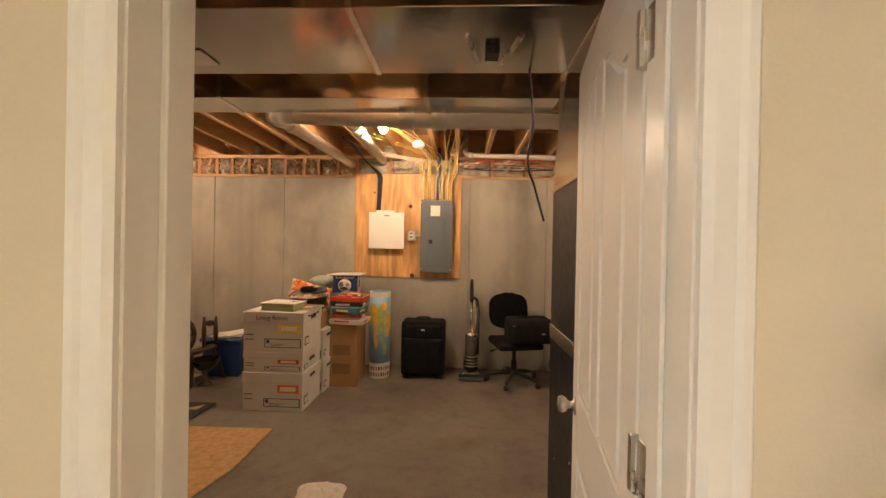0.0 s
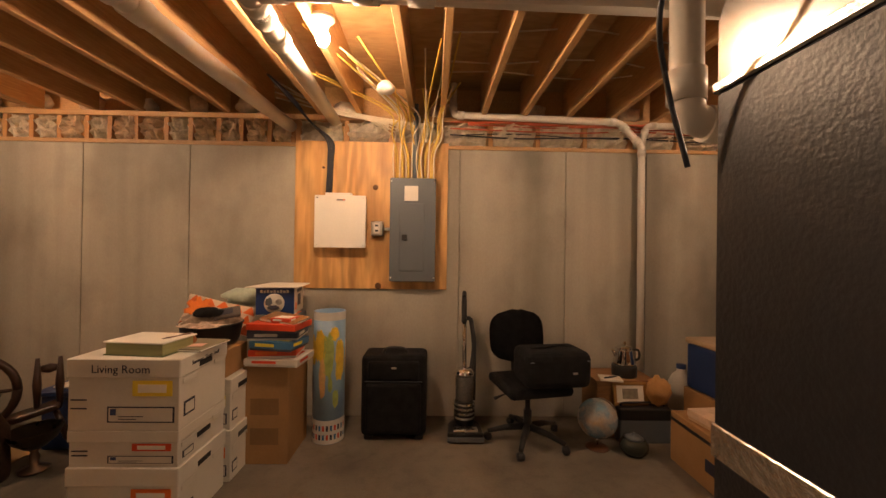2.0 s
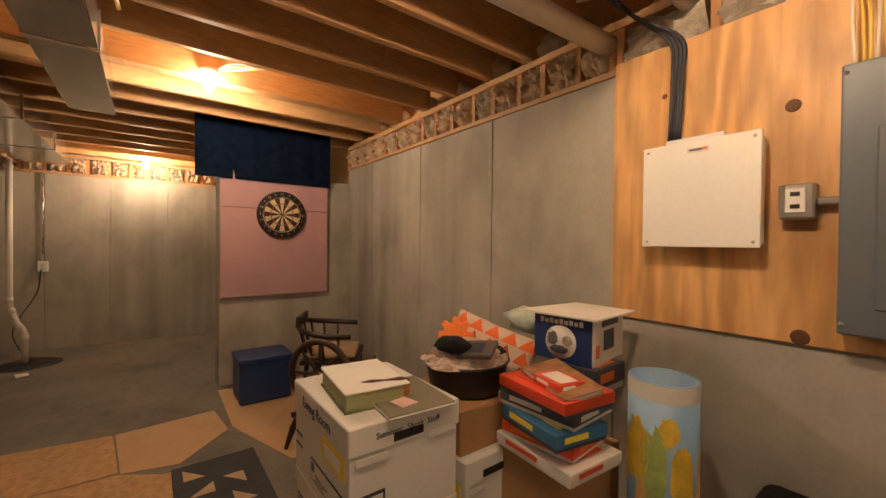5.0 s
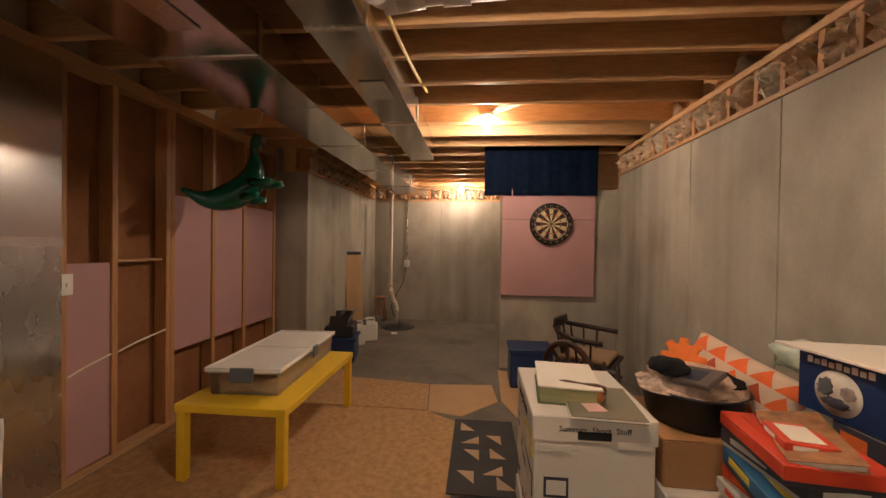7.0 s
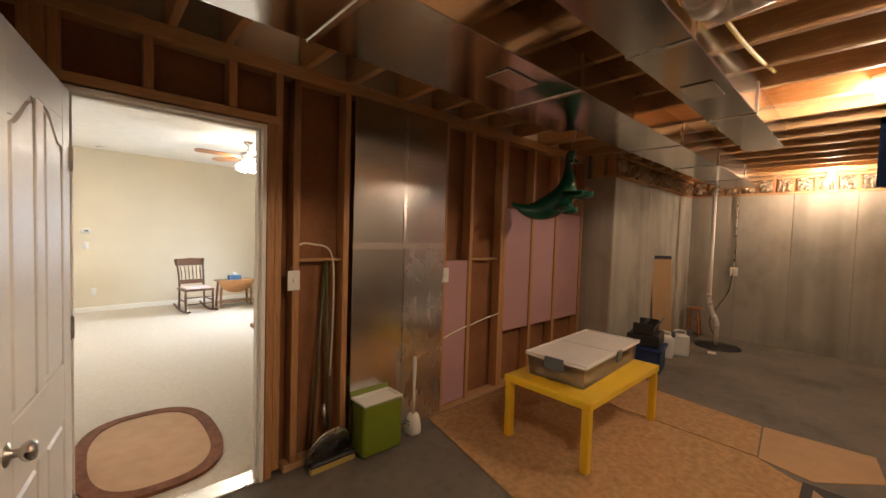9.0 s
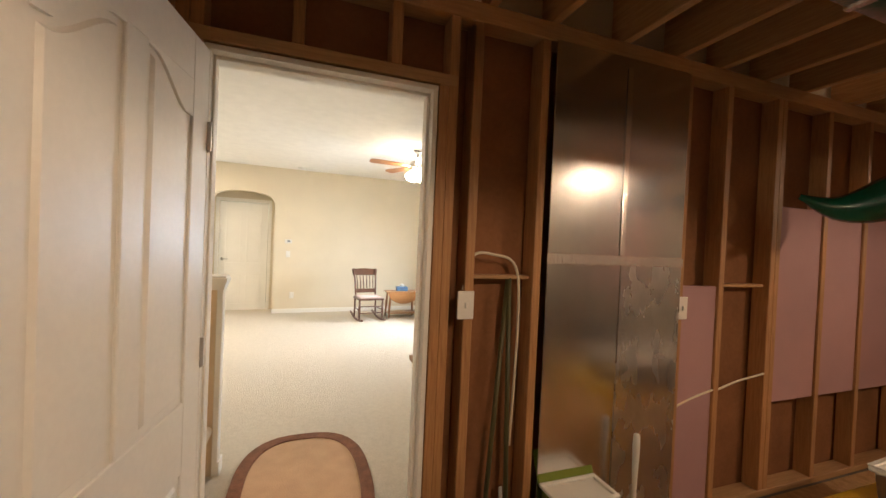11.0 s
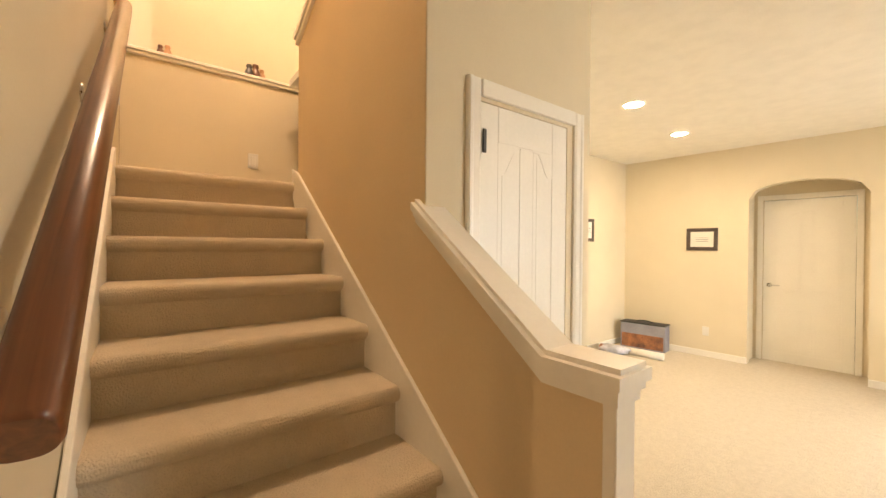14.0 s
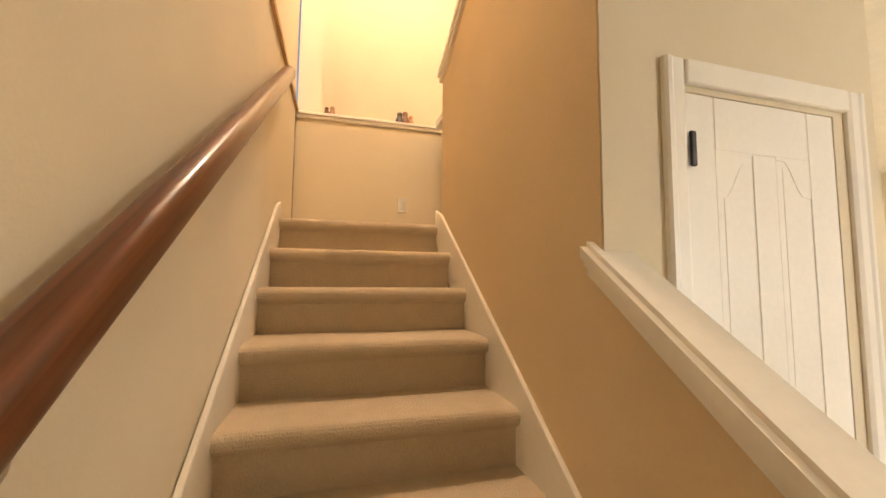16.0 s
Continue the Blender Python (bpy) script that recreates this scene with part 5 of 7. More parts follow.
def file_box(m, w, d, h, label, group, band=YELLOWLABEL, words=""):
    """A white lidded file box: front faces -y, handle hole in the end that faces +x."""
    t = thing("file_box", m, label, "storage box", group)
    part("body", box(0.006, w - 0.006, 0.006, d - 0.006, 0, h - 0.012, 0.003), CARDWHITE, t)
    lh = min(0.085, h * 0.32)
    lid = part("lid", box(0, w, 0, d, h - lh, h, 0.004), CARDWHITE, t)
    # a black slab on the end gives the hand hole's shade; nothing is cut
    part("handle_hole", box(w - 0.004, w + 0.002, d * 0.5 - 0.055, d * 0.5 + 0.055, h - lh - 0.045 if h < 0.2 else h - 0.075, h - lh - 0.018 if h < 0.2 else h - 0.045, 0.003), BLACK, t, "hand hole, its shade a flat black patch")
    part("lid_tab", box(w + 0.0005, w + 0.003, d * 0.68, d * 0.95, h - lh - 0.012, h - lh + 0.012, 0.002), CARDWHITE, t)
    part("lid_tab", box(w + 0.0005, w + 0.003, d * 0.05, d * 0.32, h - lh - 0.03, h - lh - 0.006, 0.002), CARDWHITE, t)
    for z in (0.30, 0.42):
        part("side_slot", box(0.02, 0.09, 0.0035, 0.0065, h * z, h * z + 0.006), INK, t)
    bh = h - lh
    lab = part("label_band", box(w * 0.58, w * 0.93, 0.0025, 0.0062, bh * 0.66, bh * 0.95), band, t, "coloured paper label")
    part("label_paper", box(w * 0.63, w * 0.88, 0.001, 0.0030, bh * 0.73, bh * 0.88), PAPER, lab)
    part("form_border", box(w * 0.36, w * 0.95, 0.0038, 0.0061, bh * 0.16, bh * 0.46), INK, t)
    part("form_field", box(w * 0.375, w * 0.935, 0.0025, 0.0050, bh * 0.185, bh * 0.435), CARDWHITE, t)
    part("form_mark", box(w * 0.39, w * 0.44, 0.0012, 0.0032, bh * 0.30, bh * 0.42), BLUEPLASTIC, t)
    for k in range(2):
        part("form_line", box(w * 0.46, w * (0.62 + 0.06 * k), 0.0014, 0.0032, bh * (0.22 + 0.05 * k), bh * (0.235 + 0.05 * k)), INK, t)
    part("end_mark", box(w - 0.0062, w - 0.0035, d * 0.10, d * 0.30, bh * 0.22, bh * 0.50), INK, t)
    part("end_paper", box(w - 0.0052, w - 0.0022, d * 0.12, d * 0.28, bh * 0.26, bh * 0.46), CARDWHITE, t)
    if words:
        text_mesh(words, 0.052, INK, pose(w * 0.48, -0.001, h - lh * 0.55, 90, 0, 0), t, "handwriting")
    return t


BX, BY = -1.040, 3.80
file_box(pose(BX, BY, 0.0), 0.505, 0.40, 0.312, "white cardboard file box with a printed form and orange label", "front file boxes", ORANGE)
file_box(pose(BX + 0.004, BY + 0.003, 0.312), 0.497, 0.395, 0.166, "shallow white cardboard file box with a red label in the stack", "front file boxes", REDINK)
top = file_box(pose(BX + 0.001, BY - 0.002, 0.478), 0.505, 0.40, 0.325, "white cardboard file box lettered Living Room, top of the stack", "front file boxes", YELLOWLABEL, "Living Room")
text_mesh("Summer  Short  Stuff", 0.027, INK, pose(0.507, 0.20, 0.285, 90, 0, 90), top, "handwriting")
file_box(pose(-1.0, 4.215, 0.0), 0.485, 0.27, 0.29, "white cardboard file box behind the front stack", "rear file boxes", ORANGE)
file_box(pose(-1.0, 4.218, 0.29), 0.480, 0.27, 0.285, "white cardboard file box on another behind the stack", "rear file boxes", YELLOWLABEL)
# things on the top box
TZ = 0.803
GREENEDGE = material("green_cloth_binding", (0.10, 0.13, 0.05), 0.7, bump=0.1)
t = thing("photo_album", pose(-0.93, 3.86, TZ, 0, 0, -6), "thick green album with a cream cover", "album")
part("back_cover", box(0, 0.30, 0, 0.22, 0, 0.005, 0.002), GREENEDGE, t)
part("page_block", box(0.008, 0.292, 0.006, 0.212, 0.005, 0.058, 0.002), material("album_pages", (0.30, 0.30, 0.14), 0.8, fine=200, bump=0.3, stretch=(1, 1, 12)), t)
part("cover", box(0, 0.30, 0, 0.22, 0.058, 0.065, 0.002), PAPER, t)
t = thing("grey_folder", pose(-0.80, 3.94, TZ, 0, 0, -4), "flat grey-green portfolio lying on the box", "folder")
part("cover", box(0, 0.285, 0, 0.235, 0.0, 0.014, 0.003), material("portfolio_cover", (0.20, 0.18, 0.12), 0.7, bump=0.1), t)
part("edge", box(0.002, 0.288, -0.002, 0.237, 0.004, 0.009, 0.001), PAPER, t)
solo("note_paper", prism([(-0.035, -0.03), (0.03, -0.035), (0.035, 0.03), (-0.03, 0.028)], "z", 0, 0.0015), material("pink_note", (0.75, 0.50, 0.46), 0.85, bump=0), pose(-0.585, 4.01, TZ + 0.0145, 0, 0, 12), "small pink note paper", "note")
DARKWOOD = wood("dark_turned_wood", (0.13, 0.05, 0.02), (0.06, 0.022, 0.01), axis="x", rough=0.35)
t = thing("toy_cannon", pose(-0.67, 3.99, TZ + 0.0145, 0, 0, 70), "small dark wooden toy with round wheels", "toy")
part("body", turned(lathe([(0.0, -0.09), (0.014, -0.088), (0.020, -0.05), (0.017, 0.0), (0.022, 0.05), (0.016, 0.08), (0.0, 0.084)], steps=14), pose(0, 0, 0.036, 0, 90)), DARKWOOD, t)
for x, y in ((-0.06, -0.03), (-0.06, 0.03), (0.055, -0.03), (0.055, 0.03)):
    part("wheel", turned(lathe([(0.0, -0.005), (0.020, -0.005), (0.022, 0.0), (0.020, 0.005), (0.0, 0.005)], steps=14), pose(x, y, 0.022, 90)), material("toy_wheel_wood", (0.36, 0.12, 0.03), 0.5), t)

t = thing("brown_carton", pose(-0.545, 4.40, 0), "tall brown cardboard carton, taped shut", "carton")
part("body", box(0, 0.275, 0, 0.36, 0, 0.60, 0.004), CARDBROWN, t)
part("flap_edge", box(0.135, 0.140, 0.0, 0.36, 0.600, 0.602), INK, t)
for z in (0.12, 0.30):
    part("printed_mark", box(0.05, 0.22, -0.002, 0.002, z, z + 0.10), material("carton_print", (0.22, 0.12, 0.05), 0.85, bump=0), t)
t = thing("small_carton", pose(-0.94, 4.225, 0.576), "brown cardboard carton under the black tub", "carton")
part("body", box(0, 0.38, 0, 0.26, 0, 0.155, 0.004), CARDBROWN, t)
part("flap", box(0.0, 0.38, 0.0, 0.128, 0.155, 0.159, 0.001), CARDBROWN, t)


def game_box(m, w, d, h, lid, side, label, stripe=None):
    t = thing("board_game", m, label, "board game", "board games")
    part("tray", box(0.003, w - 0.003, 0.003, d - 0.003, 0, h * 0.6, 0.002), side, t)
    part("lid", box(0, w, 0, d, h * 0.25, h, 0.002), lid, t)
    for s in (0, 1):
        part("title_bar", box(w * 0.15, w * 0.6, (-0.001 if s == 0 else d - 0.001), (0.001 if s == 0 else d + 0.001), h * 0.45, h * 0.8), stripe or PAPER, t)
    part("title_bar", box(w - 0.001, w + 0.001, d * 0.15, d * 0.6, h * 0.45, h * 0.8), stripe or PAPER, t)
    part("cover_picture", box(w * 0.12, w * 0.88, d * 0.18, d * 0.82, h, h + 0.0012), stripe or PAPER, t)
    return t


GX, GY = -0.53, 4.37
z = 0.602
BLUEPRINT = material("blue_print", (0.03, 0.13, 0.26), 0.5, bump=0)
DARKPRINT = material("dark_print", (0.05, 0.05, 0.07), 0.5, bump=0)
for w, d, h, lid, side, r, lab, st in ((0.33, 0.26, 0.045, CARDWHITE, CARDWHITE, -4, "flat white board game box with red print", REDINK), (0.28, 0.24, 0.05, REDINK, CARDWHITE, 6, "flat red board game box", ORANGE),
                                     (0.27, 0.22, 0.055, BLUEPRINT, DARKPRINT, -10, "blue board game box with a yellow patch", YELLOWLABEL), (0.30, 0.24, 0.05, DARKPRINT, CARDWHITE, 3, "dark board game box with pale lettering", PAPER),
                                     (0.31, 0.23, 0.05, REDINK, DARKPRINT, -7, "red board game box lying on the pile", REDINK)):
    game_box(pose(GX + (0.275 - w) / 2 + 0.03, GY, z, 0, 0, r), w, d, h, lid, side, lab, st)
    z += h + 0.0015
game_box(pose(-0.385, 4.40, z, 0, 0, -14), 0.13, 0.11, 0.03, REDINK, REDINK, "small red card game box", PAPER)
t = thing("picture_book", pose(-0.47, 4.44, z + 0.005, 9, 4, -20), "glossy book slanting on the games", "book")
part("page_block", box(0.003, 0.26, 0.003, 0.14, 0.002, 0.016), PAPER, t)
part("cover", boxes([(0, 0.265, 0, 0.145, 0.0, 0.002), (0, 0.265, 0, 0.145, 0.016, 0.018), (0, 0.003, 0, 0.145, 0.0, 0.018)]), material("glossy_brown_cover", (0.30, 0.15, 0.07), 0.15, var=0.3, scale=20, bump=0), t)
for nm, x, y, h in (("spare_game", -0.49, 4.67, 0.10),):
    game_box(pose(x, y, z - 0.10, 0, 0, 2), 0.17, 0.22, 0.10, DARKPRINT, CARDWHITE, "dark board game box at the back of the pile", ORANGE)
t = thing("toy_box", pose(-0.59, 4.652, z + 0.002, 0, 0, 8), "blue and white toy carton with a round helmet picture", "toy box")
part("body", box(0, 0.25, 0, 0.30, 0, 0.185, 0.003), CARDWHITE, t)
part("front_print", box(0.002, 0.248, -0.002, 0.001, 0.003, 0.182), BLUEPLASTIC, t, "dark blue printed front")
part("picture", turned(lathe([(0.0, 0.002), (0.066, 0.002), (0.066, 0.0)], steps=28), pose(0.12, -0.002, 0.080, 90)), material("pale_picture", (0.62, 0.58, 0.50), 0.5, var=0.2, scale=30, bump=0), t, "pale round picture")
for k, (x, z0, w, h) in enumerate(((0.085, 0.062, 0.045, 0.055), (0.115, 0.035, 0.075, 0.030), (0.150, 0.068, 0.040, 0.040))):
    part("figure_print", turned(blob((w, 0.003, h), 3 + k, 0.5, 4), pose(x, -0.004, z0)), (GREYSTEEL, DARKPRINT, material("grey_print", (0.30, 0.27, 0.24), 0.5, var=0.3, scale=40, bump=0))[k], t)
for k in range(9):
    part("title_letter", box(0.03 + 0.021 * k, 0.045 + 0.021 * k, -0.0035, -0.0015, 0.150, 0.150 + 0.020 - 0.004 * (k % 2)), PAPER, t)
for k, (y0, z0, y1, z1, mt) in enumerate(((0.10, 0.05, 0.20, 0.13, DARKPRINT), (0.08, 0.145, 0.24, 0.17, DARKPRINT), (0.03, 0.03, 0.06, 0.08, ORANGE))):
    part("side_print", box(0.2495, 0.2515, y0, y1, z0, z1), mt, t)
part("top_sheet", prism([(-0.06, -0.03), (0.28, -0.04), (0.30, 0.30), (0.02, 0.33)], "z", 0.186, 0.194, 0.001), PAPER, t, "papers lying on the carton")

t = thing("black_tub", pose(-0.735, 4.40, 0.736), "round black tub heaped with clothes and papers", "tub")
part("tub", lathe([(0.0, 0.0), (0.135, 0.0), (0.150, 0.02), (0.168, 0.115), (0.178, 0.125), (0.170, 0.128), (0.160, 0.115), (0.14, 0.02), (0.0, 0.015)], steps=32), BLACK, t)
CLOTHM = material("mixed_cloth", (0.42, 0.31, 0.23), 0.9, var=0.4, scale=14, fine=60, bump=0.5, second=(0.12, 0.09, 0.07))
part("crumpled_cloth", turned(blob((0.31, 0.29, 0.12), 5, 0.35, 4), pose(0, 0, 0.075)), CLOTHM, t, "crumpled beige cloth")
part("draped_cloth", turned(rag(0.172, 3.0), pose(-0.005, 0.0, 0.118)), material("cream_print_cloth", (0.56, 0.44, 0.35), 0.92, var=0.35, scale=26, fine=160, bump=0.5, second=(0.20, 0.13, 0.10), spec=0.1), t, "cream printed cloth hanging over the rim")
part("dark_cloth", turned(rag(0.105, 12.0), pose(0.02, 0.05, 0.150)), BLACKCLOTH, t, "dark folded cloth")
solo("dark_hat", blob((0.15, 0.13, 0.06), 8, 0.3), BLACKCLOTH, pose(-0.70, 4.30, 0.905), "dark knitted cap on the heap", "hat")
t = thing("tape_case", pose(-0.62, 4.36, 0.915, 22, -8, 25), "clear grey plastic case on the heap", "case")
part("case", box(-0.07, 0.07, -0.05, 0.05, 0, 0.02, 0.003), material("smoky_plastic", (0.13, 0.11, 0.10), 0.2, bump=0), t)
part("label", box(-0.03, 0.03, -0.03, 0.03, 0.0195, 0.0212), INK, t)
gear = []
for k in range(8):
    a = k * math.pi / 4
    for da, r in ((-0.30, 0.055), (-0.17, 0.078), (0.17, 0.078), (0.30, 0.055)):
        gear.append((r * math.cos(a + da), r * math.sin(a + da)))
solo("orange_gear", prism(gear, "z", -0.012, 0.012, 0.003), material("orange_foam", (0.80, 0.20, 0.03), 0.7, bump=0.1), pose(-0.82, 4.41, 0.935, 80, 0, 50), "orange gear-shaped toy standing in the heap", "toy")

# pillow with triangle pattern: each triangle is a raised patch of cloth
PIL = material("pillow_cream", (0.66, 0.50, 0.38), 0.9, fine=180, bump=0.3)
PA = material("pillow_orange", (0.74, 0.15, 0.035), 0.9, fine=180, bump=0.3)
PB = material("pillow_rust", (0.42, 0.085, 0.03), 0.9, fine=180, bump=0.3)
t = thing("pillow", pose(-0.935, 4.39, 0.875, -22, 17, 26), "orange and cream cushion patterned with triangles", "pillow")


def puff(u, v, s):
    """A point of the cushion's face: u, v from 0 to 1."""
    e = max(0.0, (1 - abs(2 * u - 1) ** 2.6) * (1 - abs(2 * v - 1) ** 2.6))
    pinch = 1 - 0.07 * (1 - abs(2 * v - 1)) 
    return Vector((0.42 * (0.5 + (u - 0.5) * pinch), s * 0.062 * e ** 0.5 + 0.10, 0.20 * (0.5 + (v - 0.5) * (1 - 0.07 * (1 - abs(2 * u - 1))))))


bm = bmesh.new()
for s in (-1, 1):
    g = [[bm.verts.new(puff(i / 20, j / 14, s)) for i in range(21)] for j in range(15)]
    for a, b in zip(g, g[1:]):
        for i in range(20):
            bm.faces.new([a[i], a[i + 1], b[i + 1], b[i]]).smooth = True
bmesh.ops.remove_doubles(bm, verts=bm.verts, dist=0.0008)
bmesh.ops.recalc_face_normals(bm, faces=bm.faces)
part("cushion", bm, PIL, t)
NC, NR = 5, 3
for r in range(NR):
    for c in range(NC):
        bm = bmesh.new()
        u0, u1, v0, v1 = c / NC + 0.006, (c + 1) / NC - 0.006, r / NR + 0.01, (r + 1) / NR - 0.01
        n = 5
        rowsv = []
        for j in range(n + 1):
            v = v0 + (v1 - v0) * j / n
            half = (u1 - u0) / 2 * (1 - j / n)
            um = (u0 + u1) / 2
            rowsv.append([bm.verts.new(puff(um + half * (2 * i / n - 1), v, -1) + Vector((0, -0.0022, 0))) for i in range(n + 1)])
        for a, b in zip(rowsv, rowsv[1:]):
            for i in range(n):
                bm.faces.new([a[i], a[i + 1], b[i + 1], b[i]])
        bmesh.ops.remove_doubles(bm, verts=bm.verts, dist=0.0003)
        part("triangle", bm, PA if r == 2 or (c + r) % 2 else PB, t)
solo("plastic_bag", blob((0.30, 0.16, 0.13), 12, 0.3, 3), material("pale_green_bag", (0.42, 0.50, 0.42), 0.3, var=0.15, scale=12, bump=0.3), pose(-0.73, 4.83, 0.90, 0, 0, 20), "pale green crumpled plastic bag", "bag")

# rolled map
MAPSEA = material("map_sea", (0.22, 0.36, 0.52), 0.45, var=0.06, scale=5, bump=0)
t = thing("map_tube", pose(-0.115, 4.745, 0), "large upright roll printed with a world map", "map roll")
part("roll", lathe([(0.107, 0.0), (0.107, 0.885), (0.097, 0.885), (0.097, 0.80), (0.0, 0.80)], steps=40), MAPSEA, t)
part("top_band", lathe([(0.1078, 0.83), (0.1078, 0.884)], steps=40, close=False), CARDWHITE, t)
part("bottom_band", lathe([(0.1078, 0.002), (0.1078, 0.16)], steps=40, close=False), CARDWHITE, t)
LANDS = [material("map_yellow", (0.66, 0.45, 0.05), 0.5, var=0.2, scale=18, bump=0), material("map_green", (0.34, 0.42, 0.12), 0.5, var=0.2, scale=18, bump=0), material("map_tan", (0.60, 0.36, 0.14), 0.5, var=0.2, scale=18, bump=0)]
for k, (ac, zc, aw, zw) in enumerate(((-1.9, 0.66, 0.42, 0.11), (-1.35, 0.60, 0.32, 0.16), (-1.75, 0.44, 0.22, 0.13), (-2.6, 0.62, 0.4, 0.10), (-1.25, 0.40, 0.14, 0.05), (-2.9, 0.36, 0.22, 0.10), (-0.6, 0.56, 0.35, 0.14), (-0.9, 0.30, 0.2, 0.06), (0.3, 0.55, 0.4, 0.15), (-1.0, 0.74, 0.3, 0.05))):
    pts = [(ac + aw * math.cos(a) * (1 + 0.35 * noise.noise(Vector((math.cos(a) * 2, math.sin(a) * 2, k * 5.0)))), zc + zw * math.sin(a) * (1 + 0.45 * noise.noise(Vector((math.cos(a) * 2, math.sin(a) * 2, k * 5.0 + 2))))) for a in [2 * math.pi * j / 28 for j in range(28)]]
    bm = bmesh.new()
    c = bm.verts.new((0.1086 * math.cos(ac), 0.1086 * math.sin(ac), zc))
    mid = [bm.verts.new((0.1086 * math.cos((a + ac) / 2), 0.1086 * math.sin((a + ac) / 2), (z1 + zc) / 2)) for a, z1 in pts]
    rim = [bm.verts.new((0.1086 * math.cos(a), 0.1086 * math.sin(a), z1)) for a, z1 in pts]
    for j in range(28):
        bm.faces.new([c, mid[j], mid[(j + 1) % 28]])
        bm.faces.new([mid[j], rim[j], rim[(j + 1) % 28], mid[(j + 1) % 28]])
    part("land_area", bm, LANDS[k % 3], t)
for k in range(12):
    for r in range(2):
        a = -2.9 + 0.24 * k
        bm = bmesh.new()
        vs = [bm.verts.new((0.1086 * math.cos(aa), 0.1086 * math.sin(aa), zz)) for aa, zz in ((a, 0.03 + 0.06 * r), (a + 0.13, 0.03 + 0.06 * r), (a + 0.13, 0.065 + 0.06 * r), (a, 0.065 + 0.06 * r))]
        bm.faces.new(vs)
        part("flag", bm, (REDINK, INK, BLUEPRINT)[(k + r) % 3], t)

# suitcase
t = thing("suitcase", pose(0.115, 4.69, 0), "black fabric upright suitcase against the wall", "suitcase")
part("body", box(0, 0.45, 0, 0.26, 0.03, 0.585, 0.035, 3), BLACKCLOTH, t)
part("front_pocket", box(0.035, 0.415, -0.025, 0.03, 0.06, 0.40, 0.02, 2), BLACKCLOTH, t)
part("upper_pocket", box(0.05, 0.40, -0.018, 0.03, 0.42, 0.55, 0.014, 2), BLACKCLOTH, t)
part("handle", tube(curve_pts([(0.14, 0.10, 0.575), (0.16, 0.09, 0.612), (0.225, 0.09, 0.622), (0.29, 0.09, 0.612), (0.31, 0.10, 0.575)], 4), 0.011, 8), BLACK, t)
part("zipper", tube([(0.03, -0.004, 0.41), (0.42, -0.004, 0.41)], 0.004, 6), GREYSTEEL, t)
part("badge", box(0.21, 0.245, -0.022, -0.016, 0.50, 0.512, 0.002), STEEL, t, "small metal badge")
for x in (0.05, 0.40):
    part("foot", box(x - 0.03, x + 0.03, 0.02, 0.20, 0, 0.035, 0.008), BLACK, t)

# upright vacuum cleaner
t = thing("vacuum_cleaner", pose(0.838, 4.745, 0), "black and silver upright vacuum cleaner", "vacuum cleaner")
part("head", prism([(-0.125, -0.09), (0.125, -0.09), (0.115, 0.08), (0.07, 0.14), (-0.07, 0.14), (-0.115, 0.08)], "z", 0.01, 0.075, 0.01), BLACK, t)
part("head_window", box(-0.085, 0.085, -0.085, -0.02, 0.074, 0.088, 0.006), STEEL, t, "silver trim on the head")
part("bumper", box(-0.126, 0.126, -0.096, -0.086, 0.012, 0.045, 0.003), GREYSTEEL, t)
part("lower_body", turned(lathe([(0.06, 0.06), (0.075, 0.10), (0.072, 0.20), (0.066, 0.24)], steps=20), pose(0, 0.07, 0)), BLACK, t)
for k in range(4):
    part("silver_band", turned(lathe([(0.074, 0.12 + 0.032 * k), (0.0765, 0.125 + 0.032 * k), (0.074, 0.135 + 0.032 * k)], steps=20, close=False), pose(0, 0.07, 0)), STEEL, t)
part("dust_cup", turned(lathe([(0.062, 0.24), (0.064, 0.25), (0.066, 0.41), (0.06, 0.42)], steps=20), pose(0, 0.075, 0)), material("smoked_cup", (0.09, 0.085, 0.08), 0.12, var=0.3, bump=0, coat=0.4), t)
part("cup_lid", turned(lathe([(0.066, 0.42), (0.070, 0.435), (0.05, 0.465), (0.03, 0.475), (0.0, 0.476)], steps=20), pose(0, 0.075, 0)), CHROME, t, "shiny chrome cup lid")
part("wand", tube([(0, 0.10, 0.44), (0.0, 0.17, 0.80)], 0.017, 10), CHROME, t)
part("grip", tube(curve_pts([(0.0, 0.165, 0.78), (0.0, 0.185, 0.88), (0.0, 0.20, 0.97), (0.0, 0.185, 1.0), (0.0, 0.16, 0.975)], 5), [0.021, 0.022, 0.02, 0.02, 0.02, 0.02, 0.02, 0.02, 0.02, 0.018, 0.018, 0.018, 0.016, 0.016, 0.016, 0.016, 0.016, 0.015, 0.014, 0.014, 0.013], 10), BLACK, t)
part("hose", tube(curve_pts([(0.05, 0.12, 0.42), (0.075, 0.16, 0.62), (0.05, 0.18, 0.80), (0.075, 0.17, 0.60), (0.07, 0.12, 0.22)], 6), 0.017, 8), RUBBER, t)
part("hook", box(0.015, 0.045, 0.13, 0.16, 0.80, 0.83, 0.006), BLACK, t)

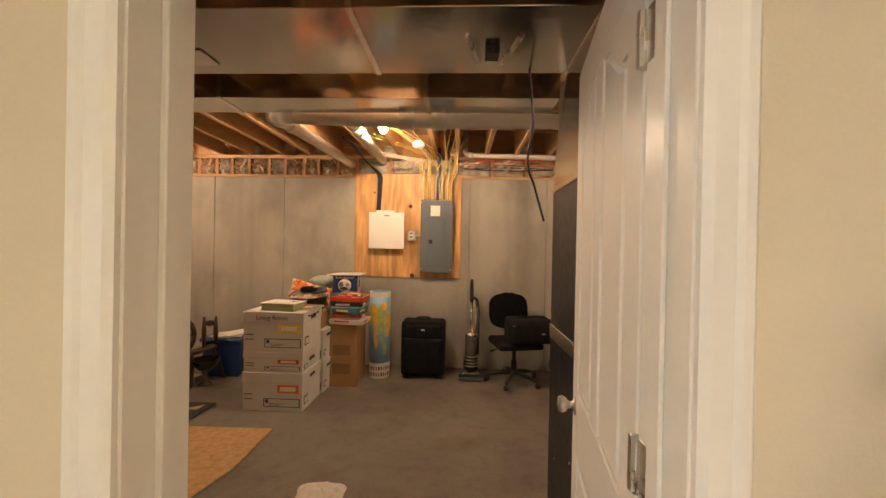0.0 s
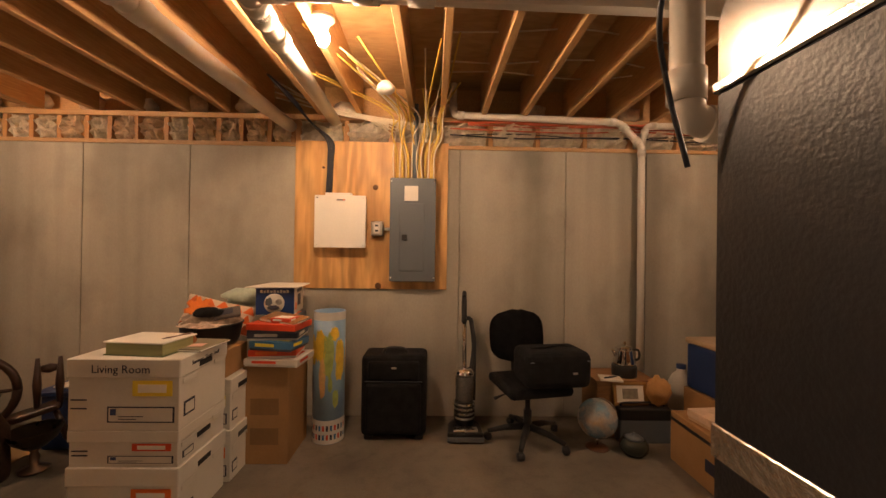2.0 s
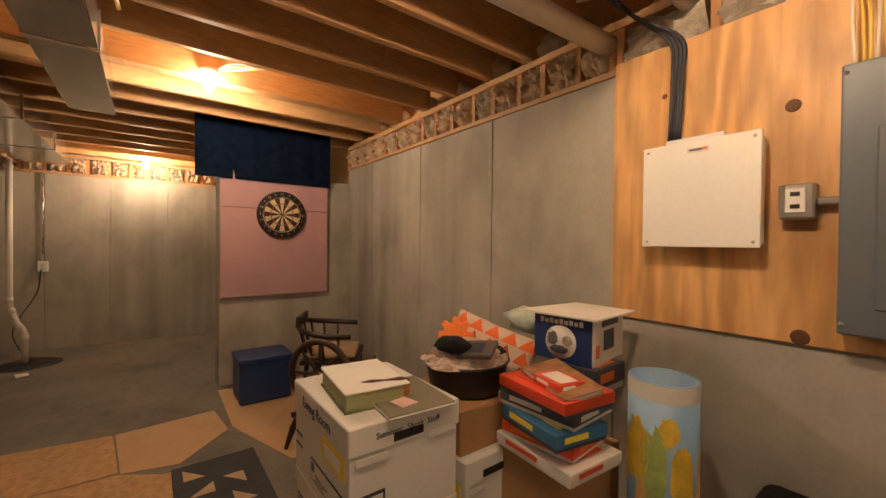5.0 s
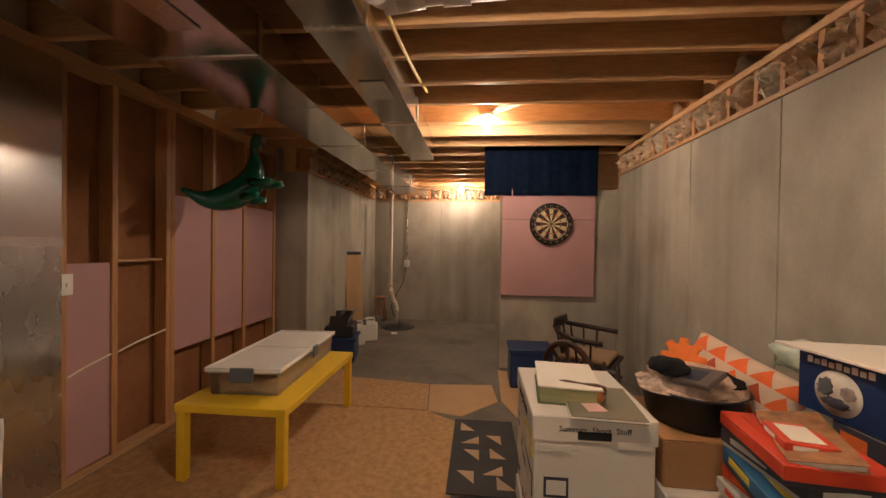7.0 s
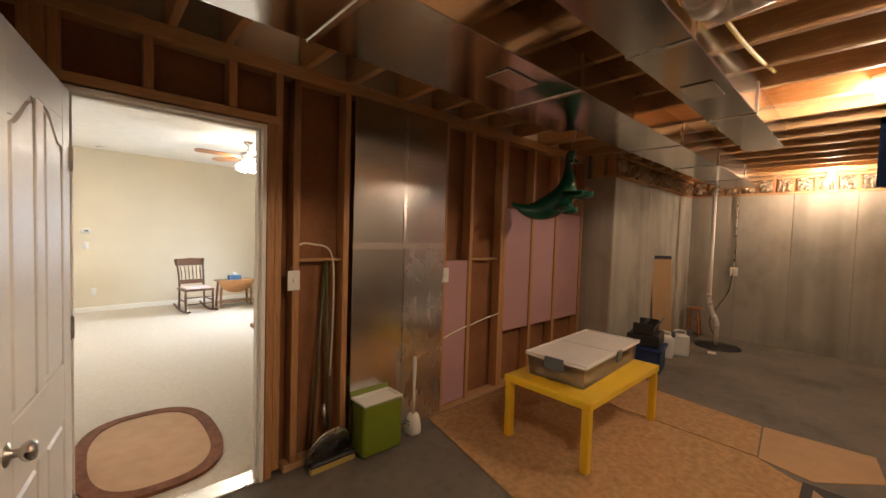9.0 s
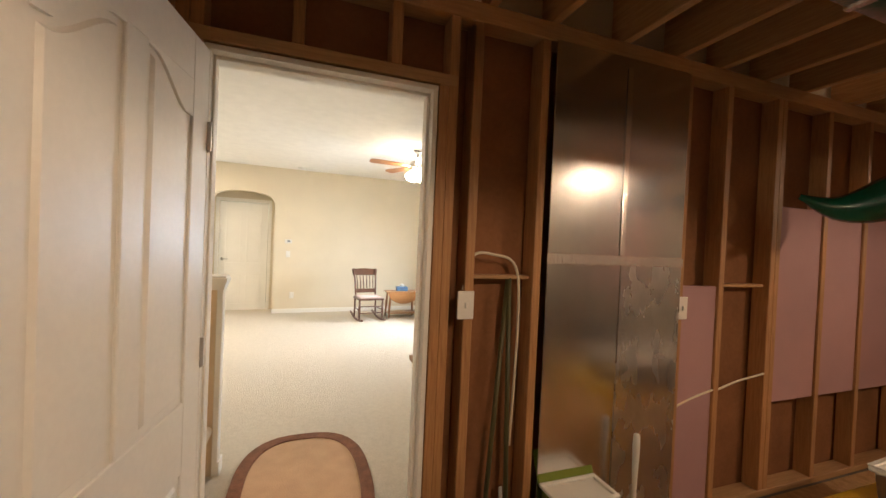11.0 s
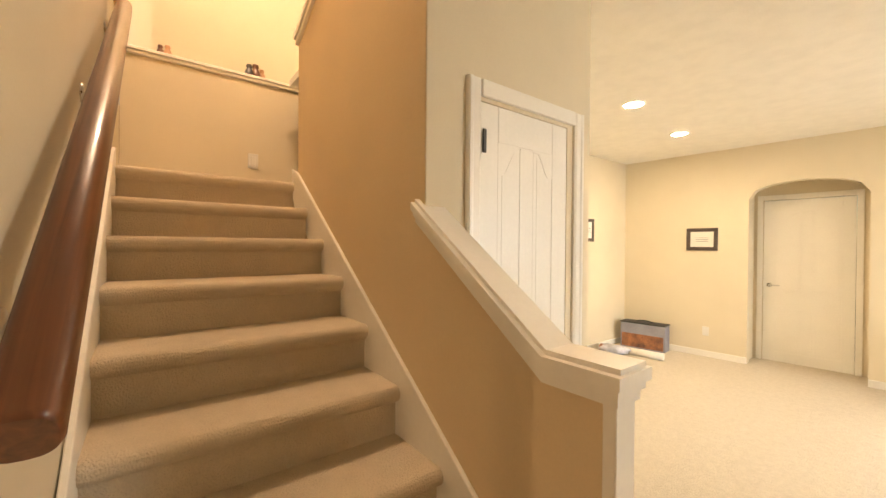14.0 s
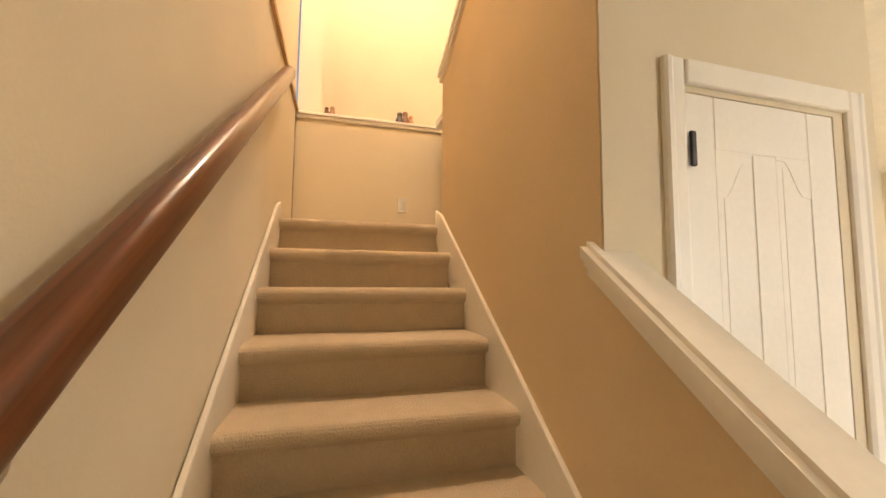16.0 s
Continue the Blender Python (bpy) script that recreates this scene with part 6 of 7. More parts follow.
# office chair with a bag on its seat
t = thing("office_chair", pose(1.27, 4.70, 0, 0, 0, 12), "black swivel office chair on castors", "office chair")
bm = bmesh.new()
n = 12
g = []
for j in range(n + 1):
    v = j / n
    z = 0.50 + 0.385 * v
    half = 0.215 * (1 - abs(2 * v - 1) ** 3.6) ** 0.5 if 0 < j < n else 0.03
    g.append([bm.verts.new((half * (2 * i / n - 1), 0.17 + 0.05 * v - 0.05 * (1 - (2 * i / n - 1) ** 2), z)) for i in range(n + 1)])
for a, b in zip(g, g[1:]):
    for i in range(n):
        bm.faces.new([a[i], a[i + 1], b[i + 1], b[i]]).smooth = True
bmesh.ops.solidify(bm, geom=list(bm.faces), thickness=0.05)
part("backrest", bm, BLACKCLOTH, t)
part("seat", box(-0.225, 0.225, -0.23, 0.20, 0.37, 0.44, 0.032, 3), BLACKCLOTH, t)
part("back_support", tube(curve_pts([(0, 0.05, 0.37), (0, 0.22, 0.38), (0, 0.255, 0.50), (0, 0.225, 0.70)], 4), 0.018, 8), BLACK, t)
part("gas_lift", lathe([(0.028, 0.08), (0.028, 0.22), (0.018, 0.22), (0.018, 0.37)], steps=16), BLACK, t)
part("control_lever", tube([(-0.05, 0, 0.36), (-0.20, -0.03, 0.345), (-0.26, -0.04, 0.33)], [0.006, 0.006, 0.012], 8), BLACK, t)
for k in range(5):
    a = math.radians(72 * k + 20)
    c, s = math.cos(a), math.sin(a)
    part("leg", tube([(0.02 * c, 0.02 * s, 0.105), (0.16 * c, 0.16 * s, 0.09), (0.275 * c, 0.275 * s, 0.062)], [0.026, 0.021, 0.015], 8), BLACK, t)
    w = part("castor", turned(lathe([(0.0, -0.022), (0.022, -0.022), (0.027, -0.012), (0.027, 0.012), (0.022, 0.022), (0.0, 0.022)], steps=14), pose(0.275 * c, 0.275 * s, 0.027, 90, 0, 72 * k + 50)), BLACK, t)
t = thing("soft_bag", pose(1.395, 4.59, 0.441, 0, 0, 8), "black soft carrying bag on the chair's seat", "bag")
part("body", box(-0.22, 0.22, -0.15, 0.15, 0, 0.235, 0.05, 3), BLACKCLOTH, t)
part("zipper", tube([(-0.20, -0.145, 0.18), (0.20, -0.145, 0.18)], 0.004, 6), GREYSTEEL, t)
part("badge", box(0.08, 0.11, -0.156, -0.149, 0.10, 0.112), STEEL, t)
part("strap", tube(curve_pts([(-0.15, 0.0, 0.23), (-0.05, -0.03, 0.245), (0.08, 0.02, 0.245), (0.17, 0.0, 0.23)], 4), 0.008, 6), BLACKCLOTH, t)

# globe
t = thing("desk_globe", pose(1.725, 4.62, 0), "small blue desk globe leaning on its stand", "globe")
part("base", lathe([(0.0, 0.02), (0.05, 0.018), (0.075, 0.006), (0.078, 0.0)], steps=20), DARKWOOD, t)
part("stem", tube([(0, 0, 0.015), (0, 0, 0.06)], 0.008, 8), STEEL, t)
bm = bmesh.new()
bmesh.ops.create_uvsphere(bm, u_segments=32, v_segments=18, radius=0.128)
for f in bm.faces:
    f.smooth = True
part("ball", turned(bm, pose(0, 0, 0.195)), material("globe_print", (0.13, 0.24, 0.32), 0.28, var=0.33, scale=9, bump=0, second=(0.52, 0.30, 0.12)), t)
arc = [(0.137 * math.cos(a), 0, 0.195 + 0.137 * math.sin(a)) for a in [math.radians(-90 + 15 * k) for k in range(13)]]
part("meridian", tube(arc, 0.004, 6), STEEL, t)

# crate corner: percolator, frame, radio
WOODBOX = wood("wooden_crate", (0.30, 0.15, 0.06), (0.20, 0.09, 0.035), axis="x")
t = thing("wooden_box", pose(1.78, 4.76, 0), "brown wooden box standing by the wall", "wooden box")
for x0, x1, y0, y1, z0, z1 in ((0, 0.42, 0, 0.02, 0, 0.385), (0, 0.42, 0.26, 0.28, 0, 0.385), (0, 0.02, 0.02, 0.26, 0, 0.385), (0.40, 0.42, 0.02, 0.26, 0, 0.385), (-0.01, 0.43, -0.01, 0.29, 0.385, 0.405)):
    part("board", box(x0, x1, y0, y1, z0, z1, 0.003), WOODBOX, t)
t = thing("white_booklet", pose(1.80, 4.74, 0.406, 0, 0, -12), "white booklet with a dark pen on top", "booklet")
part("page_block", box(0, 0.15, 0, 0.12, 0, 0.012, 0.001), PAPER, t)
part("pen", tube([(0.03, 0.02, 0.018), (0.12, 0.08, 0.018)], 0.006, 6), BLACK, t)
t = thing("coffee_percolator", pose(2.03, 4.87, 0.406), "shiny metal coffee percolator with a black base", "percolator")
part("base", lathe([(0.085, 0.0), (0.088, 0.01), (0.088, 0.075), (0.08, 0.085)], steps=20), BLACK, t)
part("pot", lathe([(0.078, 0.085), (0.080, 0.10), (0.062, 0.19), (0.060, 0.20)], steps=24), CHROME, t)
part("lid", lathe([(0.062, 0.20), (0.05, 0.215), (0.02, 0.228), (0.012, 0.232), (0.012, 0.25), (0.0, 0.252)], steps=20), CHROME, t)
part("handle", tube(curve_pts([(0.062, 0, 0.19), (0.105, 0, 0.185), (0.11, 0, 0.13), (0.08, 0, 0.11)], 4), 0.009, 8), BLACK, t)
part("spout", tube([(-0.062, 0, 0.15), (-0.095, 0, 0.195)], [0.016, 0.008], 8), CHROME, t)
t = thing("framed_print", pose(1.885, 4.715, 0.235, -12), "small gilt picture frame with a pale print", "picture frame")
GILT = material("gilt_frame", (0.35, 0.19, 0.06), 0.4, metal=0.3, bump=0.1)
for x0, x1, z0, z1 in ((0, 0.25, 0, 0.028), (0, 0.25, 0.142, 0.17), (0, 0.028, 0.028, 0.142), (0.222, 0.25, 0.028, 0.142)):
    part("moulding", box(x0, x1, 0, 0.02, z0, z1, 0.005), GILT, t)
part("mat_board", box(0.028, 0.222, 0.008, 0.014, 0.028, 0.142), PAPER, t)
part("print", box(0.07, 0.18, 0.006, 0.009, 0.05, 0.12), material("dark_print_picture", (0.22, 0.20, 0.15), 0.6, var=0.4, scale=30, bump=0), t)
t = thing("black_radio", pose(1.90, 4.66, 0), "black and grey portable stereo on the floor", "stereo")
part("body", box(0, 0.36, 0, 0.09, 0, 0.235, 0.012, 2), GREYSTEEL, t)
part("top_panel", box(-0.003, 0.363, -0.004, 0.10, 0.16, 0.243, 0.01, 2), BLACK, t)
part("handle", tube(curve_pts([(0.03, 0.05, 0.24), (0.05, 0.05, 0.265), (0.31, 0.05, 0.265), (0.33, 0.05, 0.24)], 4), 0.008, 8), BLACK, t)
t = thing("dark_pot", pose(1.93, 4.53, 0), "small dark round pot on the floor", "pot")
part("pot", lathe([(0.0, 0.0), (0.06, 0.0), (0.085, 0.03), (0.09, 0.07), (0.07, 0.10), (0.06, 0.105), (0.0, 0.10)], steps=20), material("dark_glaze", (0.03, 0.035, 0.03), 0.2, bump=0.02), t)
part("lid", lathe([(0.062, 0.106), (0.04, 0.12), (0.012, 0.126), (0.010, 0.14), (0.0, 0.142)], steps=16), GREYSTEEL, t)
solo("paper_bag", blob((0.16, 0.13, 0.20), 21, 0.3, 3), material("brown_paper_bag", (0.42, 0.22, 0.08), 0.8, bump=0.3), pose(2.20, 4.72, 0.245), "crumpled brown paper bag on the stereo", "bag")
t = thing("brown_moving_box", pose(2.14, 3.86, 0, 0, 0, 0), "open brown moving carton with dark printing", "carton")
part("body", box(0, 0.62, 0, 0.62, 0, 0.31, 0.004), CARDBROWN, t)
part("tape_band", box(-0.002, 0.622, -0.002, 0.622, 0.255, 0.275), BLACK, t)
part("side_print", box(-0.002, 0.002, 0.10, 0.30, 0.10, 0.17), INK, t)
t = thing("flat_game", pose(2.20, 4.02, 0.311, 0, 0, 6), "pale flat game box on the moving carton", "board game")
part("tray", box(0, 0.46, 0, 0.33, 0, 0.05, 0.003), material("pale_pine_print", (0.52, 0.34, 0.20), 0.6, bump=0), t)
part("cover", box(-0.004, 0.464, -0.004, 0.334, 0.02, 0.062, 0.003), material("pale_cover_print", (0.56, 0.40, 0.28), 0.5, var=0.2, scale=12, bump=0), t)
t = thing("blue_cooler", pose(2.42, 4.38, 0, 0, 0, 4), "dark blue cooler chest with a pale lid", "cooler")
part("chest", box(0, 0.52, 0, 0.34, 0.38, 0.69, 0.02, 2), BLUEPLASTIC, t)
part("lid", box(-0.008, 0.528, -0.008, 0.348, 0.69, 0.73, 0.014, 2), material("tan_lid", (0.36, 0.25, 0.16), 0.5, bump=0.02), t)
part("carton_under", box(-0.01, 0.53, -0.01, 0.35, 0.0, 0.378, 0.004), CARDBROWN, t, "brown carton serving as a stand")
t = thing("blue_helmet", pose(2.72, 4.50, 0.731), "shiny dark blue plastic tray shell on the cooler", "plastic shell")
part("shell", lathe([(0.0, 0.07), (0.10, 0.065), (0.16, 0.045), (0.19, 0.015), (0.195, 0.0)], steps=24), material("shiny_blue", (0.02, 0.05, 0.14), 0.12, bump=0), t)
t = thing("plastic_jug", pose(2.44, 4.84, 0), "clear white plastic jug behind the cartons", "jug")
part("jug", lathe([(0.0, 0), (0.08, 0), (0.085, 0.02), (0.085, 0.36), (0.06, 0.42), (0.03, 0.45), (0.03, 0.48), (0.0, 0.48)], steps=18), material("milky_plastic", (0.55, 0.53, 0.48), 0.35, bump=0), t)
part("cap", lathe([(0.033, 0.47), (0.033, 0.50), (0.0, 0.50)], steps=14), BLUEPLASTIC, t)

# yellow bench and its plastic tote
t = thing("yellow_table", pose(-1.235, 1.94, 0.0), "low bright yellow laminate table on chipboard", "table")
part("tabletop", box(-1.14, 0.0, 0.0, 0.645, 0.405, 0.452, 0.004), YELLOW, t)
leg = part("leg", box(-0.025, 0.025, -0.025, 0.025, 0.011, 0.405, 0.003), YELLOW, t)
leg.matrix_local = pose(-0.032, 0.032, 0)
for x, y in ((-0.032, 0.613), (-1.108, 0.032), (-1.108, 0.613)):
    part_copy(leg, pose(x, y, 0))
t = thing("plastic_tote", pose(-1.36, 2.02, 0.453, 0, 0, 3), "clear plastic storage tote with a frosted lid", "tote")
CLEARP = glass("clear_plastic", (0.93, 0.89, 0.83), 0.30)
FROST = material("frosted_lid", (0.76, 0.73, 0.68), 0.35, var=0.05, bump=0.03)
bm = bmesh.new()
add_prism(bm, [(-0.97, 0.03), (-0.03, 0.03), (-0.03, 0.43), (-0.97, 0.43)], "z", 0.0, 0.006)
for (xa, ya), (xb, yb) in (((-0.97, 0.03), (-0.03, 0.03)), ((-0.03, 0.03), (-0.03, 0.43)), ((-0.03, 0.43), (-0.97, 0.43)), ((-0.97, 0.43), (-0.97, 0.03))):
    mx, my = -0.5, 0.23
    o = lambda x, y, k: (mx + (x - mx) * k, my + (y - my) * k)
    q = [(*o(xa, ya, 1.0), 0.0), (*o(xb, yb, 1.0), 0.0), (*o(xb, yb, 1.045), 0.135), (*o(xa, ya, 1.045), 0.135)]
    bm.faces.new([bm.verts.new(p) for p in q])
part("tub", bm, CLEARP, t, "cloudy clear plastic tub")
part("contents", box(-0.94, -0.06, 0.06, 0.40, 0.008, 0.085, 0.02, 2), material("tote_contents", (0.70, 0.56, 0.40), 0.8, var=0.4, scale=12, bump=0.2), t, "brown papers inside")
lid = part("lid", box(-1.0, 0.0, 0.0, 0.46, 0.135, 0.158, 0.010, 2), FROST, t)
part("lid_rim", boxes([(-1.0, 0.0, 0.0, 0.022, 0.156, 0.165), (-1.0, 0.0, 0.438, 0.46, 0.156, 0.165), (-1.0, -0.978, 0.022, 0.438, 0.156, 0.165), (-0.022, 0.0, 0.022, 0.438, 0.156, 0.165)], 0.003), FROST, lid)
part("lid_fold", box(-0.505, -0.495, 0.03, 0.43, 0.157, 0.163, 0.002), FROST, lid)
for x0, x1, y0, y1 in ((-0.008, 0.012, 0.16, 0.30), (-1.012, -0.992, 0.16, 0.30), (-0.58, -0.50, 0.455, 0.470)):
    part("latch", box(x0, x1, y0, y1, 0.085, 0.168, 0.005), GREYSTEEL, t, "grey plastic latch")

# green bin, brush, dustpan
t = thing("green_bin", pose(-0.455, 1.49, 0), "olive green plastic pedal bin with an open liner", "bin")
part("body", prism([(-0.14, -0.07), (0.14, -0.07), (0.15, 0.09), (-0.15, 0.09)], "z", 0.0, 0.335, 0.012), GREENBIN, t)
part("liner_rim", boxes([(-0.15, 0.15, -0.075, -0.055, 0.335, 0.352), (-0.15, 0.15, 0.075, 0.095, 0.335, 0.352), (-0.15, -0.13, -0.055, 0.075, 0.335, 0.352), (0.13, 0.15, -0.055, 0.075, 0.335, 0.352)], 0.004), PLASTICWHITE, t, "white inner rim")
part("liner", box(-0.13, 0.13, -0.055, 0.075, 0.30, 0.338), PLASTICWHITE, t)
part("lid", turned(box(-0.15, 0.15, 0.0, 0.012, 0.0, 0.14, 0.005), pose(0, -0.08, 0.34, 24)), GREENBIN, t)
t = thing("toilet_brush", pose(-0.765, 1.50, 0.0), "white toilet brush standing in its holder", "toilet brush")
part("holder", lathe([(0.055, 0.0), (0.06, 0.02), (0.05, 0.10), (0.035, 0.135), (0.02, 0.14)], steps=20), PLASTICWHITE, t)
part("handle", lathe([(0.012, 0.13), (0.010, 0.30), (0.016, 0.50), (0.014, 0.55), (0.0, 0.556)], steps=14), PLASTICWHITE, t)
for k in range(3):
    part("slot", box(0.035, 0.052, -0.02, 0.02, 0.05 + 0.022 * k, 0.058 + 0.022 * k), GREYSTEEL, t)
t = thing("dustpan", pose(-0.14, 1.42, 0.0), "chromed metal dustpan leaning in the stud bay", "dustpan")
pan = [(0.135 * math.cos(a), 0.02 + 0.20 * math.sin(a)) for a in [math.pi * k / 10 for k in range(11)]]
part("pan", turned(prism([(-0.14, 0.0), *[(x, y) for x, y in reversed(pan)], (0.14, 0.0)], "z", 0, 0.006, 0.002), pose(0, 0.02, 0.02, 66)), STEEL, t)
part("rim", turned(tube([(x, y, 0.02) for x, y in pan], 0.012, 8), pose(0, 0.02, 0.02, 66)), STEEL, t)
part("handle", tube([(0, -0.03, 0.21), (0.0, -0.05, 0.34)], [0.012, 0.009], 8), STEEL, t)
t = thing("floor_brush", pose(-0.14, 1.50, 0.0), "hand brush with yellow bristles on the floor", "brush")
part("block", box(-0.15, 0.15, -0.02, 0.03, 0.035, 0.06, 0.008), BLACK, t)
part("bristles", box(-0.145, 0.145, -0.015, 0.025, 0.0, 0.036, 0.004), material("straw_bristles", (0.55, 0.42, 0.10), 0.9, fine=240, bump=0.8), t)
for x, y, tip in ((-0.05, 1.335, 0.16), (-0.17, 1.345, -0.04)):
    t = thing("broom_pole", pose(x, y + 0.02, 0.0), "dark wooden pole leaning in the stud bay", "pole", "bay poles")
    part("pole", tube([(0, 0.02, 0.0), (-tip * 0.6, -0.01, 1.25)], 0.011, 8), wood("pole_wood", (0.10, 0.09, 0.03), (0.06, 0.05, 0.02), axis="z"), t)

# far corner: leaning board, stool, tool box, buckets
t = thing("leaning_board", pose(-4.62, SWALL + 0.13, 0.0, 5, 0, -40), "pale wooden shelf board leaning on the wall", "board")
part("board", box(-0.13, 0.13, 0.0, 0.02, 0.0, 1.22, 0.003), HARDBOARD, t)
part("end_cap", box(-0.13, 0.13, -0.003, 0.023, 1.19, 1.235, 0.003), INK, t)
t = thing("wooden_stool", pose(-5.88, 1.92, 0) @ Matrix.Diagonal((0.72, 0.72, 0.72, 1.0)), "small varnished wooden stool", "stool")
STOOLW = wood("stool_wood", (0.42, 0.18, 0.05), (0.30, 0.11, 0.03), axis="z", rough=0.35)
part("seat", lathe([(0.0, 0.60), (0.15, 0.60), (0.16, 0.585), (0.15, 0.565), (0.0, 0.565)], steps=24), STOOLW, t)
for k in range(4):
    a = math.pi / 4 + k * math.pi / 2
    part("leg", tube([(0.09 * math.cos(a), 0.09 * math.sin(a), 0.57), (0.16 * math.cos(a), 0.16 * math.sin(a), 0.0)], 0.015, 8), STOOLW, t)
    b = a + math.pi / 2
    for z in (0.18, 0.34):
        r = 0.16 - 0.07 * z / 0.57
        part("rung", tube([(r * math.cos(a), r * math.sin(a), z), (r * math.cos(b), r * math.sin(b), z)], 0.009, 6), STOOLW, t)
t = thing("tool_tote", pose(-3.62, 2.02, 0, 0, 0, 10), "dark blue plastic bin holding a black tool case", "bin")
part("bin", prism([(-0.20, -0.17), (0.20, -0.17), (0.20, 0.19), (-0.20, 0.19)], "z", 0.0, 0.27, 0.02), BLUEPLASTIC, t)
part("rim", box(-0.22, 0.22, -0.19, 0.21, 0.25, 0.28, 0.008), BLUEPLASTIC, t)
t = thing("tool_case", pose(-3.66, 2.02, 0.281, 0, 0, 10), "open black tool case with a carrying grip", "tool case")
part("tray", box(-0.19, 0.19, -0.16, 0.16, 0, 0.13, 0.015), BLACK, t)
for x in (-0.19, 0.165):
    part("end_panel", box(x, x + 0.025, -0.10, 0.10, 0.13, 0.25, 0.01), BLACK, t)
part("grip", tube([(-0.18, 0, 0.24), (0.18, 0, 0.24)], 0.014, 8), BLACK, t)
part("flap", turned(box(-0.15, 0.15, 0, 0.02, 0, 0.20, 0.005), pose(0, 0.05, 0.13, -30)), GREYSTEEL, t)
for x, y in ((-4.28, 2.02), (-4.52, 2.12)):
    t = thing("white_jug", pose(x, y, 0, 0, 0, 20), "white plastic detergent jug on the slab", "jug", "white jugs")
    part("jug", box(-0.08, 0.08, -0.10, 0.10, 0, 0.27, 0.03, 2), PLASTICWHITE, t)
    part("handle", tube(curve_pts([(0, -0.06, 0.26), (0, -0.05, 0.31), (0, 0.05, 0.31), (0, 0.07, 0.26)], 4), 0.014, 8), PLASTICWHITE, t)
    part("cap", lathe([(0.024, 0.26), (0.024, 0.33), (0.0, 0.33)], (0, 0.09, 0), 14), GREYSTEEL, t)

# inflatable crocodile toy hung from the joists
CROC = material("green_vinyl", (0.004, 0.085, 0.048), 0.18, var=0.15, scale=8, bump=0.02, coat=0.4)
t = thing("inflatable_crocodile", pose(-1.95, 1.85, 1.66), "shiny green inflatable crocodile hanging from the joists", "inflatable toy")
body = curve_pts([(0.19, -0.31, 0.06), (0.08, -0.21, 0.0), (0.0, -0.10, 0.02), (-0.02, 0.04, 0.10), (-0.02, 0.10, 0.22), (0.0, 0.11, 0.36), (0.0, 0.12, 0.46)], 5)
rad = [0.014 + 0.092 * math.sin(math.pi * min(1, k / 30 * 1.15)) ** 1.2 for k in range(len(body))]
rad = [max(0.03, r) if k > 18 else r for k, r in enumerate(rad)]
part("body", tube(body, rad, 14), CROC, t)
part("snout", tube([(0.0, 0.12, 0.40), (0.03, 0.15, 0.48)], [0.042, 0.03], 12), CROC, t)
for x, y, z in ((0.08, 0.12, 0.12), (-0.10, 0.13, 0.12), (0.08, 0.02, 0.02), (-0.10, 0.0, 0.0)):
    part("foot", tube([(x * 0.3, y * 0.5, z + 0.02), (x * 0.7, y + 0.08, z), (x * 0.75, y + 0.16, z + 0.015)], [0.036, 0.030, 0.024], 10), CROC, t)
for s in (-1, 1):
    part("eye", turned(lathe([(0.0, 0.02), (0.018, 0.012), (0.02, 0.0)], steps=10), pose(s * 0.03, 0.155, 0.40, -60)), CROC, t)
part("string", tube([(0.0, 0.12, 0.46), (-0.11, 0.12, TOPP - 1.655)], 0.0015, 4), CABLEW, t)

# heap by the dartboard: spinning wheel, captain's chair, tub, basin
CH = wood("dark_chair_wood", (0.024, 0.010, 0.006), (0.014, 0.006, 0.004), axis="z", rough=0.4)
t = thing("captains_chair", pose(-2.55, 4.55, 0.006, 0, 0, 150), "dark wooden captain's chair with a curved arm rail", "chair")
part("seat", box(-0.24, 0.24, -0.22, 0.22, 0.40, 0.435, 0.015, 2), CH, t)
part("cushion", box(-0.20, 0.20, -0.19, 0.19, 0.436, 0.475, 0.018, 2), material("beige_cushion", (0.30, 0.20, 0.12), 0.9, bump=0.3), t)
for x, y in ((-0.19, -0.17), (0.19, -0.17), (-0.19, 0.17), (0.19, 0.17)):
    part("leg", tube([(x, y, 0.41), (x * 1.1, y * 1.1, 0.2), (x * 1.2, y * 1.2, 0.0)], [0.016, 0.022, 0.014], 8), CH, t)
rail = curve_pts([(-0.27, -0.16, 0.62), (-0.28, 0.05, 0.63), (-0.18, 0.22, 0.66), (0, 0.26, 0.70), (0.18, 0.22, 0.66), (0.28, 0.05, 0.63), (0.27, -0.16, 0.62)], 5)
part("arm_rail", tube(rail, 0.021, 8), CH, t)
part("crest", prism([(-0.17, 0.67), (0.17, 0.67), (0.14, 0.75), (-0.14, 0.75)], "y", 0.235, 0.265, 0.006), CH, t)
for k in range(9):
    p = rail[2 + k * 3]
    part("spindle", tube([(p[0] * 0.8, p[1] * 0.8, 0.43), p], 0.009, 6), CH, t)
SW = wood("spinning_wheel_wood", (0.042, 0.016, 0.008), (0.024, 0.009, 0.005), axis="z", rough=0.4)
t = thing("spinning_wheel", pose(-2.03, 4.25, 0.006, 0, 0, 35), "old dark wooden spinning wheel with spokes", "spinning wheel")
wz, wr = 0.45, 0.22
ringp = [(wr * math.cos(a), 0, wz + wr * math.sin(a)) for a in [2 * math.pi * k / 28 for k in range(29)]]
part("rim", tube(ringp, 0.022, 8), SW, t)
part("hub", turned(lathe([(0.0, -0.05), (0.035, -0.045), (0.04, 0), (0.035, 0.045), (0.0, 0.05)], steps=14), pose(0, 0, wz, 90)), SW, t)
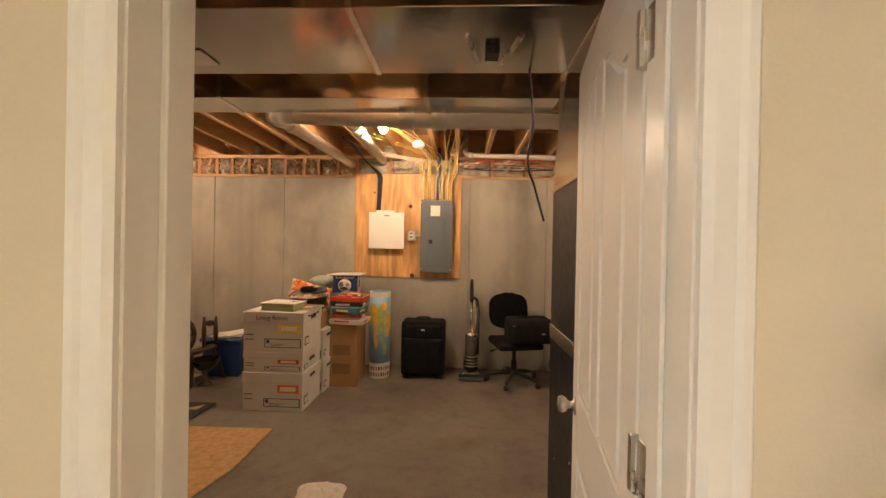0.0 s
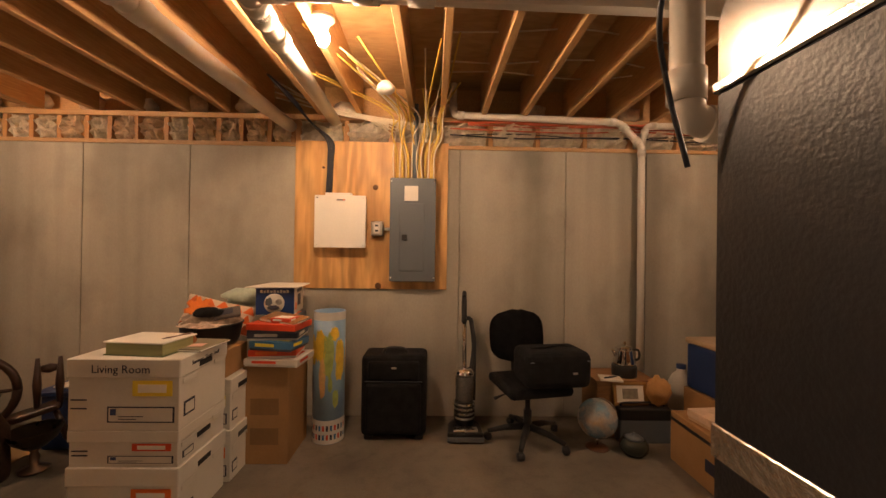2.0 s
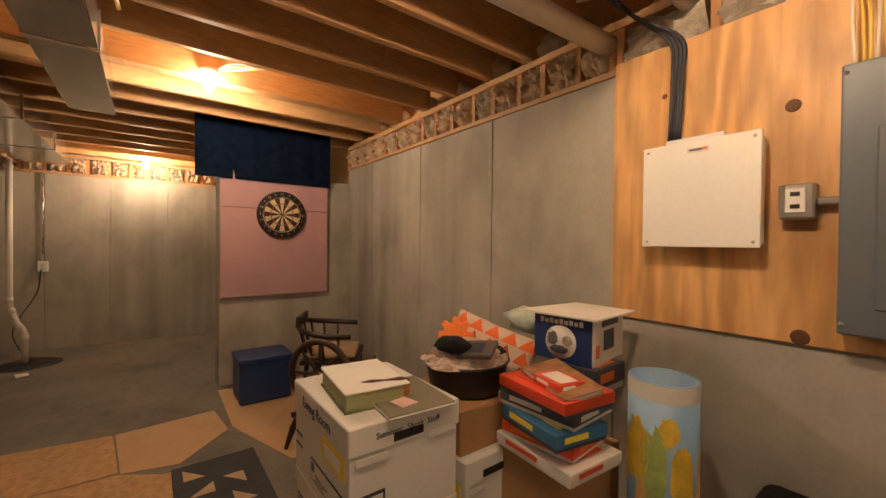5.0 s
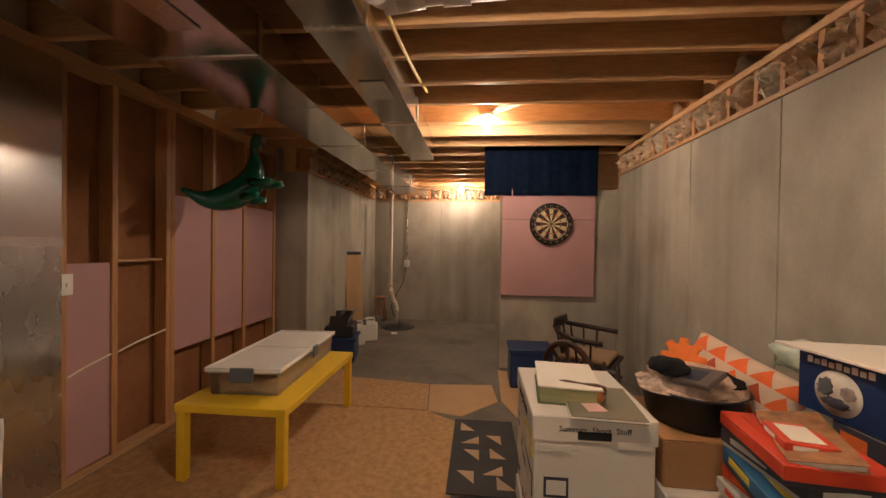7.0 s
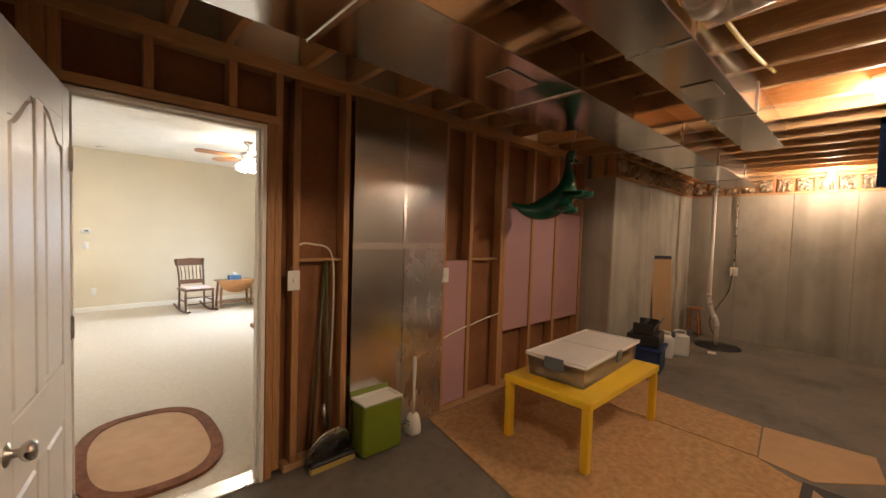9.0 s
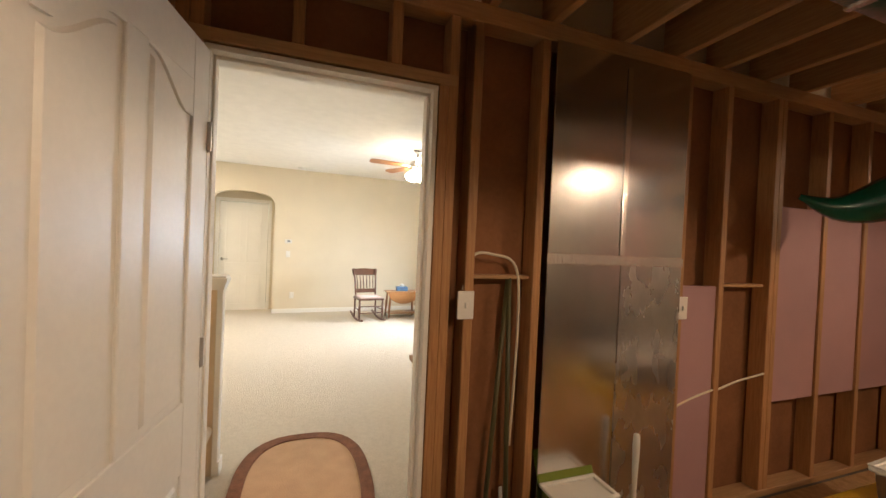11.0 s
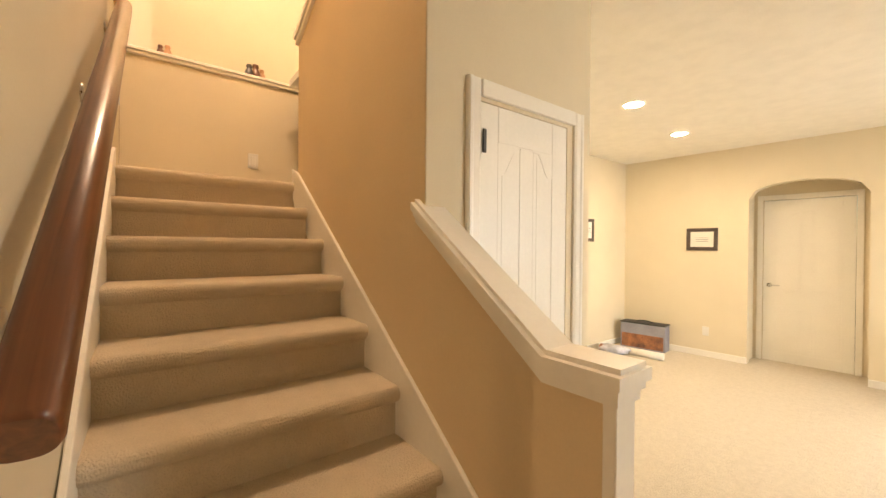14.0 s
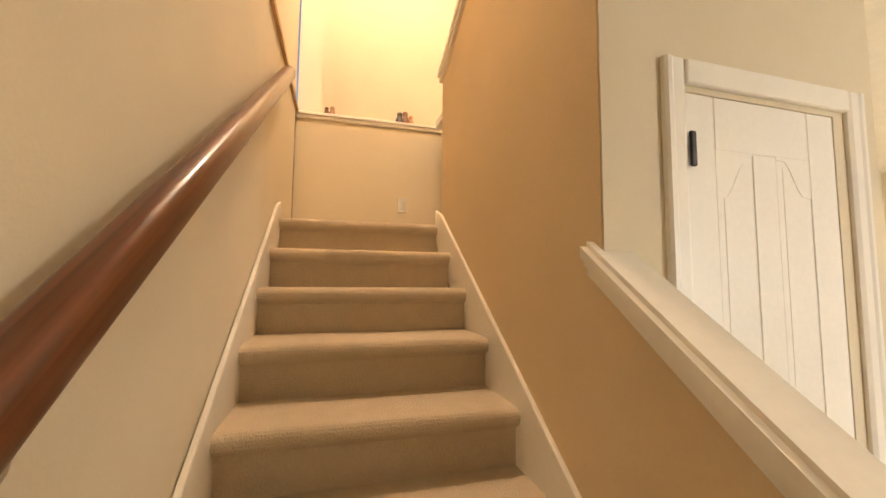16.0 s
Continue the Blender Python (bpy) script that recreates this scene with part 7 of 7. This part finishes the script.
for k in range(8):
    a = math.pi * k / 4
    part("spoke", tube([(0.03 * math.cos(a), 0, wz + 0.03 * math.sin(a)), (0.11 * math.cos(a), 0, wz + 0.11 * math.sin(a)), (wr * math.cos(a), 0, wz + wr * math.sin(a))], [0.009, 0.014, 0.009], 8), SW, t)
part("table", turned(box(-0.30, 0.30, -0.07, 0.07, 0.0, 0.035, 0.008), pose(0.12, 0, 0.24, 0, -14)), SW, t)
for x, y, zt in ((-0.12, -0.09, 0.22), (-0.12, 0.09, 0.22), (0.38, 0.0, 0.30)):
    part("leg", tube([(x, y * 0.5, zt), (x * 1.15, y, 0.12), (x * 1.3, y * 1.5, 0.0)], [0.014, 0.022, 0.012], 8), SW, t)
for y in (-0.06, 0.06):
    part("upright", tube([(-0.0, y, 0.2), (0.0, y, 0.34), (0.0, y, 0.47)], [0.016, 0.022, 0.014], 8), SW, t)
for x in (0.30, 0.40):
    part("maiden", tube([(x, 0, 0.30), (x, 0, 0.46), (x, 0, 0.62)], [0.012, 0.022, 0.010], 8), SW, t)
part("bobbin", tube([(0.29, 0.02, 0.55), (0.35, 0.02, 0.55), (0.41, 0.02, 0.55)], [0.012, 0.03, 0.012], 10), SW, t)
t = thing("milk_can", pose(-1.86, 4.20, 0.006), "dark old metal milk can", "milk can")
part("can", lathe([(0.0, 0.0), (0.11, 0.0), (0.115, 0.02), (0.11, 0.28), (0.06, 0.38), (0.06, 0.44), (0.075, 0.46), (0.0, 0.46)], steps=22), material("rusty_metal", (0.04, 0.022, 0.014), 0.6, metal=0.4, var=0.4, scale=12, bump=0.2), t)
part("bail", tube(curve_pts([(-0.07, 0, 0.42), (-0.08, 0, 0.50), (0.08, 0, 0.50), (0.07, 0, 0.42)], 4), 0.005, 6), STEEL, t)
t = thing("brass_basin", pose(-1.70, 4.33, 0.006), "dark metal basin on a turned foot", "basin")
part("bowl", lathe([(0.0, 0.13), (0.05, 0.135), (0.10, 0.18), (0.125, 0.235), (0.130, 0.24), (0.120, 0.235), (0.09, 0.185), (0.0, 0.145)], steps=26), material("dark_pewter", (0.08, 0.065, 0.05), 0.3, metal=0.9, bump=0.05), t)
part("foot", lathe([(0.07, 0.0), (0.07, 0.01), (0.02, 0.03), (0.025, 0.08), (0.015, 0.11), (0.04, 0.135)], steps=18), material("dark_pewter_foot", (0.13, 0.10, 0.08), 0.35, metal=0.9, bump=0.05), t)
t = thing("blue_tub", pose(-1.90, 4.55, 0.0), "dark blue plastic tub full of papers", "tub")
part("tub", prism([(0.0, 0.0), (0.40, 0.0), (0.40, 0.32), (0.0, 0.32)], "z", 0.0, 0.36, 0.02), BLUEPLASTIC, t)
part("rim", box(-0.015, 0.415, -0.015, 0.335, 0.345, 0.385, 0.01), BLUEPLASTIC, t)
for k in range(4):
    solo("paper_sheet", prism([(-0.13, -0.09), (0.13, -0.10), (0.14, 0.09), (-0.12, 0.10)], "z", 0, 0.006, 0.001), PAPER if k % 2 else CARDWHITE, pose(-1.72 + 0.03 * k, 4.68 + 0.02 * k, 0.386 + 0.0075 * k, 2, 3 - 2 * k, 17 * k), "pile of papers on the blue tub", "papers", "papers on the tub")
t = thing("blue_crate", pose(-3.28, 3.93, 0.006), "dark blue plastic crate under the foam board", "crate")
part("crate", box(0, 0.34, 0, 0.40, 0, 0.36, 0.02, 2), BLUEPLASTIC, t)
part("rim", box(-0.01, 0.35, -0.01, 0.41, 0.33, 0.375, 0.008), BLUEPLASTIC, t)
solo("rag_rug", blob((0.42, 0.22, 0.035), 31, 0.6, 6, 3), material("white_fringe", (0.55, 0.47, 0.38), 0.95, var=0.3, fine=90, bump=0.8), pose(0.43, 2.02, 0.0, 0, 0, 30), "crumpled white string mop head on the slab", "mop head")
# ---- finished room: furniture ----
OAK = wood("oak", (0.40, 0.19, 0.065), (0.28, 0.115, 0.035), axis="x", rough=0.35)
OAKZ = wood("oak_upright", (0.38, 0.17, 0.06), (0.26, 0.105, 0.032), axis="z", rough=0.35)
WALNUT = wood("dark_rocker_wood", (0.16, 0.07, 0.035), (0.09, 0.035, 0.018), axis="z", rough=0.35)
SOFA = material("blue_corduroy", (0.008, 0.026, 0.062), 0.85, var=0.25, scale=6, fine=140, bump=0.5, second=(0.013, 0.048, 0.105), spec=0.3)

t = thing("loveseat", pose(-1.86, -3.70, 0.008, 0, 0, 128) @ Matrix.Diagonal((0.76, 1.0, 1.0, 1.0)), "blue corduroy loveseat with wooden arm fronts", "loveseat")
part("base", box(-0.47, 0.47, -0.36, 0.34, 0.10, 0.30, 0.03, 2), SOFA, t)
part("seat_cushion", box(-0.37, 0.37, -0.40, 0.22, 0.28, 0.42, 0.045, 3), SOFA, t)
crown = [(-0.43, 0.32)] + [(-0.43 + 0.86 * k / 10, 0.62 + 0.15 * math.sin(math.pi * k / 10) ** 0.7) for k in range(11)] + [(0.43, 0.32)]
bm = prism(crown, "y", 0.14, 0.36)
bmesh.ops.bevel(bm, geom=[e for e in bm.edges if e.calc_length() > 0.01], offset=0.04, segments=3, affect="EDGES", clamp_overlap=True)
part("backrest", bm, SOFA, t)
for s in (-1, 1):
    arm = part("arm", turned(lathe([(0.0, -0.40), (0.075, -0.40), (0.085, -0.38), (0.085, 0.28), (0.0, 0.28)], steps=18), pose(s * 0.45, 0, 0.50, -90, 0, 0)), SOFA, t)
    part("arm_side", box(s * 0.45 - 0.07, s * 0.45 + 0.07, -0.34, 0.30, 0.12, 0.50, 0.02, 2), SOFA, t)
    part("arm_front", turned(prism([(-0.065, -0.06), (0.0, -0.085), (0.065, -0.06), (0.075, 0.0), (0.055, 0.055), (0.0, 0.075), (-0.055, 0.055), (-0.075, 0.0)], "y", -0.43, -0.395, 0.006), pose(s * 0.45, 0, 0.50)), OAK, t, "carved wooden arm front")
    part("foot", prism([(s * 0.46, 0.0), (s * 0.46, 0.11), (s * 0.20, 0.11), (s * 0.26, 0.06), (s * 0.38, 0.0)], "y", -0.37, -0.33, 0.006), OAK, t, "carved wooden front foot")
    part("rear_foot", box(s * 0.42 - 0.03, s * 0.42 + 0.03, 0.26, 0.32, 0, 0.11, 0.006), OAK, t)

t = thing("rocking_chair", pose(-0.37, -3.92, 0.008, 0, 0, 188), "dark wooden rocking chair with a flowered seat", "rocking chair")
for s in (-1, 1):
    part("rocker", tube(curve_pts([(s * 0.20, -0.36, 0.05), (s * 0.20, -0.15, 0.02), (s * 0.20, 0.12, 0.02), (s * 0.20, 0.40, 0.08)], 5), 0.017, 8), WALNUT, t)
    part("front_leg", tube([(s * 0.20, -0.19, 0.03), (s * 0.20, -0.18, 0.20), (s * 0.20, -0.18, 0.36)], [0.014, 0.021, 0.016], 8), WALNUT, t)
    part("rear_leg", tube([(s * 0.19, 0.17, 0.03), (s * 0.185, 0.17, 0.36)], [0.015, 0.017], 8), WALNUT, t)
    part("back_post", tube(curve_pts([(s * 0.18, 0.17, 0.36), (s * 0.185, 0.21, 0.60), (s * 0.20, 0.29, 0.86)], 4), 0.016, 8), WALNUT, t)
    part("side_stretcher", tube([(s * 0.20, -0.18, 0.19), (s * 0.185, 0.17, 0.19)], 0.010, 6), WALNUT, t)
part("seat", box(-0.22, 0.22, -0.21, 0.19, 0.355, 0.385, 0.012, 2), WALNUT, t)
part("seat_pad", box(-0.19, 0.19, -0.18, 0.16, 0.386, 0.405, 0.009, 2), material("flowered_cloth", (0.55, 0.38, 0.34), 0.9, var=0.35, scale=28, bump=0.2, second=(0.7, 0.62, 0.56)), t, "flowered seat pad")
part("crest_rail", turned(prism([(-0.215, 0.0), (0.215, 0.0), (0.23, 0.11), (0.0, 0.125), (-0.23, 0.11)], "y", -0.012, 0.012, 0.004), pose(0, 0.275, 0.745, -16)), WALNUT, t)
part("lower_rail", turned(box(-0.185, 0.185, -0.010, 0.010, 0, 0.07, 0.004), pose(0, 0.195, 0.44, -10)), WALNUT, t)
for k in range(6):
    x = -0.14 + 0.056 * k
    part("spindle", tube([(x, 0.20, 0.50), (x, 0.23, 0.63), (x * 1.1, 0.275, 0.76)], [0.006, 0.009, 0.006], 6), WALNUT, t)
for z in (0.14, 0.25):
    part("front_stretcher", tube([(-0.20, -0.185, z), (0.20, -0.185, z)], 0.010, 6), WALNUT, t)

t = thing("drop_leaf_table", pose(-1.00, -4.08, 0.008, 0, 0, 6), "small oak drop-leaf side table with a lower shelf", "side table")
part("top", box(-0.30, 0.30, -0.13, 0.13, 0.455, 0.475, 0.005), OAK, t)
half = [(0.29 * math.cos(a), -0.20 * math.sin(a)) for a in [math.pi * k / 16 for k in range(17)]]
part("front_leaf", turned(prism([(x, y) for x, y in half], "z", 0, 0.016, 0.003), pose(0, 0.136, 0.455, 90)), OAK, t, "half-round hanging leaf")
for x, y in ((-0.25, -0.10), (0.25, -0.10), (-0.25, 0.10), (0.25, 0.10)):
    part("leg", tube([(x * 0.95, y, 0.455), (x, y, 0.28), (x * 1.06, y * 1.1, 0.0)], [0.016, 0.022, 0.015], 8), OAKZ, t)
part("shelf", box(-0.27, 0.27, -0.11, 0.11, 0.075, 0.093, 0.004), OAK, t)
t = thing("tissue_box", pose(-1.00, -4.08, 0.484), "blue cardboard tissue box on the side table", "tissue box")
part("box", box(-0.10, 0.10, -0.055, 0.055, 0, 0.075, 0.003), material("tissue_box_print", (0.06, 0.13, 0.24), 0.6, var=0.3, scale=20, bump=0), t)
part("tissue", turned(blob((0.08, 0.04, 0.05), 4, 0.5, 4), pose(0, 0, 0.074)), PAPER, t)


def child_chair(m):
    t = thing("wooden_armchair", m, "small brown wooden captain's chair", "chair", "small wooden chairs")
    part("seat", box(-0.17, 0.17, -0.16, 0.16, 0.26, 0.285, 0.01, 2), OAK, t)
    for x, y in ((-0.13, -0.12), (0.13, -0.12), (-0.13, 0.12), (0.13, 0.12)):
        part("leg", tube([(x, y, 0.26), (x * 1.15, y * 1.15, 0.13), (x * 1.25, y * 1.25, 0.0)], [0.013, 0.018, 0.012], 8), OAKZ, t)
    arc = [(0.19 * math.cos(a), 0.17 * math.sin(a), 0.45 + 0.05 * math.sin(max(0, a))) for a in [math.radians(-20 + 22 * k) for k in range(11)]]
    part("back_rail", tube(arc, 0.020, 8), OAK, t)
    for k in range(0, 11, 2):
        p = arc[k]
        part("spindle", tube([(p[0] * 0.8, p[1] * 0.8, 0.28), p], 0.008, 6), OAKZ, t)
    for x in (-0.145, 0.145):
        part("stretcher", tube([(x, -0.14, 0.11), (x, 0.14, 0.11)], 0.008, 6), OAKZ, t)
    return t


child_chair(pose(-1.96, -2.64, 0.008, 0, 0, 60))
child_chair(pose(-2.02, -2.22, 0.008, 0, 0, 95))
t = thing("small_table", pose(-2.29, -2.52, 0.008), "low wooden table by the wall", "table")
part("top", box(-0.19, 0.17, -0.24, 0.24, 0.42, 0.445, 0.005), OAK, t)
for x, y in ((-0.15, -0.2), (0.13, -0.2), (-0.15, 0.2), (0.13, 0.2)):
    part("leg", box(x - 0.02, x + 0.02, y - 0.02, y + 0.02, 0, 0.42, 0.003), OAKZ, t)
t = thing("glass_cabinet", pose(-2.31, -2.62, 0.454), "small wooden display case with glass front", "display case")
for x0, x1, y0, y1, z0, z1 in ((-0.14, 0.14, -0.20, 0.20, 0, 0.025), (-0.15, 0.15, -0.21, 0.21, 0.335, 0.36), (-0.14, 0.14, -0.20, -0.18, 0.025, 0.335), (-0.14, 0.14, 0.18, 0.20, 0.025, 0.335), (-0.14, -0.13, -0.18, 0.18, 0.025, 0.335), (0.12, 0.14, -0.18, 0.18, 0.025, 0.055)):
    part("board", box(x0, x1, y0, y1, z0, z1, 0.003), OAKZ, t)
part("glass_front", box(0.128, 0.132, -0.18, 0.18, 0.055, 0.335), glass("case_glass"), t)
for k in range(4):
    part("figurine", turned(blob((0.05, 0.05, 0.12), k + 40, 0.3), pose(0.0, -0.12 + 0.08 * k, 0.026)), (STEEL, BLUEPLASTIC, CARDWHITE, GREYSTEEL)[k], t)
solo("yellow_beanbag", blob((0.62, 0.55, 0.40), 50, 0.12, 2), material("yellow_cloth", (0.75, 0.48, 0.06), 0.8, bump=0.2), pose(-1.42, -0.90, 0.008), "round yellow cushion seat on the carpet", "cushion seat")
t = thing("console_table", pose(0.0, 1.0, 0.008), "honey-coloured wooden console table against the painted partition", "table")
part("top", box(-0.80, 0.195, 0.0, 0.222, 0.795, 0.822, 0.006, 2), OAK, t)
part("apron", box(-0.76, 0.165, 0.022, 0.042, 0.71, 0.795, 0.004), OAK, t)
for x in (-0.75, 0.155):
    for y in (0.035, 0.185):
        part("leg", box(x - 0.02, x + 0.02, y - 0.02, y + 0.02, 0.0, 0.795, 0.004), OAKZ, t)

# rug by the doorway
t = thing("oval_rug", pose(0.665, 0.60, 0.008, 0, 0, 90), "tan rounded rug with a dark brown shaggy border", "rug")


def squircle(rx, ry, n=40, p=2.7):
    return [(rx * abs(math.cos(a)) ** (2 / p) * (1 if math.cos(a) > 0 else -1), ry * abs(math.sin(a)) ** (2 / p) * (1 if math.sin(a) > 0 else -1)) for a in [2 * math.pi * k / n for k in range(n)]]


part("field", prism(squircle(0.50, 0.31), "z", 0, 0.014), material("rug_field", (0.52, 0.33, 0.19), 0.95, var=0.1, scale=9, fine=160, bump=0.7), t)
bm = bmesh.new()
o, i2 = squircle(0.565, 0.375), squircle(0.495, 0.305)
for k in range(40):
    k2 = (k + 1) % 40
    top = [bm.verts.new((*p, 0.02)) for p in (o[k], o[k2], i2[k2], i2[k])]
    bm.faces.new(top)
    low = [bm.verts.new((*p, 0.0)) for p in (o[k], o[k2])]
    bm.faces.new([top[1], top[0], low[0], low[1]])
    low2 = [bm.verts.new((*p, 0.012)) for p in (i2[k], i2[k2])]
    bm.faces.new([top[3], top[2], low2[1], low2[0]])
bmesh.ops.remove_doubles(bm, verts=bm.verts, dist=0.0005)
part("border", bm, material("rug_border", (0.19, 0.075, 0.035), 0.95, var=0.25, scale=20, fine=120, bump=0.9), t, "dark brown border")

# pictures and fittings
def framed(name, m, w, h, label):
    t = thing(name, m, label, "picture frame")
    DK = material("dark_frame", (0.06, 0.04, 0.03), 0.4, bump=0.03)
    for x0, x1, z0, z1 in ((0, w, 0, 0.045), (0, w, h - 0.045, h), (0, 0.045, 0.045, h - 0.045), (w - 0.045, w, 0.045, h - 0.045)):
        part("moulding", box(x0, x1, 0, 0.02, z0, z1, 0.004), DK, t)
    part("mat_board", box(0.045, w - 0.045, 0.002, 0.010, 0.045, h - 0.045), PAPER, t)
    for k in range(3):
        part("text_line", box(w * 0.3, w * 0.7, 0.010, 0.0108, h * (0.40 + 0.08 * k), h * (0.415 + 0.08 * k)), INK, t)
    return t


skewed(framed("framed_certificate", pose(2.50, FAR, 1.355, 0, 0, 0), 0.345, 0.285, "dark framed certificate on the cream wall"))
framed("framed_picture", pose(EAST, -3.62, 1.46, 0, 0, 90), 0.24, 0.30, "small dark framed picture on the end wall")
t = thing("thermostat", SKEW @ pose(0.985, FAR, 1.30), "white wall thermostat with a grey screen", "thermostat")
part("body", box(-0.06, 0.06, 0, 0.022, -0.035, 0.035, 0.005), PLASTICWHITE, t)
part("screen", box(-0.03, 0.02, 0.021, 0.0235, -0.012, 0.018), GREYSTEEL, t)


def wall_plate(m, label, toggle=True):
    t = thing("wall_plate", m, label, "wall plate", "wall plates")
    part("plate", box(-0.036, 0.036, 0, 0.007, -0.057, 0.057, 0.003), PLASTICWHITE, t)
    part("insert", box(-0.016, 0.016, 0.006, 0.0105, -0.033, 0.033, 0.002), PLASTICWHITE, t)


wall_plate(SKEW @ pose(0.985, FAR, 1.07), "white light switch on the cream wall")
for x in (2.62, 0.90):
    wall_plate(SKEW @ pose(x, FAR, 0.33), "white outlet plate low on the cream wall")
wall_plate(pose(3.98, 0.476, 2.018, 0, 0, 90), "white plate on the landing wall")
t = thing("smoke_alarm", pose(0.80, -4.38, RCEIL), "white round smoke alarm on the ceiling", "smoke alarm")
part("body", lathe([(0.065, 0.0), (0.065, -0.015), (0.05, -0.032), (0.0, -0.035)]), PLASTICWHITE, t)
t = thing("ceiling_vent", pose(-1.95, -2.7, RCEIL), "white metal ceiling vent", "vent")
part("frame", boxes([(-0.15, 0.15, -0.08, -0.06, -0.008, 0), (-0.15, 0.15, 0.06, 0.08, -0.008, 0), (-0.15, -0.13, -0.06, 0.06, -0.008, 0), (0.13, 0.15, -0.06, 0.06, -0.008, 0)], 0.002), PLASTICWHITE, t)
for k in range(6):
    part("slat", box(-0.13, 0.13, -0.052 + 0.02 * k, -0.042 + 0.02 * k, -0.006, -0.002), PLASTICWHITE, t)

# window
t = thing("window_1", pose(RWEST - 0.28, 0, 0), "white framed basement window with a raised blind", "window", kind="structure")
for y0, y1, z0, z1 in ((W0, W1, WB, WB + 0.05), (W0, W1, WT - 0.05, WT), (W0, W0 + 0.05, WB + 0.05, WT - 0.05), (W1 - 0.05, W1, WB + 0.05, WT - 0.05), ((W0 + W1) / 2 - 0.02, (W0 + W1) / 2 + 0.02, WB + 0.05, WT - 0.05)):
    part("window_frame", box(0, 0.05, y0, y1, z0, z1, 0.004), PLASTICWHITE, t)
pane = part("pane", box(0.02, 0.026, W0 + 0.05, W1 - 0.05, WB + 0.05, WT - 0.05), glass("window_glass"), t)
pane.visible_shadow = False
part("window_sill", box(0.05, 0.295, W0, W1, WB, WB + 0.02, 0.005), TRIM, t)
for k in range(5):
    part("blind_slat", box(0.07, 0.12, W0 + 0.02, W1 - 0.02, WT - 0.16 + 0.03 * k, WT - 0.135 + 0.03 * k, 0.004), material("woven_blind", (0.50, 0.40, 0.30), 0.8, bump=0.2), t, "tan raised blind")
structure("backdrop_window_well", box(RWEST - 1.6, RWEST - 1.55, W0 - 1.5, W1 + 1.5, 0.2, 3.2), glowing("bright_outdoors", (0.86, 0.93, 1.0), 5.0), "bright overexposed daylight outside the window", "backdrop")

# printed carton, bag and roll in the far corner
t = thing("printed_carton", pose(3.27, -4.30, 0.008, 0, 0, 8), "carton printed with a fireplace picture, black strap on top", "carton")
part("body", box(-0.28, 0.28, -0.10, 0.10, 0, 0.34, 0.004), material("grey_print_carton", (0.26, 0.26, 0.30), 0.6, var=0.2, scale=6, bump=0), t)
part("picture", box(-0.26, 0.26, 0.0985, 0.1015, 0.02, 0.20), material("flame_print", (0.32, 0.13, 0.06), 0.6, var=0.45, scale=9, bump=0, second=(0.06, 0.04, 0.04)), t)
part("top_trim", box(-0.285, 0.285, -0.105, 0.105, 0.34, 0.356, 0.004), BLACK, t)
part("strap", tube(curve_pts([(-0.1, 0, 0.356), (-0.06, 0, 0.375), (0.06, 0, 0.375), (0.1, 0, 0.356)], 4), 0.008, 6), BLACK, t)
solo("paper_roll", tube([(0, 0, 0.045), (0.48, 0.06, 0.045)], 0.045, 16), PAPER, pose(2.84, -3.88, 0.008), "white roll of paper on the carpet", "paper roll")
t = thing("shopping_bag", pose(3.36, -3.68, 0.008, 0, 0, 25), "folded printed shopping bag lying on the carpet", "bag")
part("bag", blob((0.36, 0.26, 0.12), 61, 0.35, 3), material("bag_print", (0.50, 0.50, 0.56), 0.6, var=0.4, scale=8, bump=0.2), t)
part("brown_side", box(0.02, 0.18, -0.10, 0.05, 0.02, 0.10, 0.01), material("bag_brown", (0.24, 0.08, 0.03), 0.6, bump=0), t)

# figurines on the landing ledge
CERAM = [material("figurine_brown", (0.16, 0.07, 0.035), 0.4), material("figurine_tan", (0.42, 0.22, 0.11), 0.4), material("figurine_dark", (0.05, 0.04, 0.035), 0.4)]
for k, (y, s) in enumerate(((1.05, 0.7), (1.01, 0.8), (0.50, 1.0), (0.455, 1.1), (0.41, 0.8), (0.15, 0.6), (0.85, 0.25), (0.70, 0.25))):
    bm = lathe([(0.0, 0.0), (0.035, 0.0), (0.032, 0.02), (0.022, 0.05), (0.015, 0.062), (0.020, 0.075), (0.016, 0.092), (0.0, 0.098)], steps=12)
    bmesh.ops.scale(bm, vec=(s, s * 1.1, s), verts=bm.verts)
    solo("figurine", bm, CERAM[k % 3], pose(4.01, y, 2.668), "small brown ceramic figurine on the ledge", "figurine", "ledge figurines")
